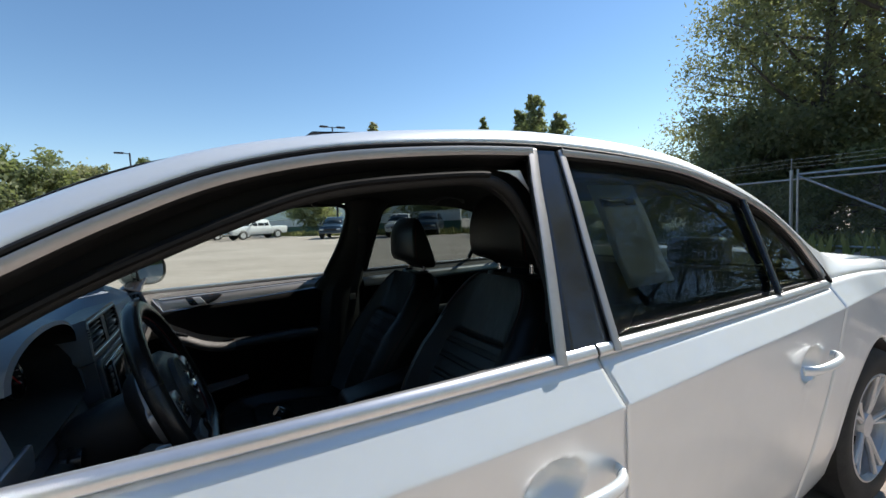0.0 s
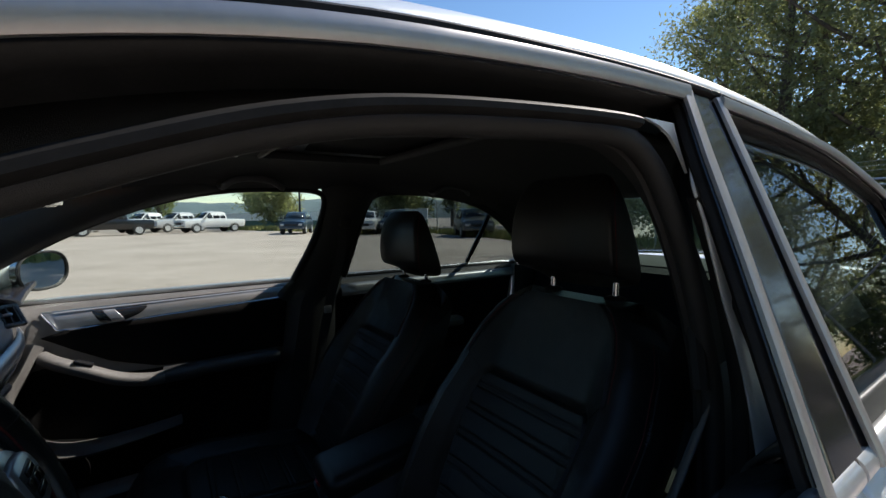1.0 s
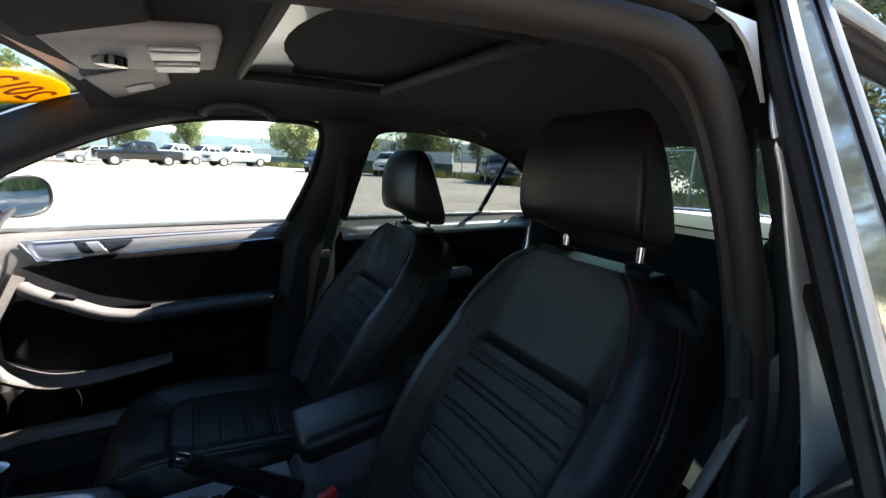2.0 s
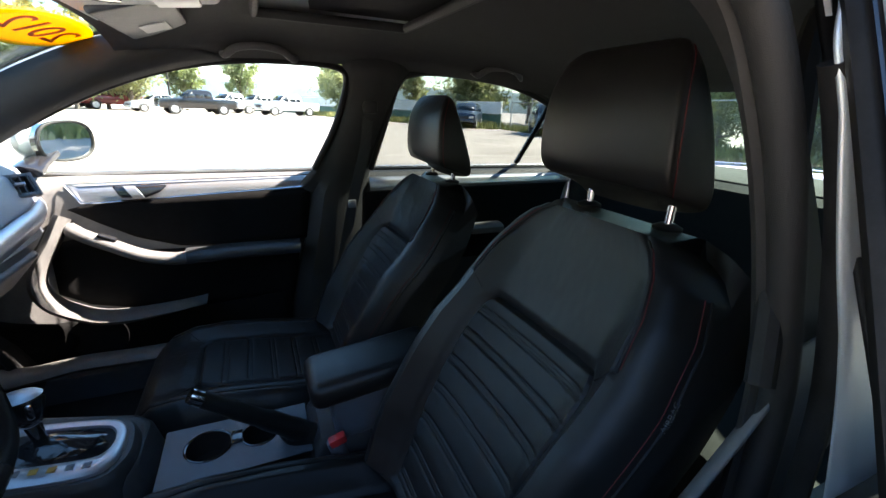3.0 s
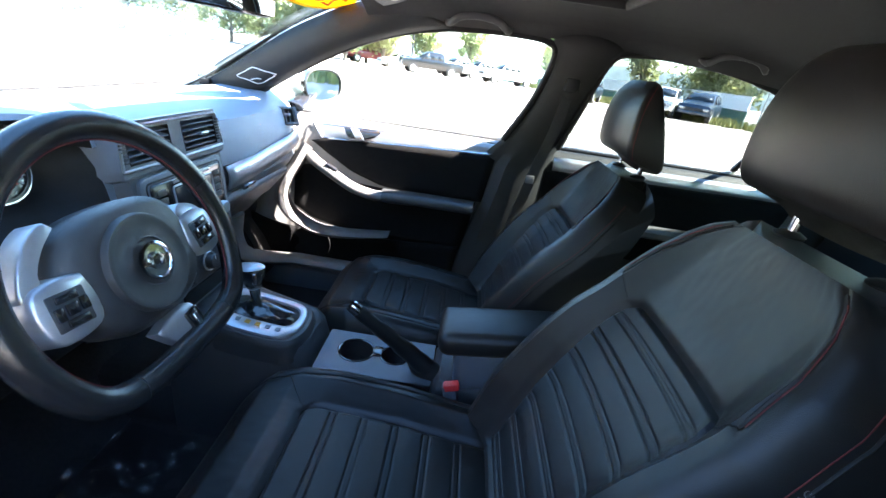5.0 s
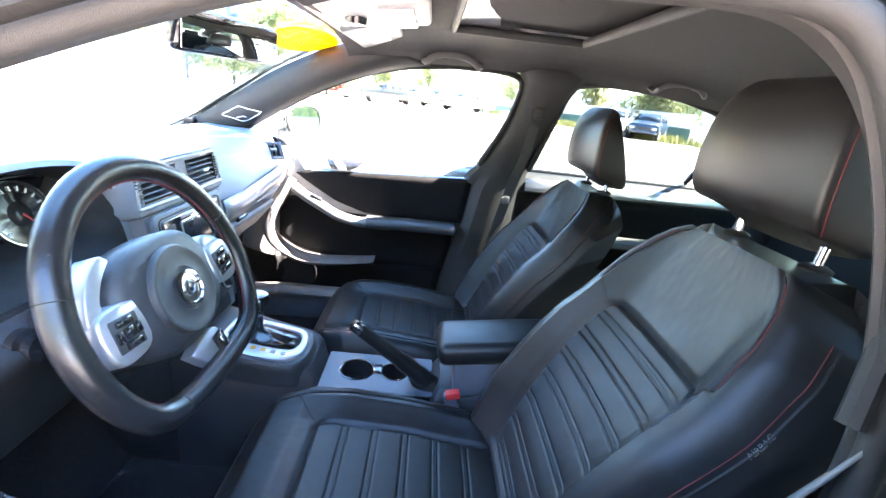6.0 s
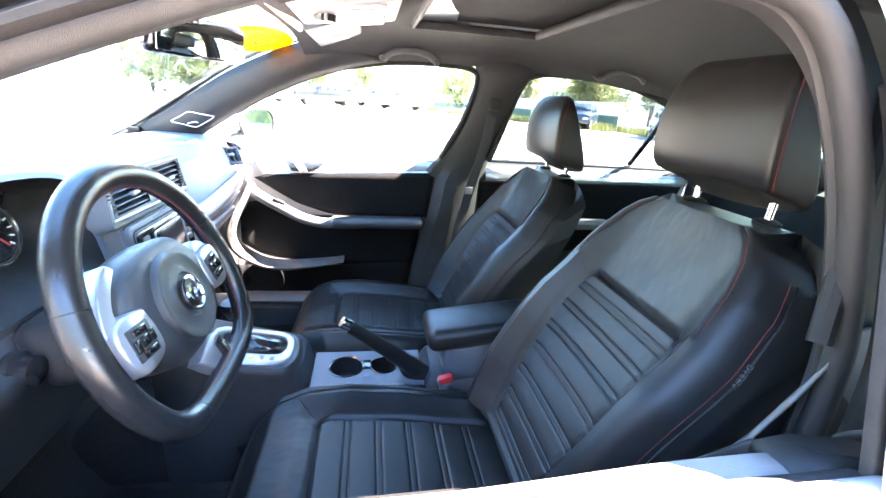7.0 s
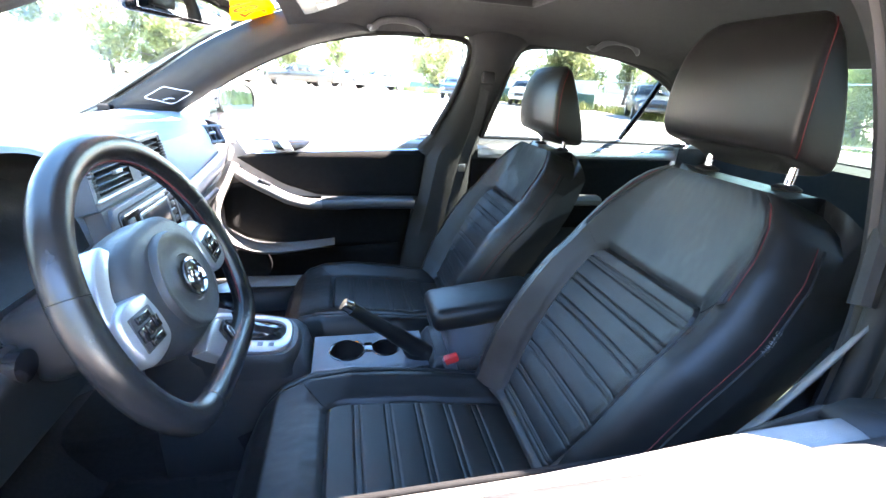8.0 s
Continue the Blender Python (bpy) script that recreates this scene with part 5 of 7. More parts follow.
part("instrument_recess", rows_mesh([[(x, y, z) for x, z in dash_profile(y)[4:9]] for y in np.linspace(-0.59, -0.21, 21)]), RUBBER, dash, "black recess round the dials")
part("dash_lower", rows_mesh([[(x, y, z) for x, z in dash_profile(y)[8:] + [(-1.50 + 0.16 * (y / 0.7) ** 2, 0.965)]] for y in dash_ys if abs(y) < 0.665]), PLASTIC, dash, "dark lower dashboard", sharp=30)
for s in (-1, 1):
    low = [(x, s * 0.651, z) for x, z in dash_profile(0.651)[8:] + [(-1.36, 0.965)]]
    part("dash_end", (low, [tuple(range(len(low)))]), PLASTIC, dash, "end face of the dashboard")
    rows = [[(x, s * y, z) for x, z in dash_profile(y)[8:10]] for y in np.linspace(0.645, 0.75, 5)]
    part("dash_lip", rows_mesh([[(x, y, z) for x, y, z in r] + [(r[0][0] - 0.25, r[0][1], r[1][2] + 0.01)] for r in rows]), PLASTIC, dash)
# instrument hood and dials
hood = []
for x, w, h in [(-1.16, 0.19, 0.02), (-1.08, 0.195, 0.052), (-1.0, 0.195, 0.072), (-0.955, 0.19, 0.076), (-0.93, 0.185, 0.070)]:
    hood.append([(x, -0.40 + w * math.cos(q), 0.985 + h * math.sin(q) ** 0.8 if math.sin(q) > 0 else 0.985) for q in np.linspace(math.pi, 0, 19)])
inn = [[(x + 0.004, -0.40 + (y + 0.40) * 0.93, 0.985 + (z - 0.985) * 0.88) for x, y, z in hood[-1]], [(-1.03, -0.40 + (y + 0.40) * 0.86, 0.98 + (z - 0.985) * 0.7) for x, y, z in hood[2]]]
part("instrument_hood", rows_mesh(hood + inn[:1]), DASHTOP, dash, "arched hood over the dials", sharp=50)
part("hood_lining", rows_mesh(inn), RUBBER, dash, "black lining inside the dial hood")
cluster = part("instrument_cluster", join(box(-1.030, -0.40, 0.950, 0.02, 0.34, 0.115, 0.02, 2, Matrix.Rotation(-0.25, 3, "Y"))), GLOSSBLACK, dash, "black instrument panel with two dials")
for y in (-0.485, -0.315):
    part("dial", moved(lathe([(0.053, 0.0), (0.052, 0.006), (0.047, 0.006), (0.046, 0.002), (0.02, 0.002), (0.018, 0.003), (0.001, 0.003)], 32, "x"), Matrix.Translation((-1.017, y, 0.952)) @ Matrix.Rotation(-0.25, 4, "Y")), DISPLAY, cluster, "dark round dial with a chrome rim")
    part("dial_rim", moved(lathe([(0.054, 0.002), (0.0535, 0.008), (0.051, 0.008), (0.0505, 0.002)], 32, "x"), Matrix.Translation((-1.017, y, 0.952)) @ Matrix.Rotation(-0.25, 4, "Y")), CHROME, cluster)
    ticks = []
    for i in range(15):
        q = radians(-40 + i * 260 / 14)
        ticks.append(moved(box(0.004, 0.041 * math.cos(q), 0.041 * math.sin(q), 0.001, 0.0075, 0.0022, 0, 1, Matrix.Rotation(q, 3, "X")), Matrix.Translation((-1.017, y, 0.952)) @ Matrix.Rotation(-0.25, 4, "Y")))
    part("dial_ticks", join(*ticks), WHITEMARK, cluster)
    part("needle", moved(box(0.006, 0.012, -0.014, 0.002, 0.034, 0.002, 0, 1, Matrix.Rotation(-0.9, 3, "X")), Matrix.Translation((-1.017, y, 0.952)) @ Matrix.Rotation(-0.25, 4, "Y")), REDPLASTIC, cluster)


# air vents with slats
def vent(cx, cy, cz, w, h, tilt, n, yaw=0.0, group_frame=SATIN, vertical=False):
    m = Matrix.Translation((cx, cy, cz)) @ Matrix.Rotation(yaw, 4, "Z") @ Matrix.Rotation(tilt, 4, "Y")
    fr = part("air_vent", moved(join(box(0, w / 2, 0, 0.018, 0.010, h + 0.012, 0.003), box(0, -w / 2, 0, 0.018, 0.010, h + 0.012, 0.003), box(0, 0, h / 2, 0.018, w, 0.010, 0.003), box(0, 0, -h / 2, 0.018, w, 0.010, 0.003)), m), group_frame, dash, "framed air vent with slats")
    part("vent_well", moved(box(-0.014, 0, 0, 0.006, w, h, 0), m), RUBBER, fr)
    for i in range(n):
        if vertical:
            part("slat", moved(box(0.001, -w / 2 + w * (i + 0.5) / n, 0, 0.016, 0.004, h, 0), m), PADPLASTIC, fr)
        else:
            part("slat", moved(box(0.001, 0, -h / 2 + h * (i + 0.5) / n, 0.016, w, 0.0035, 0, 1, Matrix.Rotation(0.3, 3, "Y")), m), PADPLASTIC, fr)
    part("vent_tab", moved(box(0.012, 0, 0, 0.012, 0.022, 0.008, 0.002), m), SATIN, fr)
vent(-0.934, 0.585, 0.952, 0.070, 0.054, -0.55, 4, yaw=-0.75, group_frame=PLASTIC, vertical=True)
vent(-0.962, -0.612, 0.940, 0.085, 0.055, -0.3, 4, yaw=0.15, group_frame=PLASTIC, vertical=True)
# centre stack: a faceted tower whose face carries the twin vents, the radio and the heater panel
FM = Matrix.Translation((-0.913, -0.030, 0.975)) @ Matrix.Rotation(-0.125, 4, "Y")


def F(geo):
    return moved(geo, FM)


face_rows = [(0.046, 0.150), (0.034, 0.155), (0.030, 0.157), (-0.032, 0.165), (-0.037, 0.166), (-0.052, 0.164), (-0.058, 0.152), (-0.14, 0.150), (-0.235, 0.146), (-0.30, 0.134), (-0.375, 0.122)]
fv, ff = [], []
for z, h in face_rows:
    lean = 0.0 if z > -0.055 else -0.004
    edge = 0.142 if z > -0.055 else h * 0.9
    fv += [(-0.16, -h - 0.075, z - 0.02), (lean - 0.006, -h - 0.005, z), (lean, -h, z), (lean, -edge, z), (lean, -0.020, z), (lean, 0.020, z), (lean, edge, z), (lean, h, z), (lean - 0.006, h + 0.005, z), (-0.16, h + 0.075, z - 0.02)]
for i in range(len(face_rows) - 1):
    for j in range(9):
        if i == 2 and j in (3, 5):
            continue
        ff.append((10 * i + j, 10 * i + j + 1, 10 * i + 11 + j, 10 * i + 10 + j))
ff += [(0, 1, 2, 3, 4, 5, 6, 7, 8, 9)]
stack = part("console_tower", F((fv, ff)), PLASTIC, dash, "charcoal centre stack with faceted sides", sharp=25)
for sd in (-1, 1):
    mid = sd * 0.081
    z0, z1 = 0.030, -0.032
    ring = [(0.001, mid - 0.061, z0), (0.001, mid + 0.061, z0), (0.001, mid + 0.061, z1), (0.001, mid - 0.061, z1)]
    deep = [(-0.05, y, z * 0.9) for _, y, z in ring]
    vt = part("air_vent", F(rows_mesh([ring, deep], True, False)), RUBBER, stack, "deep black air vent with five slats")
    part("vent_back", F(([(-0.045, p[1], p[2]) for p in ring], [(0, 1, 2, 3)])), RUBBER, vt)
    for i in range(5):
        z = z1 + (z0 - z1) * (i + 0.6) / 5.2
        part("slat", F(box(-0.010, mid, z, 0.020, 0.120, 0.0028, 0.001, 1, Matrix.Rotation(0.28, 3, "Y"))), PLASTIC, vt)
    part("vent_tab", F(box(0.002, mid + 0.012, -0.003, 0.010, 0.026, 0.008, 0.002)), SATIN, vt, "small silver tab")
    part("thumb_wheel", F(join(*[box(0.0, sd * 0.1525, -0.024 + 0.0065 * i, 0.008, 0.014, 0.0042, 0.001, 1) for i in range(8)])), PADPLASTIC, vt, "ridged black thumb wheel")
bez = [(0.0015, y, z) for y, z in [(-0.150, 0.037), (0.0, 0.0385), (0.150, 0.037), (0.157, 0.0), (0.163, -0.039), (0.0, -0.041), (-0.163, -0.039), (-0.157, 0.0)]]
path = []
for a, b in zip(bez, bez[1:] + bez[:1]):
    path += [tuple(np.array(a) + (np.array(b) - np.array(a)) * t) for t in np.linspace(0.04, 0.96, 5)]
part("vent_bezel", F(sweep(path, 0.0030, 0.0026, up=(1, 0, 0), k=6, loop=True)), SATIN, stack, "thin satin frame round both vents")


def rounded_rect(cy, cz, w, h, r, n=5, top=1.0):
    """Corners of a y, z rectangle, its upper side widened by top."""
    out = []
    for sy, sz, a0 in ((1, 1, 0), (-1, 1, 90), (-1, -1, 180), (1, -1, 270)):
        for a in np.linspace(a0, a0 + 90, n):
            k = top if sz > 0 else 1.0
            out.append((cy + (sy * (w / 2 - r)) * k + r * math.cos(radians(a)), cz + sz * (h / 2 - r) + r * math.sin(radians(a))))
    return out


def slab_of(outline, lo, hi, soft=0.0025):
    cy, cz = np.mean([p[0] for p in outline]), np.mean([p[1] for p in outline])
    at = lambda d, x: [(x, y - math.copysign(min(d, abs(y - cy)), y - cy), z - math.copysign(min(d, abs(z - cz)), z - cz)) for y, z in outline]
    return rows_mesh([at(0, lo), at(0, hi - soft), at(soft * 0.4, hi - soft * 0.3), at(soft, hi)], True, True)


surround = part("radio_surround", F(slab_of(rounded_rect(0, -0.145, 0.272, 0.172, 0.020, top=1.04), -0.006, 0.004)), PLASTIC, stack, "charcoal raised surround of the radio")
part("surround_groove", F(sweep([(0.0042, y, z) for y, z in rounded_rect(0, -0.145, 0.244, 0.148, 0.012, top=1.03)], 0.0022, 0.0012, up=(1, 0, 0), k=5, loop=True)), RUBBER, surround)
radio = part("radio", F(slab_of(rounded_rect(0, -0.143, 0.230, 0.134, 0.008, top=1.03), 0.002, 0.008)), GLOSSBLACK, stack, "black radio with a silver-edged display")
part("display", F(slab_of(rounded_rect(0.008, -0.138, 0.128, 0.086, 0.003), 0.006, 0.0105, 0.001)), DISPLAY, radio, "dark grey display")
part("display_edge", F(sweep([(0.0105, y, z) for y, z in rounded_rect(0.008, -0.138, 0.136, 0.094, 0.005)], 0.0026, 0.0018, up=(1, 0, 0), k=5, loop=True)), SATIN, radio, "silver frame round the display")
part("disc_slot", F(box(0.009, 0.008, -0.083, 0.003, 0.125, 0.006, 0.001)), SATIN, radio)
for sd in (-1, 1):
    part("radio_knob", F(moved(lathe([(0.0155, 0.006), (0.0155, 0.020), (0.013, 0.023), (0.001, 0.023)], 22, "x"), Matrix.Translation((0, sd * 0.094, -0.182)))), SATIN, radio, "silver radio knob")
    part("radio_keys", F(join(*[box(0.0085, sd * 0.094, -0.148 + 0.0175 * i, 0.005, 0.026, 0.013, 0.002) for i in range(4)])), PADPLASTIC, radio)
climate = part("climate_panel", F(slab_of(rounded_rect(0, -0.287, 0.236, 0.078, 0.014), -0.008, 0.004)), PADPLASTIC, stack, "climate panel with three knobs")
for y in (-0.078, 0.0, 0.078):
    knob = part("climate_knob", F(moved(lathe([(0.0245, 0.003), (0.0245, 0.010), (0.019, 0.012), (0.0185, 0.024), (0.016, 0.027), (0.001, 0.027)], 28, "x"), Matrix.Translation((0, y, -0.287)))), PADPLASTIC, climate, "black knob with a silver ring")
    part("knob_ring", F(moved(sweep([(0.0115, 0.0225 * math.cos(q), 0.0225 * math.sin(q)) for q in np.linspace(0, 2 * math.pi, 28, endpoint=False)], 0.0022, 0.0022, up=(1, 0, 0), k=6, loop=True), Matrix.Translation((0, y, -0.287)))), SATIN, knob)
    part("knob_mark", F(box(0.0275, y, -0.277, 0.001, 0.0025, 0.010, 0)), WHITEMARK, knob)
part("switch_row", F(join(*[box(0.0, -0.092 + 0.046 * i, -0.240, 0.012, 0.040, 0.020, 0.004, 2) for i in range(5)])), GLOSSBLACK, stack, "row of black push switches")
part("storage_slot", F(box(-0.004, 0, -0.350, 0.012, 0.19, 0.036, 0.010, 2)), RUBBER, stack)
# silver blade and glove box on the passenger's side
blade_pts = [(y, 0.0) for y in np.linspace(0.165, 0.665, 18)]
rows = []
for y, d in blade_pts:
    sd = max(0.0, (y - 0.5) / 0.2)
    xx = -0.905 - 0.03 * sd ** 2 - 0.02 * math.exp(-(y / 0.22) ** 4)
    t = (y - 0.155) / 0.51
    zt, zb2 = 0.866 + 0.040 * t, 0.806 + 0.052 * t
    rows.append([(xx - 0.004, y, zt), (xx + 0.004, y, (zt * 2 + zb2) / 3), (xx + 0.005, y, (zt + zb2 * 2) / 3), (xx + 0.0, y, zb2)])
part("silver_blade", rows_mesh(rows), SATIN, dash, "satin silver blade across the dashboard", thick=0.006)
part("glove_box", join(box(-0.975, 0.375, 0.728, 0.03, 0.42, 0.13, 0.012, 3, Matrix.Rotation(0.70, 3, "Y"))), PLASTIC, dash, "charcoal glove box lid")
part("glove_latch", box(-0.934, 0.30, 0.780, 0.016, 0.07, 0.028, 0.006, 2, Matrix.Rotation(0.55, 3, "Y")), GLOSSBLACK, dash, "black glove box latch")
part("knee_panel", box(-0.93, -0.40, 0.735, 0.05, 0.48, 0.20, 0.03, 3, Matrix.Rotation(0.35, 3, "Y")), PILLARTRIM, dash, "charcoal knee panel under the wheel")
part("silver_blade", box(-0.922, -0.61, 0.872, 0.012, 0.13, 0.045, 0.006), SATIN, dash)
part("light_switch", moved(join(lathe([(0.026, 0), (0.026, 0.012), (0.02, 0.016), (0.02, 0.030), (0.001, 0.032)], 24, "x"), box(0.018, 0, 0, 0.025, 0.008, 0.04, 0.003)), Matrix.Translation((-0.905, -0.475, 0.818))), GLOSSBLACK, dash, "round light switch")
part("sun_sensor", box(-1.255, 0.66, 1.02, 0.04, 0.03, 0.018, 0.006), RUBBER, dash)
part("defrost_slot", rows_mesh([[(-1.34, y, 1.006), (-1.31, y, 1.010)] for y in np.linspace(-0.55, 0.55, 9)]), RUBBER, dash, thick=0.004, offset=1)

# ---- steering wheel ----
WM = Matrix.Translation((-0.725, -0.405, 0.888)) @ Matrix.Rotation(radians(-21), 4, "Y") @ Matrix.Rotation(radians(0), 4, "X")
# local axes: x towards the driver, y to the passenger, z up the wheel
def W(geo):
    return moved(geo, WM)
R = 0.188
def rim_at(q, r=R):
    y, z = r * math.cos(q), r * math.sin(q)
    k = 0.105 * r / R
    if z < -k:
        z = -k - 0.046 * (1 - math.exp((z + k) / 0.046))
    return (0.0, y, z)
rim_path = [rim_at(q) for q in np.linspace(0, 2 * math.pi, 72, endpoint=False)]
wheel_rim = part("steering_wheel", W(sweep(rim_path, 0.0190, 0.0170, up=(1, 0, 0), k=14, loop=True)), RIMLEATHER, car, "black leather flat-bottomed steering wheel with red stitching")
stitch = [tuple(np.array(rim_at(q, R - 0.0187)) + np.array((0.002, 0, 0))) for q in np.linspace(0, 2 * math.pi, 72, endpoint=False)]
part("rim_stitching", W(sweep(stitch, 0.0016, 0.0016, up=(1, 0, 0), k=5, loop=True)), REDTHREAD, wheel_rim, "red stitching inside the rim")
for q in (22, 158, 238, 302):
    q = radians(q)
    p = np.array(rim_at(q))
    t = np.array(rim_at(q + 0.02)) - p
    part("rim_seam", W(sweep([p - t * 0.12, p + t * 0.12], 0.0194, 0.0174, up=(1, 0, 0), k=14)), RUBBER, wheel_rim)
def WH(geo):
    return moved(geo, WM @ Matrix.Translation((-0.030, 0, 0)))
# hub pad
pad = []
for k, (sc, dx) in enumerate([(0.55, 0.040), (0.86, 0.036), (1.0, 0.022), (1.0, -0.012), (0.8, -0.04)]):
    ring = []
    for q in np.linspace(0, 2 * math.pi, 40, endpoint=False):
        y, z = math.cos(q), math.sin(q)
        y, z = math.copysign(abs(y) ** 0.75, y) * 0.112, math.copysign(abs(z) ** 0.75, z) * (0.084 if z > 0 else 0.088)
        ring.append((dx, y * sc, z * sc + 0.004))
    pad.append(ring)
part("airbag_pad", WH(rows_mesh(pad, True, True)), PADPLASTIC, wheel_rim, "black airbag pad", sharp=60)
hub = part("hub_ring", WH(lathe([(0.069, 0.026), (0.069, 0.042), (0.066, 0.0475), (0.061, 0.0485), (0.056, 0.0465), (0.034, 0.049), (0.032, 0.046), (0.001, 0.047)], 48, "x")), PADPLASTIC, wheel_rim, "round raised hub cover")
part("emblem", WH(join(lathe([(0.0265, 0.0505), (0.0265, 0.055), (0.0235, 0.056), (0.022, 0.0525)], 32, "x"), lathe([(0.0130, 0.0522), (0.0125, 0.0548), (0.0085, 0.0552), (0.0080, 0.0525)], 28, "x"), sweep([(0.0538, -0.021, 0.0), (0.0538, -0.016, 0.0), (0.0538, -0.012, 0.0)], 0.002, 0.0016, up=(1, 0, 0), k=6), sweep([(0.0538, 0.012, 0.0), (0.0538, 0.016, 0.0), (0.0538, 0.021, 0.0)], 0.002, 0.0016, up=(1, 0, 0), k=6))), POLISH, hub, "round chrome emblem of plain rings")
part("emblem_disc", WH(lathe([(0.0225, 0.050), (0.0225, 0.0522), (0.001, 0.0526)], 28, "x")), GLOSSBLACK, hub)
def rounded(outline, n=4):
    """Closed smooth outline through the corner points."""
    m = len(outline)
    ring = curve(list(outline) + [outline[0]], n)[:-1]
    return [tuple(p) for p in ring]
def slab(outline, lo, hi, dome=0.004):
    """A slab over a y, z outline with a softened upper edge."""
    cy, cz = np.mean([p[0] for p in outline]), np.mean([p[1] for p in outline])
    sc = lambda k, h: [(h, cy + (y - cy) * k, cz + (z - cz) * k) for y, z in outline]
    return rows_mesh([sc(1.0, lo), sc(1.0, hi - dome), sc(0.97, hi - dome * 0.3), sc(0.90, hi)], True, True)
for s in (-1, 1):
    arm_out = [(-0.084, 0.086), (-0.096, 0.094), (-0.122, 0.080), (-0.145, 0.054), (-0.156, 0.026), (-0.136, 0.018), (-0.128, 0.044), (-0.108, 0.068)] if s < 0 else [(0.092, 0.040), (0.110, 0.052), (0.138, 0.044), (0.156, 0.026), (0.138, 0.016), (0.112, 0.026)]
    spoke = part("side_spoke", W(slab(rounded(arm_out, 3), -0.030, 0.002)), SATIN, wheel_rim, "satin silver side spoke", sharp=50)
    pod = [(s * y, z) for y, z in [(0.090, 0.030), (0.122, 0.036), (0.152, 0.030), (0.160, 0.0), (0.152, -0.032), (0.120, -0.038), (0.092, -0.030), (0.086, 0.0)]]
    tilt = Matrix.Rotation(s * 0.10, 3, "X")
    part("switch_pad", W(slab(rounded(pod, 3), -0.034, 0.010, 0.008)), SATIN, spoke, "silver switch pod with black keys", sharp=50)
    part("key_plate", W(box(0.0085, s * 0.123, -0.001, 0.006, 0.046, 0.044, 0.005, 2, tilt)), PADPLASTIC, spoke)
    for ky, kz, kw, kh in ((0.0, 0.0, 0.014, 0.014), (0.0, 0.0145, 0.026, 0.009), (0.0, -0.0145, 0.026, 0.009), (-0.0155, 0.0, 0.010, 0.016), (0.0155, 0.0, 0.010, 0.016)):
        part("switch_key", W(box(0.0125, s * 0.123 + ky, kz - 0.001, 0.004, kw, kh, 0.0015, 2, tilt)), GLOSSBLACK, spoke)
prong = rounded([(-0.030, -0.098), (0.010, -0.088), (0.046, -0.090), (0.058, -0.120), (0.062, -0.156), (0.034, -0.160), (0.000, -0.136)], 3)
low_spoke = part("lower_spoke", W(slab(prong, -0.026, -0.004)), SATIN, wheel_rim, "satin silver lower spoke", sharp=50)
part("spoke_badge", W(box(0.0, 0.038, -0.122, 0.008, 0.026, 0.050, 0.003, 2, Matrix.Rotation(0.15, 3, "X"))), GLOSSBLACK, low_spoke)
part("badge_bars", W(box(0.005, 0.038, -0.122, 0.002, 0.008, 0.036, 0.0005, 1, Matrix.Rotation(0.15, 3, "X"))), POLISH, low_spoke)
part("column_shroud", WH(join(box(-0.10, 0, -0.01, 0.15, 0.10, 0.11, 0.03, 3))), PADPLASTIC, wheel_rim, "plastic column shroud")
part("stalk", WH(sweep([(-0.06, 0.05, 0.02), (-0.05, 0.12, 0.03), (-0.04, 0.175, 0.038)], [0.010, 0.008, 0.011], 0.006, up=(1, 0, 0), k=8)), PLASTIC, wheel_rim, "black column stalk")

# ---- centre console ----
CY = -0.01
console_rows = []
for x, z, w in [(-0.93, 0.60, 0.115), (-0.86, 0.585, 0.118), (-0.78, 0.565, 0.115), (-0.70, 0.553, 0.105), (-0.64, 0.545, 0.096), (-0.615, 0.525, 0.092), (-0.602, 0.478, 0.092), (-0.596, 0.418, 0.092), (-0.40, 0.416, 0.090), (-0.30, 0.418, 0.090), (-0.296, 0.478, 0.089), (-0.28, 0.50, 0.088), (0.10, 0.50, 0.085)]:
    console_rows.append([(x, CY + yy, zz) for yy, zz in [(-w - 0.01, 0.24), (-w, z - 0.03), (-w + 0.012, z - 0.008), (-w + 0.03, z), (0, z + (0.002 if z > 0.45 else 0.0)), (w - 0.03, z), (w - 0.012, z - 0.008), (w, z - 0.03), (w + 0.01, 0.24)]])
console = part("centre_console", rows_mesh(console_rows, False, True), PADPLASTIC, car, "charcoal centre console", sharp=35)
GY = -0.034
gate_out = [(-0.835, 0.050), (-0.80, 0.074), (-0.68, 0.074), (-0.645, 0.052), (-0.636, 0.0), (-0.645, -0.050), (-0.68, -0.076), (-0.80, -0.078), (-0.835, -0.055)]
well_out = [(-0.825, 0.030), (-0.79, 0.055), (-0.69, 0.055), (-0.662, 0.040), (-0.655, 0.008), (-0.664, -0.020), (-0.69, -0.030), (-0.79, -0.032), (-0.825, -0.020)]
def gz(x):
    return lin(x, [-0.86, -0.78, -0.70, -0.64, -0.615], [0.587, 0.567, 0.555, 0.547, 0.53]) + 0.004
gate_loop, well_loop = curve(gate_out + gate_out[:1], 4)[:-1], curve(well_out + well_out[:1], 4)[:-1]
pod = [[(-0.735 + (x + 0.735) * k, GY + y * k, gz(x) + dz) for x, y in gate_loop] for k, dz in ((1.20, -0.060), (1.19, -0.020), (1.16, -0.006), (1.10, 0.001), (0.98, 0.001))]
part("shift_pod", rows_mesh(pod, True), PADPLASTIC, console, "raised charcoal surround of the selector")
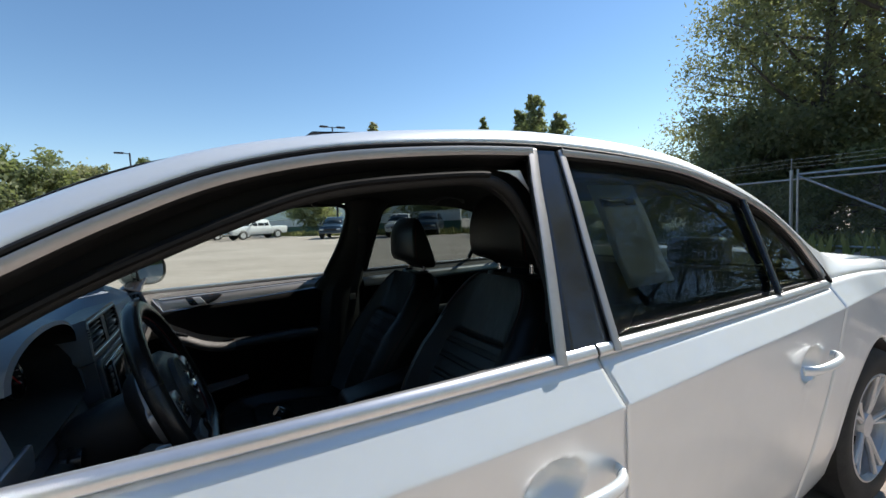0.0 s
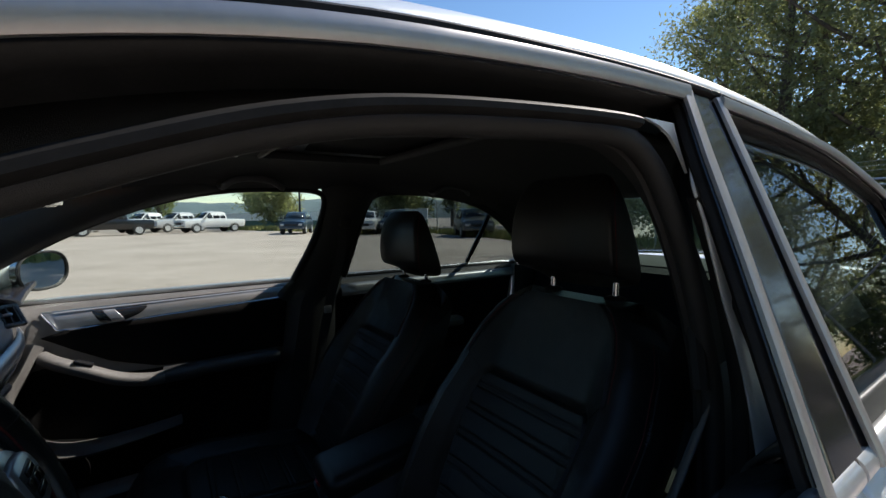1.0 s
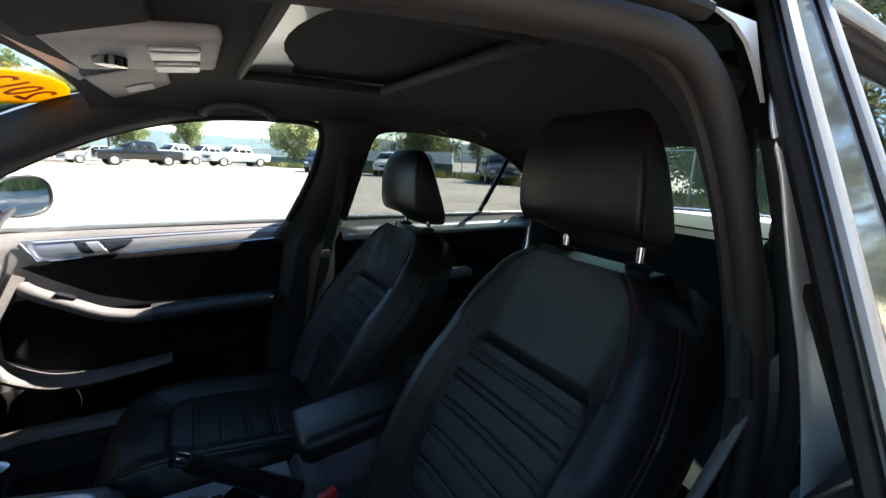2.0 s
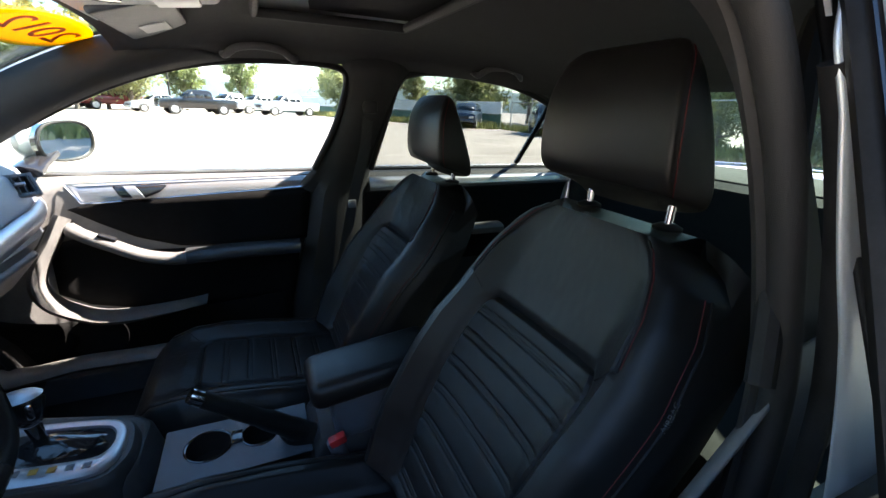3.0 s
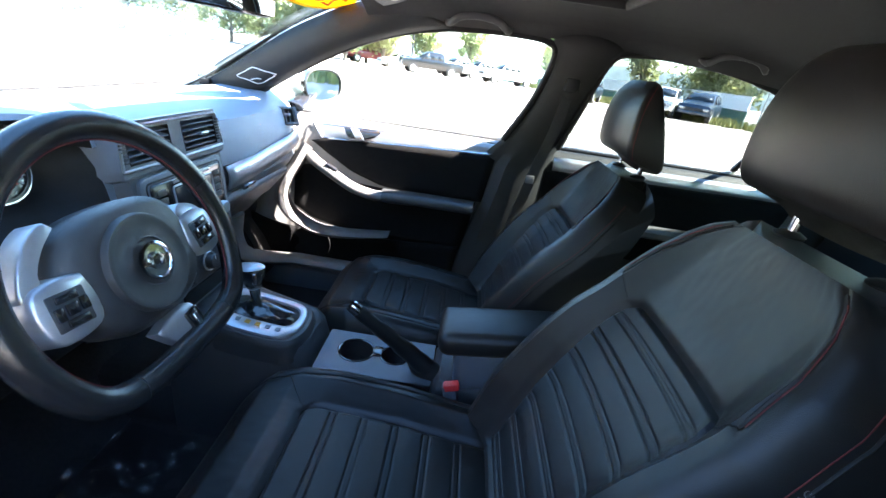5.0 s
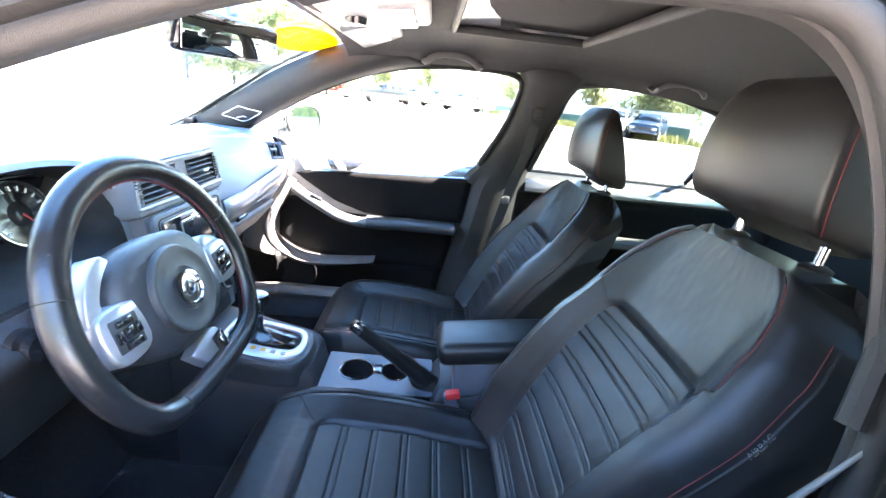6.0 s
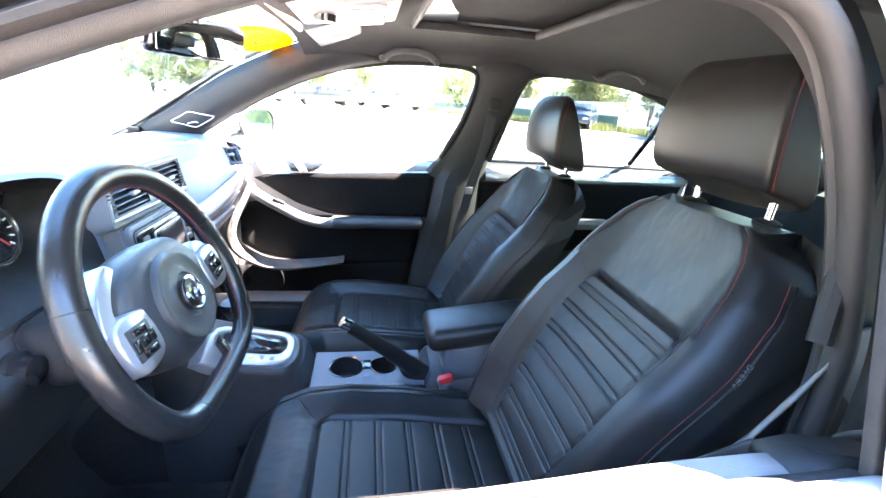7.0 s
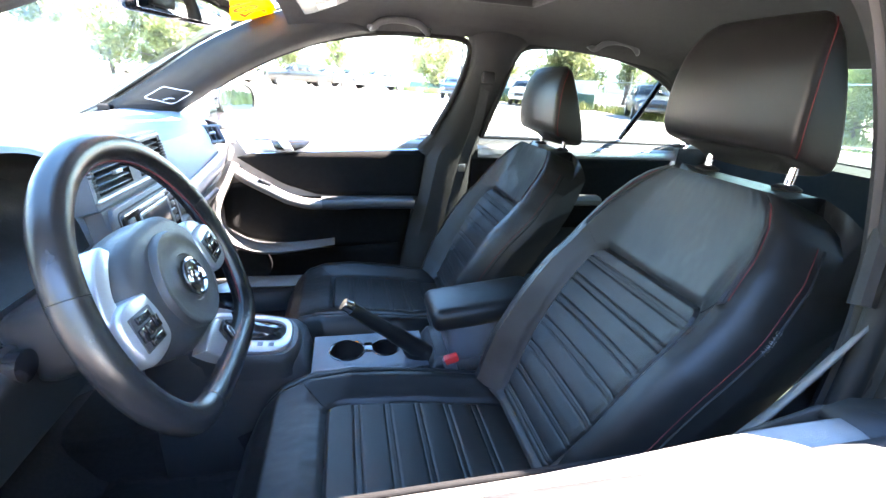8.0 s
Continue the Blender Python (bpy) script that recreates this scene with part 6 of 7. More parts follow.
ring = [[(x, GY + y, gz(x) + dz) for x, y in lp] for lp, dz in ((gate_loop, 0.001), (gate_loop, 0.007))] + [[(a[0] + (b[0] - a[0]) * k, GY + a[1] + (b[1] - a[1]) * k, gz(a[0] + (b[0] - a[0]) * k) + dz) for a, b in zip(gate_loop, well_loop)] for k, dz in ((0.12, 0.0105), (0.5, 0.0115), (0.88, 0.0095), (1.0, 0.004), (1.0, -0.004))]
part("shift_plate", rows_mesh(ring, True), SATIN, console, "satin silver shift surround", sharp=50)
part("gaiter_well", ([(x, GY + y, gz(x) + 0.001) for x, y in well_loop], [tuple(range(len(well_loop)))]), GLOSSBLACK, console, "black shift slot", thick=0.003, offset=-1)
rows = []
for t, a in [(0, 1.0), (0.25, 0.95), (0.5, 0.70), (0.75, 0.52), (1, 0.30)]:
    rows.append([(-0.742 - 0.016 * t + 0.074 * a * math.cos(q) * (1 + 0.05 * math.sin(4 * q + 5 * t)), GY + 0.013 + 0.036 * a * math.sin(q) * (1 + 0.05 * math.sin(6 * q)), gz(-0.74) + 0.003 + 0.024 * t + 0.003 * math.sin(7 * q + 9 * t) * (1 - t)) for q in np.linspace(0, 2 * math.pi, 32, endpoint=False)])
part("shift_gaiter", rows_mesh(rows, True, True), GLOSSBLACK, console, "creased black shift gaiter")
shift = part("shift_lever", sweep([(-0.755, GY + 0.012, 0.575), (-0.758, GY + 0.006, 0.61), (-0.760, GY, 0.648)], [0.012, 0.012, 0.014], [0.010, 0.011, 0.014], up=(1, 0, 0), k=12), GLOSSBLACK, console, "black selector lever with a silver-topped grip")
grip = [(0.645, -0.762, 0.017, 0.014), (0.652, -0.762, 0.022, 0.018), (0.664, -0.762, 0.028, 0.022), (0.676, -0.763, 0.032, 0.024), (0.686, -0.765, 0.034, 0.0245), (0.693, -0.766, 0.033, 0.023), (0.698, -0.767, 0.028, 0.019), (0.700, -0.767, 0.016, 0.011)]
ovals = lambda lv: rows_mesh([[(x + a * math.cos(q), GY + b * math.sin(q), z + 0.10 * a * math.cos(q)) for q in np.linspace(0, 2 * math.pi, 28, endpoint=False)] for z, x, a, b in lv], True, True)
part("shift_knob", ovals(grip), RIMLEATHER, shift)
part("knob_cap", ovals([(z, x, a + 0.0012, b + 0.0012) for z, x, a, b in grip[5:]] + [(0.7016, -0.767, 0.006, 0.004)]), SATIN, shift, "satin silver top of the grip")
part("release_button", box(-0.745, GY - 0.024, 0.676, 0.010, 0.008, 0.028, 0.003, 2), POLISH, shift)
part("lever_collar", moved(lathe([(0.017, 0.640), (0.018, 0.645), (0.016, 0.650)], 20), Matrix.Translation((-0.760, GY, 0))), POLISH, shift)
for i in range(5):
    part("shift_mark", box(-0.775 + 0.024 * i, GY - 0.054, gz(-0.775 + 0.024 * i) + 0.0115, 0.012, 0.013, 0.002, 0), AMBERMARK if i in (1, 2) else PLASTIC, console)
# cup holders: two wells in a plate
cups = [(-0.507, CY + 0.010, 0.046), (-0.405, CY + 0.010, 0.036)]
bm = bmesh.new()
def loop_edges(pts):
    vs = [bm.verts.new(p) for p in pts]
    for a, b in zip(vs, vs[1:] + vs[:1]):
        bm.edges.new((a, b))
loop_edges([(-0.595, CY - 0.085, 0.474), (-0.30, CY - 0.083, 0.474), (-0.30, CY + 0.083, 0.474), (-0.595, CY + 0.085, 0.474)])
for x, y, r in cups:
    loop_edges([(x + r * math.cos(q), y + r * math.sin(q), 0.474) for q in np.linspace(0, 2 * math.pi, 28, endpoint=False)])
bmesh.ops.triangle_fill(bm, use_beauty=True, use_dissolve=False, edges=bm.edges)
bm.verts.index_update()
plate = [tuple(v.co) for v in bm.verts], [tuple(v.index for v in f.verts) for f in bm.faces]
bm.free()
part("console_plate", plate, PLASTIC, console, "charcoal console plate")
for x, y, r in cups:
    part("cup_holder", moved(lathe([(r, 0.474), (r - 0.001, 0.470), (r - 0.004, 0.440), (r - 0.006, 0.425), (0.001, 0.424)], 28)[0:1] + (lathe([(r, 0.474), (r - 0.001, 0.470), (r - 0.004, 0.440), (r - 0.006, 0.425), (0.001, 0.424)], 28)[1][:-2] + [tuple(range(4 * 28, 5 * 28))],), Matrix.Translation((x, y, 0))), RUBBER, console, "round black cup holder well")
    part("cup_rim", sweep([(x + r * math.cos(q), y + r * math.sin(q), 0.4745) for q in np.linspace(0, 2 * math.pi, 28, endpoint=False)], 0.003, 0.002, k=6, loop=True), GLOSSBLACK, console)
part("cup_bridge", box(-0.451, CY + 0.016, 0.475, 0.022, 0.040, 0.006, 0.002), GLOSSBLACK, console)
# handbrake
brake = part("handbrake", sweep(curve([(-0.315, -0.045, 0.487), (-0.37, -0.05, 0.535), (-0.44, -0.058, 0.592), (-0.497, -0.064, 0.640)], 5), [0.025] * 3 + [0.021] * 4 + [0.0175] * 4 + [0.0160] * 5, [0.026] * 3 + [0.023] * 4 + [0.0195] * 4 + [0.0170] * 5, k=12), LEATHER, console, "black leather handbrake lever, pulled up")
part("handbrake_cap", sweep([(-0.495, -0.064, 0.638), (-0.503, -0.065, 0.645), (-0.513, -0.066, 0.653)], [0.0165, 0.0165, 0.014], [0.0170, 0.0170, 0.0145], k=12), POLISH, brake, "chrome tip")
rows = []
for t, a in [(0, 1.0), (0.35, 0.85), (0.7, 0.6), (1, 0.45)]:
    rows.append([(-0.300 - 0.05 * t + 0.055 * a * math.cos(q), -0.043 + 0.030 * a * math.sin(q), 0.472 + 0.05 * t) for q in np.linspace(0, 2 * math.pi, 20, endpoint=False)])
part("handbrake_gaiter", rows_mesh(rows, True, True), LEATHER, brake, "black leather gaiter")
# armrest box
arm_m = Matrix.Translation((-0.150, -0.030, 0.618)) @ Matrix.Rotation(radians(-7), 4, "Y")
part("armrest_lid", moved(box(0, 0, 0, 0.30, 0.155, 0.062, 0.026, 4), arm_m), LEATHER, console, "padded black armrest lid")
part("armrest_body", moved(box(0.012, 0, -0.075, 0.25, 0.13, 0.12, 0.02, 3), arm_m), PLASTIC, console, "black armrest box")
# belt buckles
for y in (-0.125, 0.105):
    part("belt_buckle", box(-0.252, y, 0.492, 0.032, 0.022, 0.055, 0.006, 2, Matrix.Rotation(-0.3, 3, "Y")), PLASTIC, car, "black belt buckle with a red button")
    part("buckle_button", box(-0.252, y - 0.002, 0.515, 0.036, 0.020, 0.020, 0.004, 2, Matrix.Rotation(-0.3, 3, "Y")), REDPLASTIC, car, "red release button")

# ---- roof console, visors, mirror ----
roofcon = part("roof_console", join(box(-0.50, 0, 1.358, 0.22, 0.25, 0.030, 0.012, 3, Matrix.Rotation(-0.12, 3, "Y"))), VISORCLOTH, car, "pale roof console with reading lamps")
part("reading_lamp", box(-0.455, 0.06, 1.346, 0.07, 0.075, 0.012, 0.004, 2, Matrix.Rotation(-0.12, 3, "Y")), SATIN, roofcon)
part("reading_lamp", box(-0.455, -0.06, 1.346, 0.07, 0.075, 0.012, 0.004, 2, Matrix.Rotation(-0.12, 3, "Y")), SATIN, roofcon)
part("sunroof_knob", moved(lathe([(0.024, 0), (0.022, -0.014), (0.001, -0.016)], 20), Matrix.Translation((-0.545, 0.0, 1.338))), GLOSSBLACK, roofcon)
for s in (-1, 1):
    v = part("sun_visor", box(-0.545, s * 0.335, 1.350, 0.140, 0.36, 0.016, 0.007, 3, Matrix.Rotation(-0.30, 3, "Y")), PLASTIC if s > 0 else HEADLINER, car, "folded-up sun visor")
    part("visor_label", box(-0.540, s * 0.40, 1.3410, 0.055, 0.095, 0.002, 0, 1, Matrix.Rotation(-0.30, 3, "Y")), WHITEMARK, v, "white printed label")
mir_m = Matrix.Translation((-0.745, -0.120, 1.262)) @ Matrix.Rotation(radians(-14), 4, "Z") @ Matrix.Rotation(radians(5), 4, "Y")
mir = part("rear_view_mirror", moved(box(-0.012, 0, 0, 0.034, 0.270, 0.072, 0.014, 3), mir_m), GLOSSBLACK, car, "black rear-view mirror")
part("mirror_glass", moved(box(0.0045, 0, 0, 0.003, 0.254, 0.060, 0.001), mir_m), MIRROR, mir, "reflecting mirror glass")
part("mirror_arm", sweep([(-0.765, -0.06, 1.285), (-0.785, -0.03, 1.315), (-0.795, 0.0, 1.345)], 0.014, 0.014, up=(0, 1, 0), k=10), GLOSSBLACK, mir)


# ---- sticker inside the windscreen, film on the floor ----
WS = sorted(ws_edge, key=lambda p: p[0])
def on_screen(y, xe, drop):
    """Inner face of the windscreen at y, on the line that meets its edge at xe."""
    ye, ze = lin(xe, [p[0] for p in WS], [p[1] for p in WS]), lin(xe, [p[0] for p in WS], [p[2] for p in WS])
    s = y / ye
    return (xe - 0.07 * (1 - s * s) + drop * 0.4, y, ze + 0.026 * (1 - s * s) - drop)
SY, SX = 0.453, -0.750
v = [on_screen(SY, SX, 0.007)]
for r in (0.4, 0.75, 1.0):
    v += [on_screen(SY + 0.146 * r * math.cos(q), SX + 0.076 * r * math.sin(q), 0.007) for q in np.linspace(0, 2 * math.pi, 40, endpoint=False)]
fc = [(0, 1 + j, 1 + (j + 1) % 40) for j in range(40)] + [(1 + 40 * k + j, 1 + 40 * k + 40 + j, 1 + 40 * k + 40 + (j + 1) % 40, 1 + 40 * k + (j + 1) % 40) for k in range(2) for j in range(40)]
sticker = part("windscreen_sticker", (v, fc), YELLOW, None, "", thick=0.001)
tagged(sticker, "yellow oval year sticker with red numerals on the windscreen", "sticker")
fc = bpy.data.curves.new("year", "FONT")
fc.body, fc.size, fc.align_x, fc.align_y, fc.extrude = "2012", 0.100, "CENTER", "CENTER", 0.0006
txt = bpy.data.objects.new("year", fc)
scene.collection.objects.link(txt)
bpy.context.view_layer.update()
tm = bpy.data.meshes.new_from_object(txt.evaluated_get(bpy.context.evaluated_depsgraph_get()))
bpy.data.objects.remove(txt)
# meant to be read from outside, so it runs the other way seen from the seats
for p in tm.vertices:
    p.co = on_screen(SY - p.co.x, SX + p.co.y * 0.95, 0.0095 - p.co.z)
put("year_numeral", tm, REDINK, sticker, "red numerals 2012")
PAPER = material("white_paper", (0.50, 0.51, 0.50), 0.8, 0.0, (0.58, 0.59, 0.58), 6, 0.5)
rows = [[(x + 0.02 * (1.16 - z), -(house_y(x, z) - 0.024 - 0.003 * math.sin(30 * z)), z) for x in np.linspace(0.180, 0.355, 7)] for z in np.linspace(1.04, 1.285, 9)]
sheet = part("paper_sheet", rows_mesh(rows), PAPER, None, "", thick=0.0006)
tagged(sheet, "white sheet of paper taped inside the tinted rear door glass", "paper")
bars = [[(x + 0.02 * (1.16 - z), -(house_y(x, z) - 0.0225 - 0.003 * math.sin(30 * z)), z) for x in (0.20, 0.24, 0.28, 0.33)] for z in (1.23, 1.25)]
part("printed_bar", rows_mesh(bars), DISPLAY, sheet, thick=0.0004)
fv, ff = [], []
for i in range(57):
    for j in range(49):
        x, y = -1.08 + 0.44 * i / 56, -0.60 + 0.44 * j / 48
        fv.append((x, y, 0.256 + 0.022 * noise.noise((x * 14, y * 14, 0.3)) + 0.022 * abs(noise.noise((x * 26, y * 12, 2.0))) + 0.006 * abs(noise.noise((x * 60, y * 48, 5.0))) - 0.034 * abs(noise.noise((x * 7 + y * 24, y * 9 - x * 26, 8.0)))))
for i in range(56):
    for j in range(48):
        a = i * 49 + j
        ff.append((a, a + 1, a + 50, a + 49))
film_ob = part("floor_film", (fv, ff), FILM, None, "", sharp=20)
tagged(film_ob, "crumpled clear plastic film on the driver's floor", "plastic film")


# ---- the lot and what stands round it ----
GRAVEL = material("gravel_lot", (0.265, 0.222, 0.188), 0.95, 0.0, (0.375, 0.320, 0.278), 0.35, 0.5, 0.6, 30, detail=8)
GRASS = material("dry_grass", (0.15, 0.18, 0.05), 0.95, 0.0, (0.30, 0.27, 0.10), 1.5, 0.5, per_object=0.1)
BARK = material("grey_bark", (0.07, 0.058, 0.048), 0.95, 0.0, (0.14, 0.12, 0.10), 8, 0.5, 0.6, 40, stretch=(1, 1, 0.2))
def leaf_material(name, a, b):
    m = material(name, a, 0.6, 0.0, b, 2.2, 0.5)
    bs = m.node_tree.nodes["Principled BSDF"]
    bs.inputs["Transmission Weight"].default_value = 0.0
    bs.inputs["Subsurface Weight"].default_value = 0.0
    n, l = m.node_tree.nodes, m.node_tree.links
    tl, mx = n.new("ShaderNodeBsdfTranslucent"), n.new("ShaderNodeMixShader")
    tl.inputs[0].default_value = (b[0] * 1.6, b[1] * 1.7, b[2] * 1.2, 1)
    mx.inputs[0].default_value = 0.45
    l.new(bs.outputs[0], mx.inputs[1]), l.new(tl.outputs[0], mx.inputs[2]), l.new(mx.outputs[0], n["Material Output"].inputs[0])
    return m
LEAF_DARK = leaf_material("dark_leaves", (0.085, 0.105, 0.060), (0.185, 0.195, 0.105))
LEAF_MID = leaf_material("green_leaves", (0.095, 0.12, 0.06), (0.17, 0.195, 0.095))
LEAF_YEL = leaf_material("yellow_green_leaves", (0.15, 0.165, 0.09), (0.25, 0.25, 0.14))
GALV = material("galvanised_steel", (0.45, 0.46, 0.47), 0.45, 0.8, (0.36, 0.37, 0.38), 20, 0.5)
WHITEWALL = material("white_painted_board", (0.78, 0.79, 0.78), 0.6, 0.0, (0.68, 0.69, 0.67), 2, 0.5)
GREENWALL = material("green_painted_board", (0.05, 0.11, 0.085), 0.7, 0.0, (0.08, 0.15, 0.11), 2, 0.5)
CONCRETE = material("pale_concrete", (0.42, 0.43, 0.40), 0.85, 0.0, (0.52, 0.53, 0.50), 2, 0.5, 0.3, 60)
DARKSTEEL = material("dark_lamp_steel", (0.02, 0.02, 0.022), 0.5, 0.3, (0.035, 0.035, 0.037), 20, 0.5)
HILL = material("haze_tinted_hill", (0.06, 0.09, 0.10), 1.0, 0.0, (0.10, 0.14, 0.15), 0.03, 0.5)
DARKGLASS = material("dark_vehicle_glass", (0.015, 0.018, 0.02), 0.08, 0.0, (0.02, 0.024, 0.027), 4, 0.5)
def paint(name, c, metal=0.3):
    return material(name, c, 0.3, metal, tuple(v * 0.9 for v in c), 3, 0.5, coat=0.6)
P_WHITE, P_SILVER, P_BLACK, P_DARKBLUE, P_GREY, P_RED = paint("white_paint", (0.75, 0.75, 0.74), 0.0), paint("pale_silver_paint", (0.55, 0.56, 0.57)), paint("black_paint", (0.015, 0.015, 0.017)), paint("dark_blue_paint", (0.03, 0.05, 0.08)), paint("dark_grey_paint", (0.10, 0.11, 0.12)), paint("dark_red_paint", (0.16, 0.02, 0.02))

# ground: one sheet to the horizon, finer near the car
gv, gf = [], []
radii = [0.0, 1.5, 3, 5, 8, 12, 18, 26, 40, 60, 90, 150, 300, 700, 1500]
for i, r in enumerate(radii[1:]):
    for j in range(64):
        q = 2 * math.pi * j / 64
        x, y = r * math.cos(q), r * math.sin(q)
        gv.append((x, y, 0.03 * noise.noise((x * 0.12, y * 0.12, 0)) * min(1, r / 8)))
gv.append((0, 0, 0))
c0 = len(gv) - 1
for j in range(64):
    gf.append((c0, j, (j + 1) % 64))
for i in range(len(radii) - 2):
    for j in range(64):
        a, b = i * 64 + j, i * 64 + (j + 1) % 64
        gf.append((a, a + 64, b + 64, b))
ground = part("ground", (gv, gf), GRAVEL)
tagged(ground, "pale brown gravel parking lot", "ground", kind="structure")


def grass_strip(name, line, width, n, h, seed, mat=GRASS):
    rng = np.random.RandomState(seed)
    v, f = [], []
    seg = [np.array(p, float) for p in line]
    lens = [np.linalg.norm(b - a) for a, b in zip(seg, seg[1:])]
    cum = np.concatenate(([0], np.cumsum(lens)))
    for _ in range(n):
        d = rng.rand() * cum[-1]
        k = min(int(np.searchsorted(cum, d, side="right")) - 1, len(lens) - 1)
        t = (d - cum[k]) / lens[k]
        a, b = seg[k], seg[k + 1]
        nrm = np.array((-(b - a)[1], (b - a)[0])) / lens[k]
        p = a + (b - a) * t + nrm * (rng.rand() - 0.5) * width
        hh, q = h * (0.4 + rng.rand()), rng.rand() * 6.28
        w = 0.04 + 0.05 * rng.rand()
        lean = (rng.rand(2) - 0.5) * hh * 0.8
        o = len(v)
        v += [(p[0] - w * math.cos(q), p[1] - w * math.sin(q), -0.02), (p[0] + w * math.cos(q), p[1] + w * math.sin(q), -0.02), (p[0] + lean[0], p[1] + lean[1], hh)]
        f.append((o, o + 1, o + 2))
    ob = put(name, mesh_of(name, v, f, False), mat)
    return tagged(ob, "dry yellow-green grass along the edge of the lot", "grass", kind="stuff")


FENCE = [(9.5, -14.0), (11.4, -4.0), (12.7, 4.0), (14.3, 13.0), (16.6, 26.0)]
grass_strip("grass", [(p[0] + 1.2, p[1]) for p in FENCE], 4.0, 9000, 0.35, 3)
grass_strip("grass", [(5.5, 52), (10, 40), (15.5, 25.5)], 2.2, 3500, 0.45, 4)


def tree(name, x, y, h, spread, seed, mat, label, leaves=2600, leaf=0.22, base=0.25, lean=0.0, column=False, limb_n=16):
    rng = np.random.RandomState(seed)
    t = thing(name, (x, y, 0), label, "tree")
    r0 = 0.018 * h + 0.05
    trunk_path = [(lean * h * s + 0.15 * math.sin(3 * s + seed), 0.12 * math.sin(2.3 * s + seed * 2), h * 0.97 * s) for s in np.linspace(0, 1, 9)]
    tr = sweep(trunk_path, [r0 * (1 - 0.93 * s) for s in np.linspace(0, 1, 9)], k=8, up=(0, 1, 0))
    limbs, clumps = [tr], []
    for i in range(limb_n):
        s = base + (0.97 - base) * (i + rng.rand() * 0.7) / limb_n
        p0 = np.array(trunk_path[0]) + (np.array(trunk_path[-1]) - np.array(trunk_path[0])) * s
        q = i * 2.4 + rng.rand() * 0.8
        f = (s - base) / (1 - base)
        reach = spread * ((1 - f) ** 0.8 * 0.95 + 0.12 if column else (0.45 + 0.75 * math.sin(math.pi * min(1, 0.18 + 0.8 * f))) * 0.75) * ((0.7 + 0.5 * rng.rand()) if column else (0.45 + 0.95 * rng.rand()))
        up = reach * ((0.9 + 0.7 * rng.rand()) if column else (0.15 + 0.55 * rng.rand()))
        p1 = p0 + np.array((math.cos(q) * reach * 0.5, math.sin(q) * reach * 0.5, up * 0.4))
        p2 = p0 + np.array((math.cos(q) * reach, math.sin(q) * reach, up))
        rr = max(0.012, r0 * (1 - s) * 0.5)
        limbs.append(sweep([p0, p1, p2], [rr, rr * 0.6, rr * 0.2], k=5, up=(0.1, 0.2, 1)))
        for w in (0.3, 0.45, 0.6, 0.75, 0.88, 1.0, 1.08):
            c = p0 + (p1 - p0) * min(1, 2 * w) + (p2 - p1) * max(0, 2 * w - 1)
            clumps.append((c + rng.randn(3) * reach * 0.10, reach * (0.10 + 0.09 * rng.rand()) + 0.10))
    clumps.append((np.array(trunk_path[-1]), spread * 0.12))
    part("trunk", join(*limbs), BARK, t, "grey trunk and limbs")
    n = leaves
    idx = rng.randint(0, len(clumps), n)
    C = np.array([clumps[i][0] for i in idx])
    Rr = np.array([clumps[i][1] for i in idx])[:, None]
    P = C + rng.randn(n, 3) * Rr * np.array((0.75, 0.75, 0.6))
    P[:, 2] = np.maximum(P[:, 2], 0.15 * h * base)
    A, B = rng.randn(n, 3), rng.randn(n, 3)
    A /= np.linalg.norm(A, axis=1)[:, None]
    B -= A * np.sum(A * B, axis=1)[:, None]
    B /= np.linalg.norm(B, axis=1)[:, None]
    L = leaf * (0.5 + rng.rand(n, 1))
    V = np.stack([P - A * L, P + B * L * 0.45, P + A * L, P - B * L * 0.45], axis=1).reshape(-1, 3)
    me = bpy.data.meshes.new("crown")
    me.from_pydata(V.tolist(), [], [(4 * i, 4 * i + 1, 4 * i + 2, 4 * i + 3) for i in range(n)])
    put("crown", me, mat, t, "leafy crown")
    for c in t.children:
        c.matrix_parent_inverse = Matrix.Identity(4)
    return t


def lerp_line(line, f):
    ln = [math.hypot(b[0] - a[0], b[1] - a[1]) for a, b in zip(line, line[1:])]
    d = f * sum(ln)
    for (a, b), l in zip(zip(line, line[1:]), ln):
        if d <= l:
            return a[0] + (b[0] - a[0]) * d / l, a[1] + (b[1] - a[1]) * d / l
        d -= l
    return line[-1]


# tall trees behind the fence
big = [(18.5, 5.4, 13.5, 3.6, 11, 0.16), (20.5, 8.2, 11.0, 3.0, 12, 0.2), (18.0, 2.2, 14.5, 4.8, 13, 0.14), (16.5, -2.5, 13.0, 4.5, 14, 0.14), (21.0, -6.5, 15.0, 5.0, 15, 0.12), (22.5, 5.5, 15.5, 5.0, 17, 0.2), (14.0, -9.5, 12.0, 4.5, 16, 0.08), (11.0, -15.5, 12.5, 4.6, 18, 0.08)]
for x, y, h, sp, sd, bs in big:
    tree("broadleaf_tree", x, y, h, sp, sd, LEAF_DARK, "tall dark-leaved tree behind the wire fence", 26000, 0.075, bs * 0.6, 0.0, False, 40)
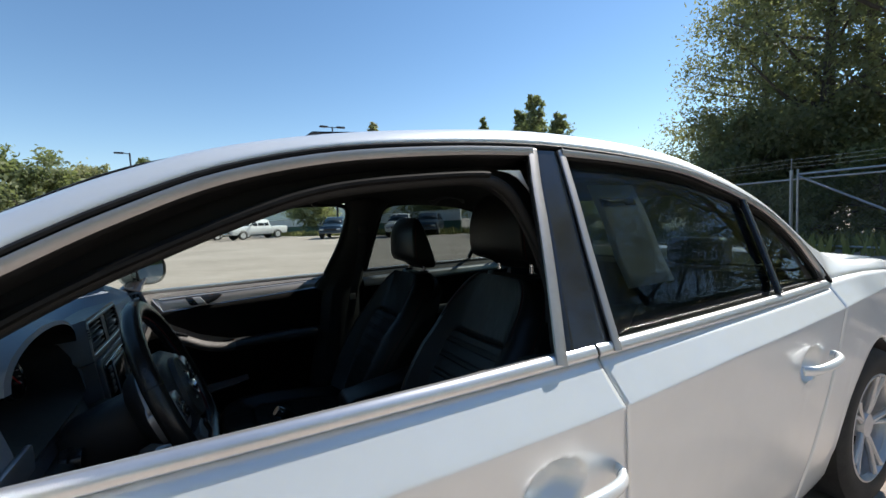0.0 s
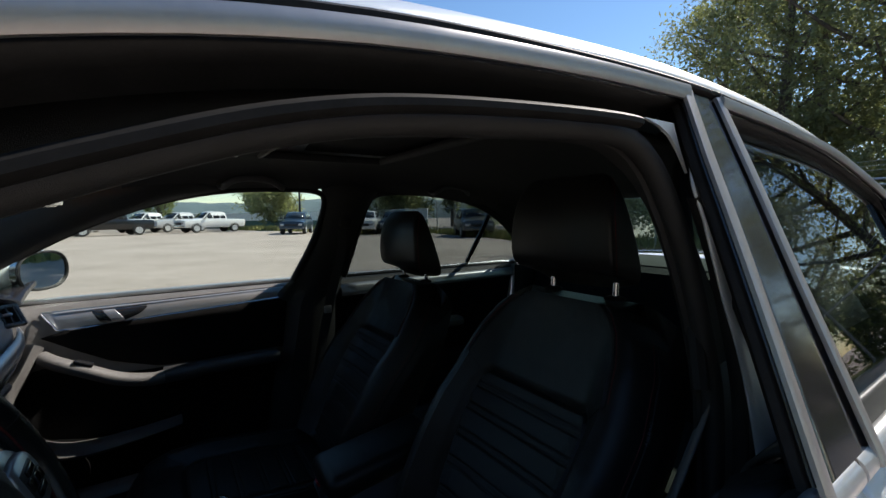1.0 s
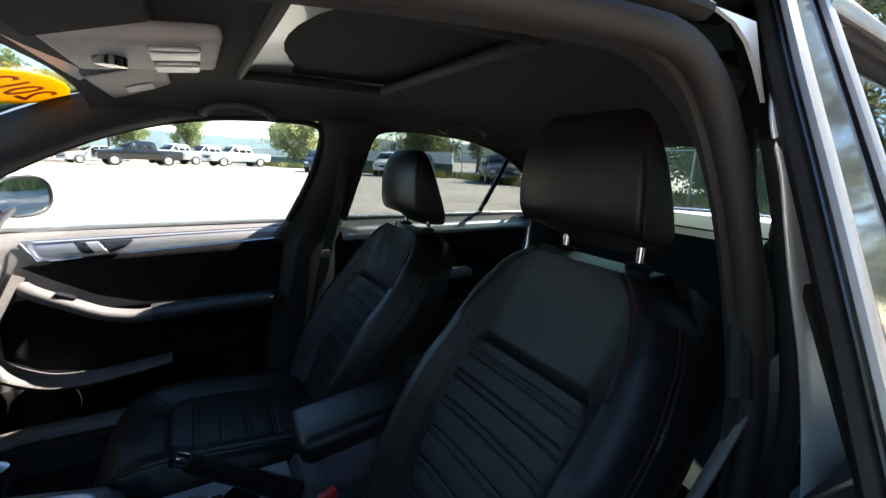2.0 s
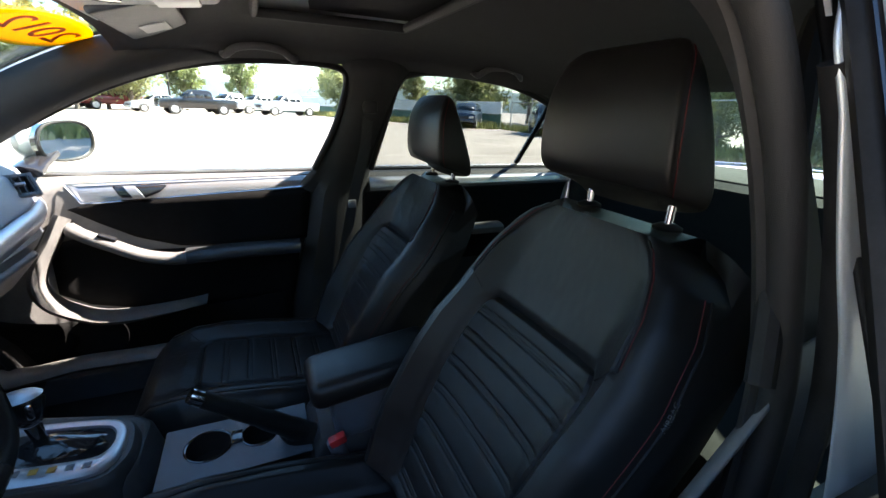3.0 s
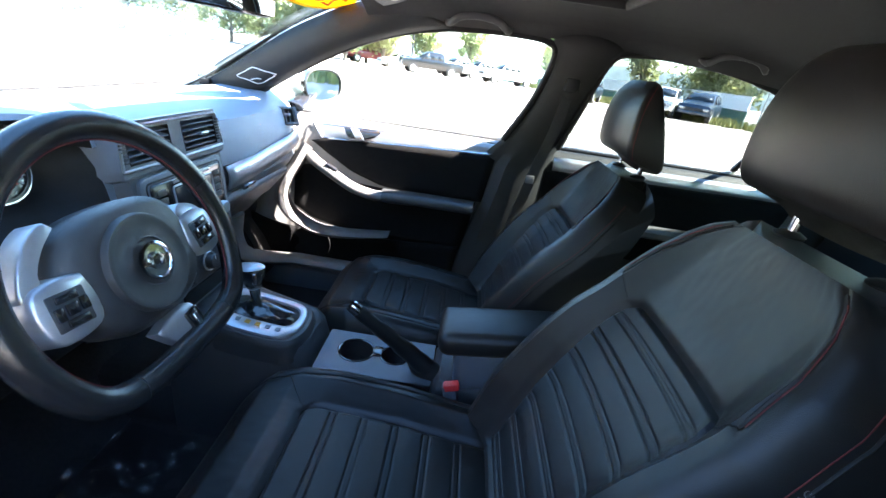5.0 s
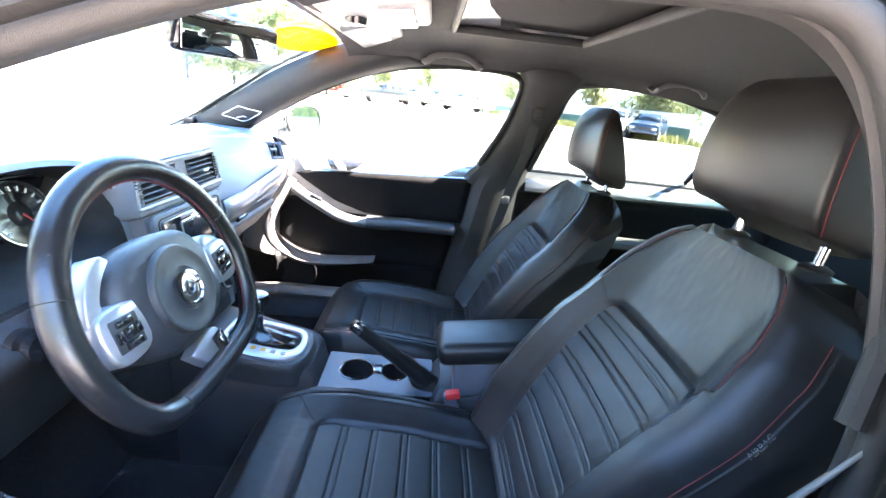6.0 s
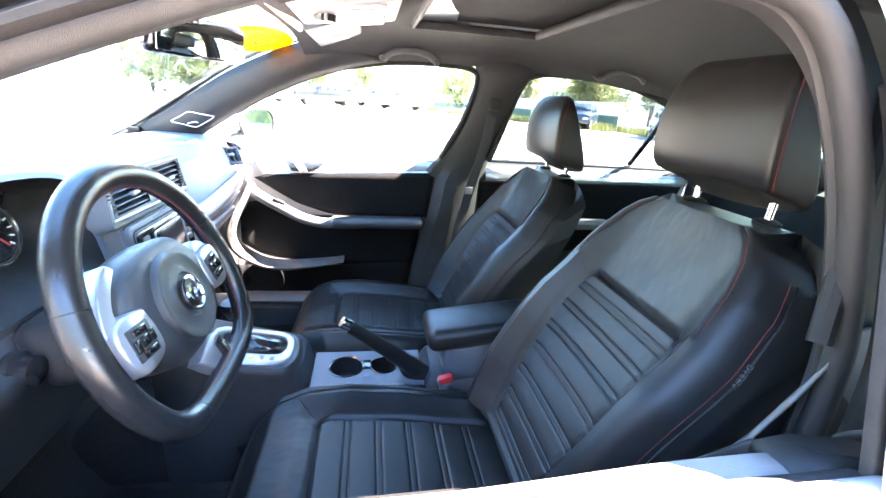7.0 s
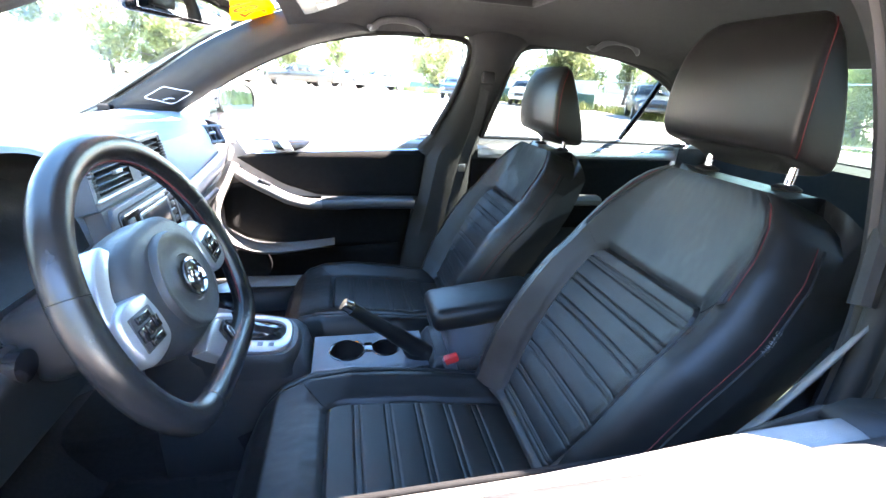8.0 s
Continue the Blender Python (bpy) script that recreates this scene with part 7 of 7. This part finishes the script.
# trees out of view, added round the near side and front to block low sky
for k, (x, y, h, sp) in enumerate([(5.0, -20.5, 13.0, 4.8), (-1.5, -22.5, 12.5, 5.0), (-8.0, -21.5, 13.5, 5.2), (-14.5, -19.0, 12.5, 5.0), (-20.0, -14.0, 12.0, 5.0), (-23.5, -7.5, 12.5, 5.2), (-25.5, -0.5, 12.0, 5.2), (-27.5, 6.5, 11.5, 5.0), (-31.0, 14.0, 11.0, 5.0)]):
    tree("broadleaf_tree", x, y, h, sp, 210 + k, LEAF_DARK, "dark-leaved tree out of view, added to close off low sky", 11000, 0.15, 0.07, 0.0, False, 34)
for k in range(15):
    fx, fy = lerp_line(FENCE, 0.12 + 0.60 * k / 14)
    tree("shrub", fx + 2.6 + 0.8 * math.sin(k * 2.1), fy + 0.3 * math.cos(k * 1.7), 2.2 + 0.7 * math.sin(k * 1.3), 1.3, 90 + k, (LEAF_DARK, LEAF_MID)[k % 2], "dense dark shrub behind the wire fence", 6000, 0.06, 0.08, 0, False, 18)
tree("shrub", 16.2, 20.0, 3.2, 1.4, 31, LEAF_MID, "tall green shrub beside the wire fence", 5000, 0.06, 0.1, 0, False, 16)
# young trees round the lot
def at_az(az, d):
    return -0.64 + d * math.sin(radians(az)), -1.43 + d * math.cos(radians(az))
for k, (az, d, h) in enumerate([(63, 19, 4.2), (67, 20, 4.6), (71, 19, 4.0), (75, 21, 5.0), (69, 25, 5.5), (61, 24, 4.8)]):
    x, y = at_az(az, d)
    tree("shrub", x, y, h, 2.3, 130 + k, LEAF_DARK, "dense dark thicket behind the wire fence", 13000, 0.075, 0.04, 0, False, 26)
for k, (az, d, el, sp, mat) in enumerate([(41.3, 46, 15.0, 2.2, LEAF_MID), (39.4, 50, 13.6, 2.2, LEAF_MID), (43.8, 52, 12.6, 2.4, LEAF_MID), (34.4, 52, 13.1, 1.2, LEAF_MID), (19.8, 48, 13.1, 1.2, LEAF_YEL), (9.6, 58, 10.6, 1.6, LEAF_MID), (-0.5, 60, 9.0, 1.8, LEAF_MID), (-6.0, 56, 8.1, 1.7, LEAF_MID), (-10.7, 50, 6.6, 2.4, LEAF_YEL), (12.0, 52, 5.3, 2.6, LEAF_YEL), (27.5, 40, 5.0, 2.6, LEAF_YEL)]):
    x, y = at_az(az, d)
    tree("young_tree", x, y, 1.2 + d * math.tan(radians(el)), sp, 40 + k, mat, "young green tree at the far side of the lot", 11000, 0.15, 0.10, 0, k < 9, 44)
for k, (az, d, el, sp) in enumerate([(-15.5, 48, 7.0, 3.4), (-13.0, 52, 6.5, 3.0), (-19.0, 50, 7.0, 3.6), (-23, 54, 7.2, 4.0), (-27.5, 58, 7.4, 4.2), (-32, 64, 5.8, 4.2), (-37, 68, 5.6, 4.5), (-42, 72, 5.0, 4.5), (-48, 76, 4.8, 4.6), (-55, 80, 4.6, 4.8), (-63, 82, 4.6, 4.8)]):
    x, y = at_az(az, d)
    tree("broadleaf_tree", x, y, 1.2 + d * math.tan(radians(el)), sp, 70 + k, (LEAF_MID, LEAF_YEL)[k % 2], "round-crowned tree at the edge of the lot", 6500, 0.20, 0.10, 0, False, 28)


# wooded far hill, the blue of distant haze put into its colour
hv, hf = [], []
for i in range(161):
    q = radians(-80 + i * 180 / 160)
    top = 22 + 10 * noise.noise((i * 0.06, 0, 0)) + 4 * noise.noise((i * 0.4, 3, 0)) + 1.5 * noise.noise((i * 1.7, 5, 0))
    for d, z in ((420, -1), (450, top * 0.7), (520, top), (600, -1)):
        hv.append((d * math.sin(q), d * math.cos(q), z))
for i in range(160):
    for j in range(3):
        hf.append((4 * i + j, 4 * i + 4 + j, 4 * i + 5 + j, 4 * i + 1 + j))
tagged(part("backdrop", (hv, hf), HILL), "wooded hill in the far distance, tinted blue-green for haze", "hill", kind="structure")

# long low boarded wall, white above green
WALL = [(-4.0, 66.0), (6.0, 60.0), (17.6, 29.0)]
for a, b in zip(WALL, WALL[1:]):
    a, b = Vector((*a, 0)), Vector((*b, 0))
    ln, q = (b - a).length, math.atan2((b - a).y, (b - a).x)
    w = thing("boarded_wall", pose(a.x, a.y, 0, 0, 0, math.degrees(q)), "long low wall, white boards above green ones", "wall", "boarded walls")
    n = max(2, round(ln / 2.4))
    for i in range(n):
        g = ln / n
        part("green_board", box((i + 0.5) * g, 0, 0.49, g - 0.02, 0.10, 0.98, 0.0), GREENWALL, w)
        part("white_board", box((i + 0.5) * g, 0.0, 1.42, g - 0.015, 0.14, 0.86, 0.0), WHITEWALL, w)
    part("wall_cap", box(ln / 2, 0, 1.88, ln, 0.20, 0.05, 0.01), WHITEWALL, w)
# the ends of those boards carry their own frames
for o in [o for o in bpy.data.objects if o.name.startswith("boarded_wall")]:
    for c in o.children:
        c.matrix_parent_inverse = Matrix.Identity(4)
# wire fence: posts, rails, barbed strands, mesh
fence = thing("wire_fence", (0, 0, 0), "chain-link fence with galvanised posts and barbed wire", "fence")
def lerp2(a, b, t):
    return (a[0] + (b[0] - a[0]) * t, a[1] + (b[1] - a[1]) * t)
wire = []
for a, b in zip(FENCE, FENCE[1:]):
    ln = math.hypot(b[0] - a[0], b[1] - a[1])
    n = max(2, round(ln / 3.0))
    for i in range(n + (b is FENCE[-1])):
        p = lerp2(a, b, i / n)
        part("fence_post", join(sweep([(p[0], p[1], -0.05), (p[0], p[1], 1.0), (p[0], p[1], 2.05)], 0.04, 0.04, up=(1, 0, 0), k=8), sweep([(p[0], p[1], 2.03), (p[0] + 0.0, p[1], 2.35)], 0.012, 0.02, up=(1, 0, 0), k=6)), GALV, fence)
    part("fence_rail", sweep([(*lerp2(a, b, t), 1.80) for t in (0, 0.5, 1)], 0.025, 0.025, k=8), GALV, fence)
    for z in (2.12, 2.22, 2.32):
        part("barbed_strand", sweep([(*lerp2(a, b, t), z - 0.02 * math.sin(math.pi * ((t * n) % 1))) for t in np.linspace(0, 1, n * 6 + 1)], 0.004, 0.004, k=4), GALV, fence)
    m = int(ln / 0.085)
    for i in range(m):
        for dr in (1, -1):
            t0 = i / m
            t1 = min(1, max(0, t0 + dr * 1.75 / ln))
            p, q = lerp2(a, b, t0), lerp2(a, b, t1)
            z1 = 1.8 * abs(t1 - t0) * ln / 1.75
            wire.append(sweep([(*p, 0.03), (*q, 0.03 + z1 * 0.98)], 0.0013, 0.0013, k=3, cap=False))
mesh_part = part("chain_link", join(*wire), GALV, fence, "woven wire mesh")
tagged(mesh_part, kind="stuff")
gate = thing("fence_gate", (12.9, 4.4, 0), "galvanised fence gate with a diagonal brace", "gate")
ga, gb = (12.55, 3.8), (11.95, -0.2)
for p0, p1 in [((*ga, 0.1), (*ga, 2.05)), ((*gb, 0.1), (*gb, 2.05)), ((*ga, 1.92), (*gb, 1.92)), ((*ga, 0.12), (*gb, 0.12)), ((*ga, 1.88), (*lerp2(ga, gb, 0.8), 0.15))]:
    g = part("gate_bar", sweep([p0, tuple((np.array(p0) + np.array(p1)) / 2), p1], 0.028, 0.028, up=(0.3, 1, 0.1), k=8), GALV, gate)


# lot lamps
def lot_lamp(az, d, el, heads):
    x, y = at_az(az, d)
    h = 1.22 + d * math.tan(radians(el))
    t = thing("street_lamp", (x, y, 0), "tall dark lot lamp with flat heads", "street lamp", "lot lamps")
    part("pole", moved(sweep([(0, 0, 0), (0, 0, h / 2), (0, 0, h)], [0.11, 0.09, 0.07], k=10, up=(1, 0, 0)), Matrix.Translation((x, y, 0))), DARKSTEEL, t)
    part("base", moved(lathe([(0.25, 0), (0.25, 0.4), (0.2, 0.45)], 16), Matrix.Translation((x, y, 0))), CONCRETE, t)
    for s in heads:
        part("lamp_arm", moved(sweep([(0, 0, h - 0.1), (s * 0.5, 0, h - 0.05)], 0.04, 0.04, k=6), Matrix.Translation((x, y, 0))), DARKSTEEL, t)
        part("lamp_head", moved(box(s * 0.85, 0, h - 0.03, 0.8, 0.36, 0.15, 0.04), Matrix.Translation((x, y, 0))), DARKSTEEL, t)
lot_lamp(-7.4, 52, 8.5, (-1,))
lot_lamp(14.6, 44, 12.2, (-1, 1))


# ---- parked vehicles ----
def vehicle_wheels(t, xs, hw, r, w=0.24):
    for x in xs:
        for s in (-1, 1):
            m = Matrix.Translation((x, s * (hw - w / 2 + 0.01), r))
            tyre = part("wheel", moved(lathe([(r * 0.62, -w / 2), (r * 0.93, -w / 2), (r, -w * 0.36), (r, w * 0.36), (r * 0.93, w / 2), (r * 0.62, w / 2)], 24, "y"), m), TYRE, t, "black tyre with alloy rim")
            rows = lathe([(r * 0.66, -s * -0.02 + s * (w / 2 - 0.015)), (r * 0.6, s * (w / 2 - 0.05)), (r * 0.2, s * (w / 2 - 0.03)), (0.001, s * (w / 2 - 0.03))], 20, "y")
            part("rim", moved(rows, m), ALLOY, tyre)


def section(x, lo, belt, roof, w, wr, crown=0.03):
    return [(x, -w * 0.92, lo), (x, -w, lo + 0.18), (x, -w * 1.0, belt - 0.12), (x, -w * 0.97, belt), (x, -wr, roof - 0.05), (x, -wr * 0.88, roof), (x, 0, roof + crown), (x, wr * 0.88, roof), (x, wr, roof - 0.05), (x, w * 0.97, belt), (x, w, belt - 0.12), (x, w, lo + 0.18), (x, w * 0.92, lo)]


def vehicle(name, m, mat, label, kind="car"):
    """Local axes: the nose points to -x."""
    t = thing(name, m, label, {"pickup": "pickup truck", "suv": "car", "car": "car"}[kind], "parked vehicles")
    if kind == "pickup":
        L, hw, r, ax, S = 5.8, 0.99, 0.40, (-1.85, 1.75), [(-2.9, 0.55, 0.95, 0.96, .86, .80), (-2.82, 0.48, 1.05, 1.10, .96, .88), (-2.2, 0.46, 1.12, 1.19, .99, .90), (-1.35, 0.46, 1.18, 1.24, .99, .88), (-1.2, 0.46, 1.2, 1.30, .99, .84), (-0.55, 0.46, 1.2, 1.84, .99, .74), (-0.3, 0.46, 1.2, 1.90, .99, .74), (0.75, 0.46, 1.2, 1.90, .99, .74), (0.95, 0.46, 1.2, 1.80, .99, .76), (1.05, 0.46, 1.18, 1.22, .99, .95), (1.06, 0.46, 1.18, 1.20, .99, .95), (2.75, 0.5, 1.18, 1.20, .99, .95), (2.85, 0.58, 1.16, 1.18, .97, .93)]
        glass_q = [[(-1.18, 1.28), (-0.50, 1.82), (-0.34, 1.82), (-0.34, 1.27)], [(-0.26, 1.27), (-0.26, 1.83), (0.35, 1.83), (0.35, 1.27)], [(0.42, 1.27), (0.42, 1.83), (0.78, 1.81), (0.90, 1.27)]]
        ws = [(-1.17, 1.30), (-0.60, 1.80)]
    elif kind == "suv":
        L, hw, r, ax, S = 4.7, 0.92, 0.36, (-1.4, 1.35), [(-2.3, 0.5, 0.75, 0.78, .78, .70), (-2.2, 0.4, 0.9, 0.96, .90, .80), (-1.4, 0.36, 1.0, 1.08, .92, .82), (-1.0, 0.36, 1.04, 1.14, .92, .80), (-0.35, 0.36, 1.06, 1.62, .92, .68), (0.0, 0.36, 1.06, 1.69, .92, .68), (1.4, 0.36, 1.08, 1.68, .92, .68), (1.9, 0.36, 1.08, 1.60, .92, .68), (2.25, 0.4, 1.02, 1.10, .90, .82), (2.32, 0.5, 0.9, 0.94, .86, .80)]
        glass_q = [[(-0.92, 1.15), (-0.35, 1.57), (-0.02, 1.60), (-0.02, 1.12)], [(0.06, 1.12), (0.06, 1.61), (0.85, 1.61), (0.85, 1.12)], [(0.93, 1.12), (0.93, 1.60), (1.65, 1.58), (1.85, 1.14)]]
        ws = [(-0.95, 1.18), (-0.42, 1.58)]
    else:
        L, hw, r, ax, S = 4.6, 0.89, 0.32, (-1.4, 1.3), [(-2.3, 0.4, 0.62, 0.64, .74, .68), (-2.2, 0.3, 0.72, 0.78, .86, .76), (-1.4, 0.28, 0.86, 0.92, .89, .80), (-0.95, 0.28, 0.92, 0.98, .89, .78), (-0.25, 0.28, 0.94, 1.38, .89, .62), (0.1, 0.28, 0.94, 1.44, .89, .62), (0.7, 0.28, 0.95, 1.42, .89, .62), (1.55, 0.28, 0.96, 1.05, .88, .74), (2.15, 0.32, 0.95, 1.0, .86, .76), (2.28, 0.42, 0.85, 0.88, .80, .74)]
        glass_q = [[(-0.85, 1.0), (-0.25, 1.33), (0.05, 1.37), (0.05, 0.98)], [(0.12, 0.98), (0.12, 1.38), (0.72, 1.36), (1.2, 1.05), (1.2, 0.99)]]
        ws = [(-0.88, 1.02), (-0.32, 1.34)]
    body = part("body", rows_mesh([section(*s) for s in S], True, True), mat, t, "", sharp=28)
    def yw(z):
        i = 5
        s = S[5]
        return s[4] * 0.97 + (s[5] - s[4] * 0.97) * max(0, (z - s[2]) / (s[3] - 0.05 - s[2]))
    for g in glass_q:
        for sd in (-1, 1):
            v = [(x, sd * (yw(z) + 0.012), z) for x, z in g]
            part("side_window", (v, [tuple(range(len(v)))]), DARKGLASS, t, thick=0.008)
    (xa, za), (xb, zb) = ws
    wy0, wy1 = S[5][4] * 0.80, S[5][5] * 0.90
    part("windscreen", ([(xa - 0.02, -wy0, za + 0.02), (xa - 0.05, 0, za + 0.055), (xa - 0.02, wy0, za + 0.02), (xb - 0.02, wy1, zb + 0.025), (xb - 0.05, 0, zb + 0.06), (xb - 0.02, -wy1, zb + 0.025)], [(0, 1, 4, 5), (1, 2, 3, 4)]), DARKGLASS, t, thick=0.008)
    x0 = S[0][0]
    zl = S[1][2]
    part("grille", box(x0 + 0.0, 0, zl - 0.22, 0.06, hw * 1.0, 0.24, 0.02), DARKSTEEL, t)
    part("front_bumper", box(x0 + 0.0, 0, S[0][1] + 0.02, 0.16, hw * 1.75, 0.20, 0.05), CHROME if kind == "pickup" else mat, t)
    part("rear_bumper", box(S[-1][0] - 0.02, 0, S[-1][1] + 0.04, 0.16, hw * 1.75, 0.18, 0.05), CHROME if kind == "pickup" else mat, t)
    for sd in (-1, 1):
        part("headlamp", box(x0 + 0.06, sd * hw * 0.70, zl - 0.17, 0.14, 0.28, 0.16, 0.03), HEADLAMP, t)
        part("tail_lamp", box(S[-1][0] - 0.04, sd * hw * 0.86, zl - 0.12, 0.10, 0.14, 0.3, 0.02), TAILRED, t)
        part("door_mirror", box(ws[0][0] + 0.18, sd * (hw + 0.10), za + 0.03, 0.12, 0.18, 0.16, 0.03), mat, t)
        part("wheel_arch", join(*[sweep([(a + (r + 0.05) * math.cos(q), sd * (hw - 0.01), r + (r + 0.05) * math.sin(q)) for q in np.linspace(0.05, math.pi - 0.05, 12)], 0.03, 0.02, up=(0, 1, 0), k=6) for a in ax]), DARKSTEEL, t)
    if kind == "pickup":
        part("cargo_bed", box(1.9, 0, 1.165, 1.6, 1.6, 0.02, 0), RUBBER, t)
    vehicle_wheels(t, ax, hw, r)
    for o in t.children_recursive:
        o.matrix_parent_inverse = Matrix.Identity(4) if o.parent == t else o.matrix_parent_inverse
    return t


def parked(name, az, d, heading, mat, label, kind):
    """heading: degrees by which the nose turns from -x, anticlockwise."""
    x, y = at_az(az, d)
    return vehicle(name, pose(x, y, 0, 0, 0, heading), mat, label, kind)


parked("pickup_truck", 4.6, 46, 25, P_WHITE, "white pickup truck parked across the gravel", "pickup")
parked("pickup_truck", 1.4, 50, 35, P_SILVER, "silver pickup truck parked across the gravel", "pickup")
parked("pickup_truck", -1.6, 52, 40, P_WHITE, "white pickup truck parked across the gravel", "pickup")
parked("pickup_truck", -4.9, 43, 20, P_BLACK, "black pickup truck parked across the gravel", "pickup")
parked("sedan", -8.6, 47, 30, P_SILVER, "silver car parked across the gravel", "car")
parked("pickup_truck", -12.2, 52, 30, P_RED, "dark red pickup truck parked across the gravel", "pickup")
parked("pickup_truck", -16.5, 57, 35, P_GREY, "grey pickup truck parked across the gravel", "pickup")
parked("sedan", -20.5, 58, 35, P_WHITE, "white car parked across the gravel", "car")
parked("pickup_truck", -35.6, 47, 20, P_GREY, "dark grey pickup truck standing on its own", "pickup")
parked("sport_utility_car", 14.2, 36, 65, P_DARKBLUE, "dark blue car parked by the boarded wall", "suv")
parked("sport_utility_car", 22.8, 32.5, 60, P_WHITE, "pale sport utility car parked by the boarded wall", "suv")
parked("sport_utility_car", 26.6, 33, 55, P_DARKBLUE, "dark blue sport utility car parked by the boarded wall", "suv")
parked("sport_utility_car", 36.8, 26.5, 62, P_GREY, "dark grey sport utility car parked by the wire fence", "suv")
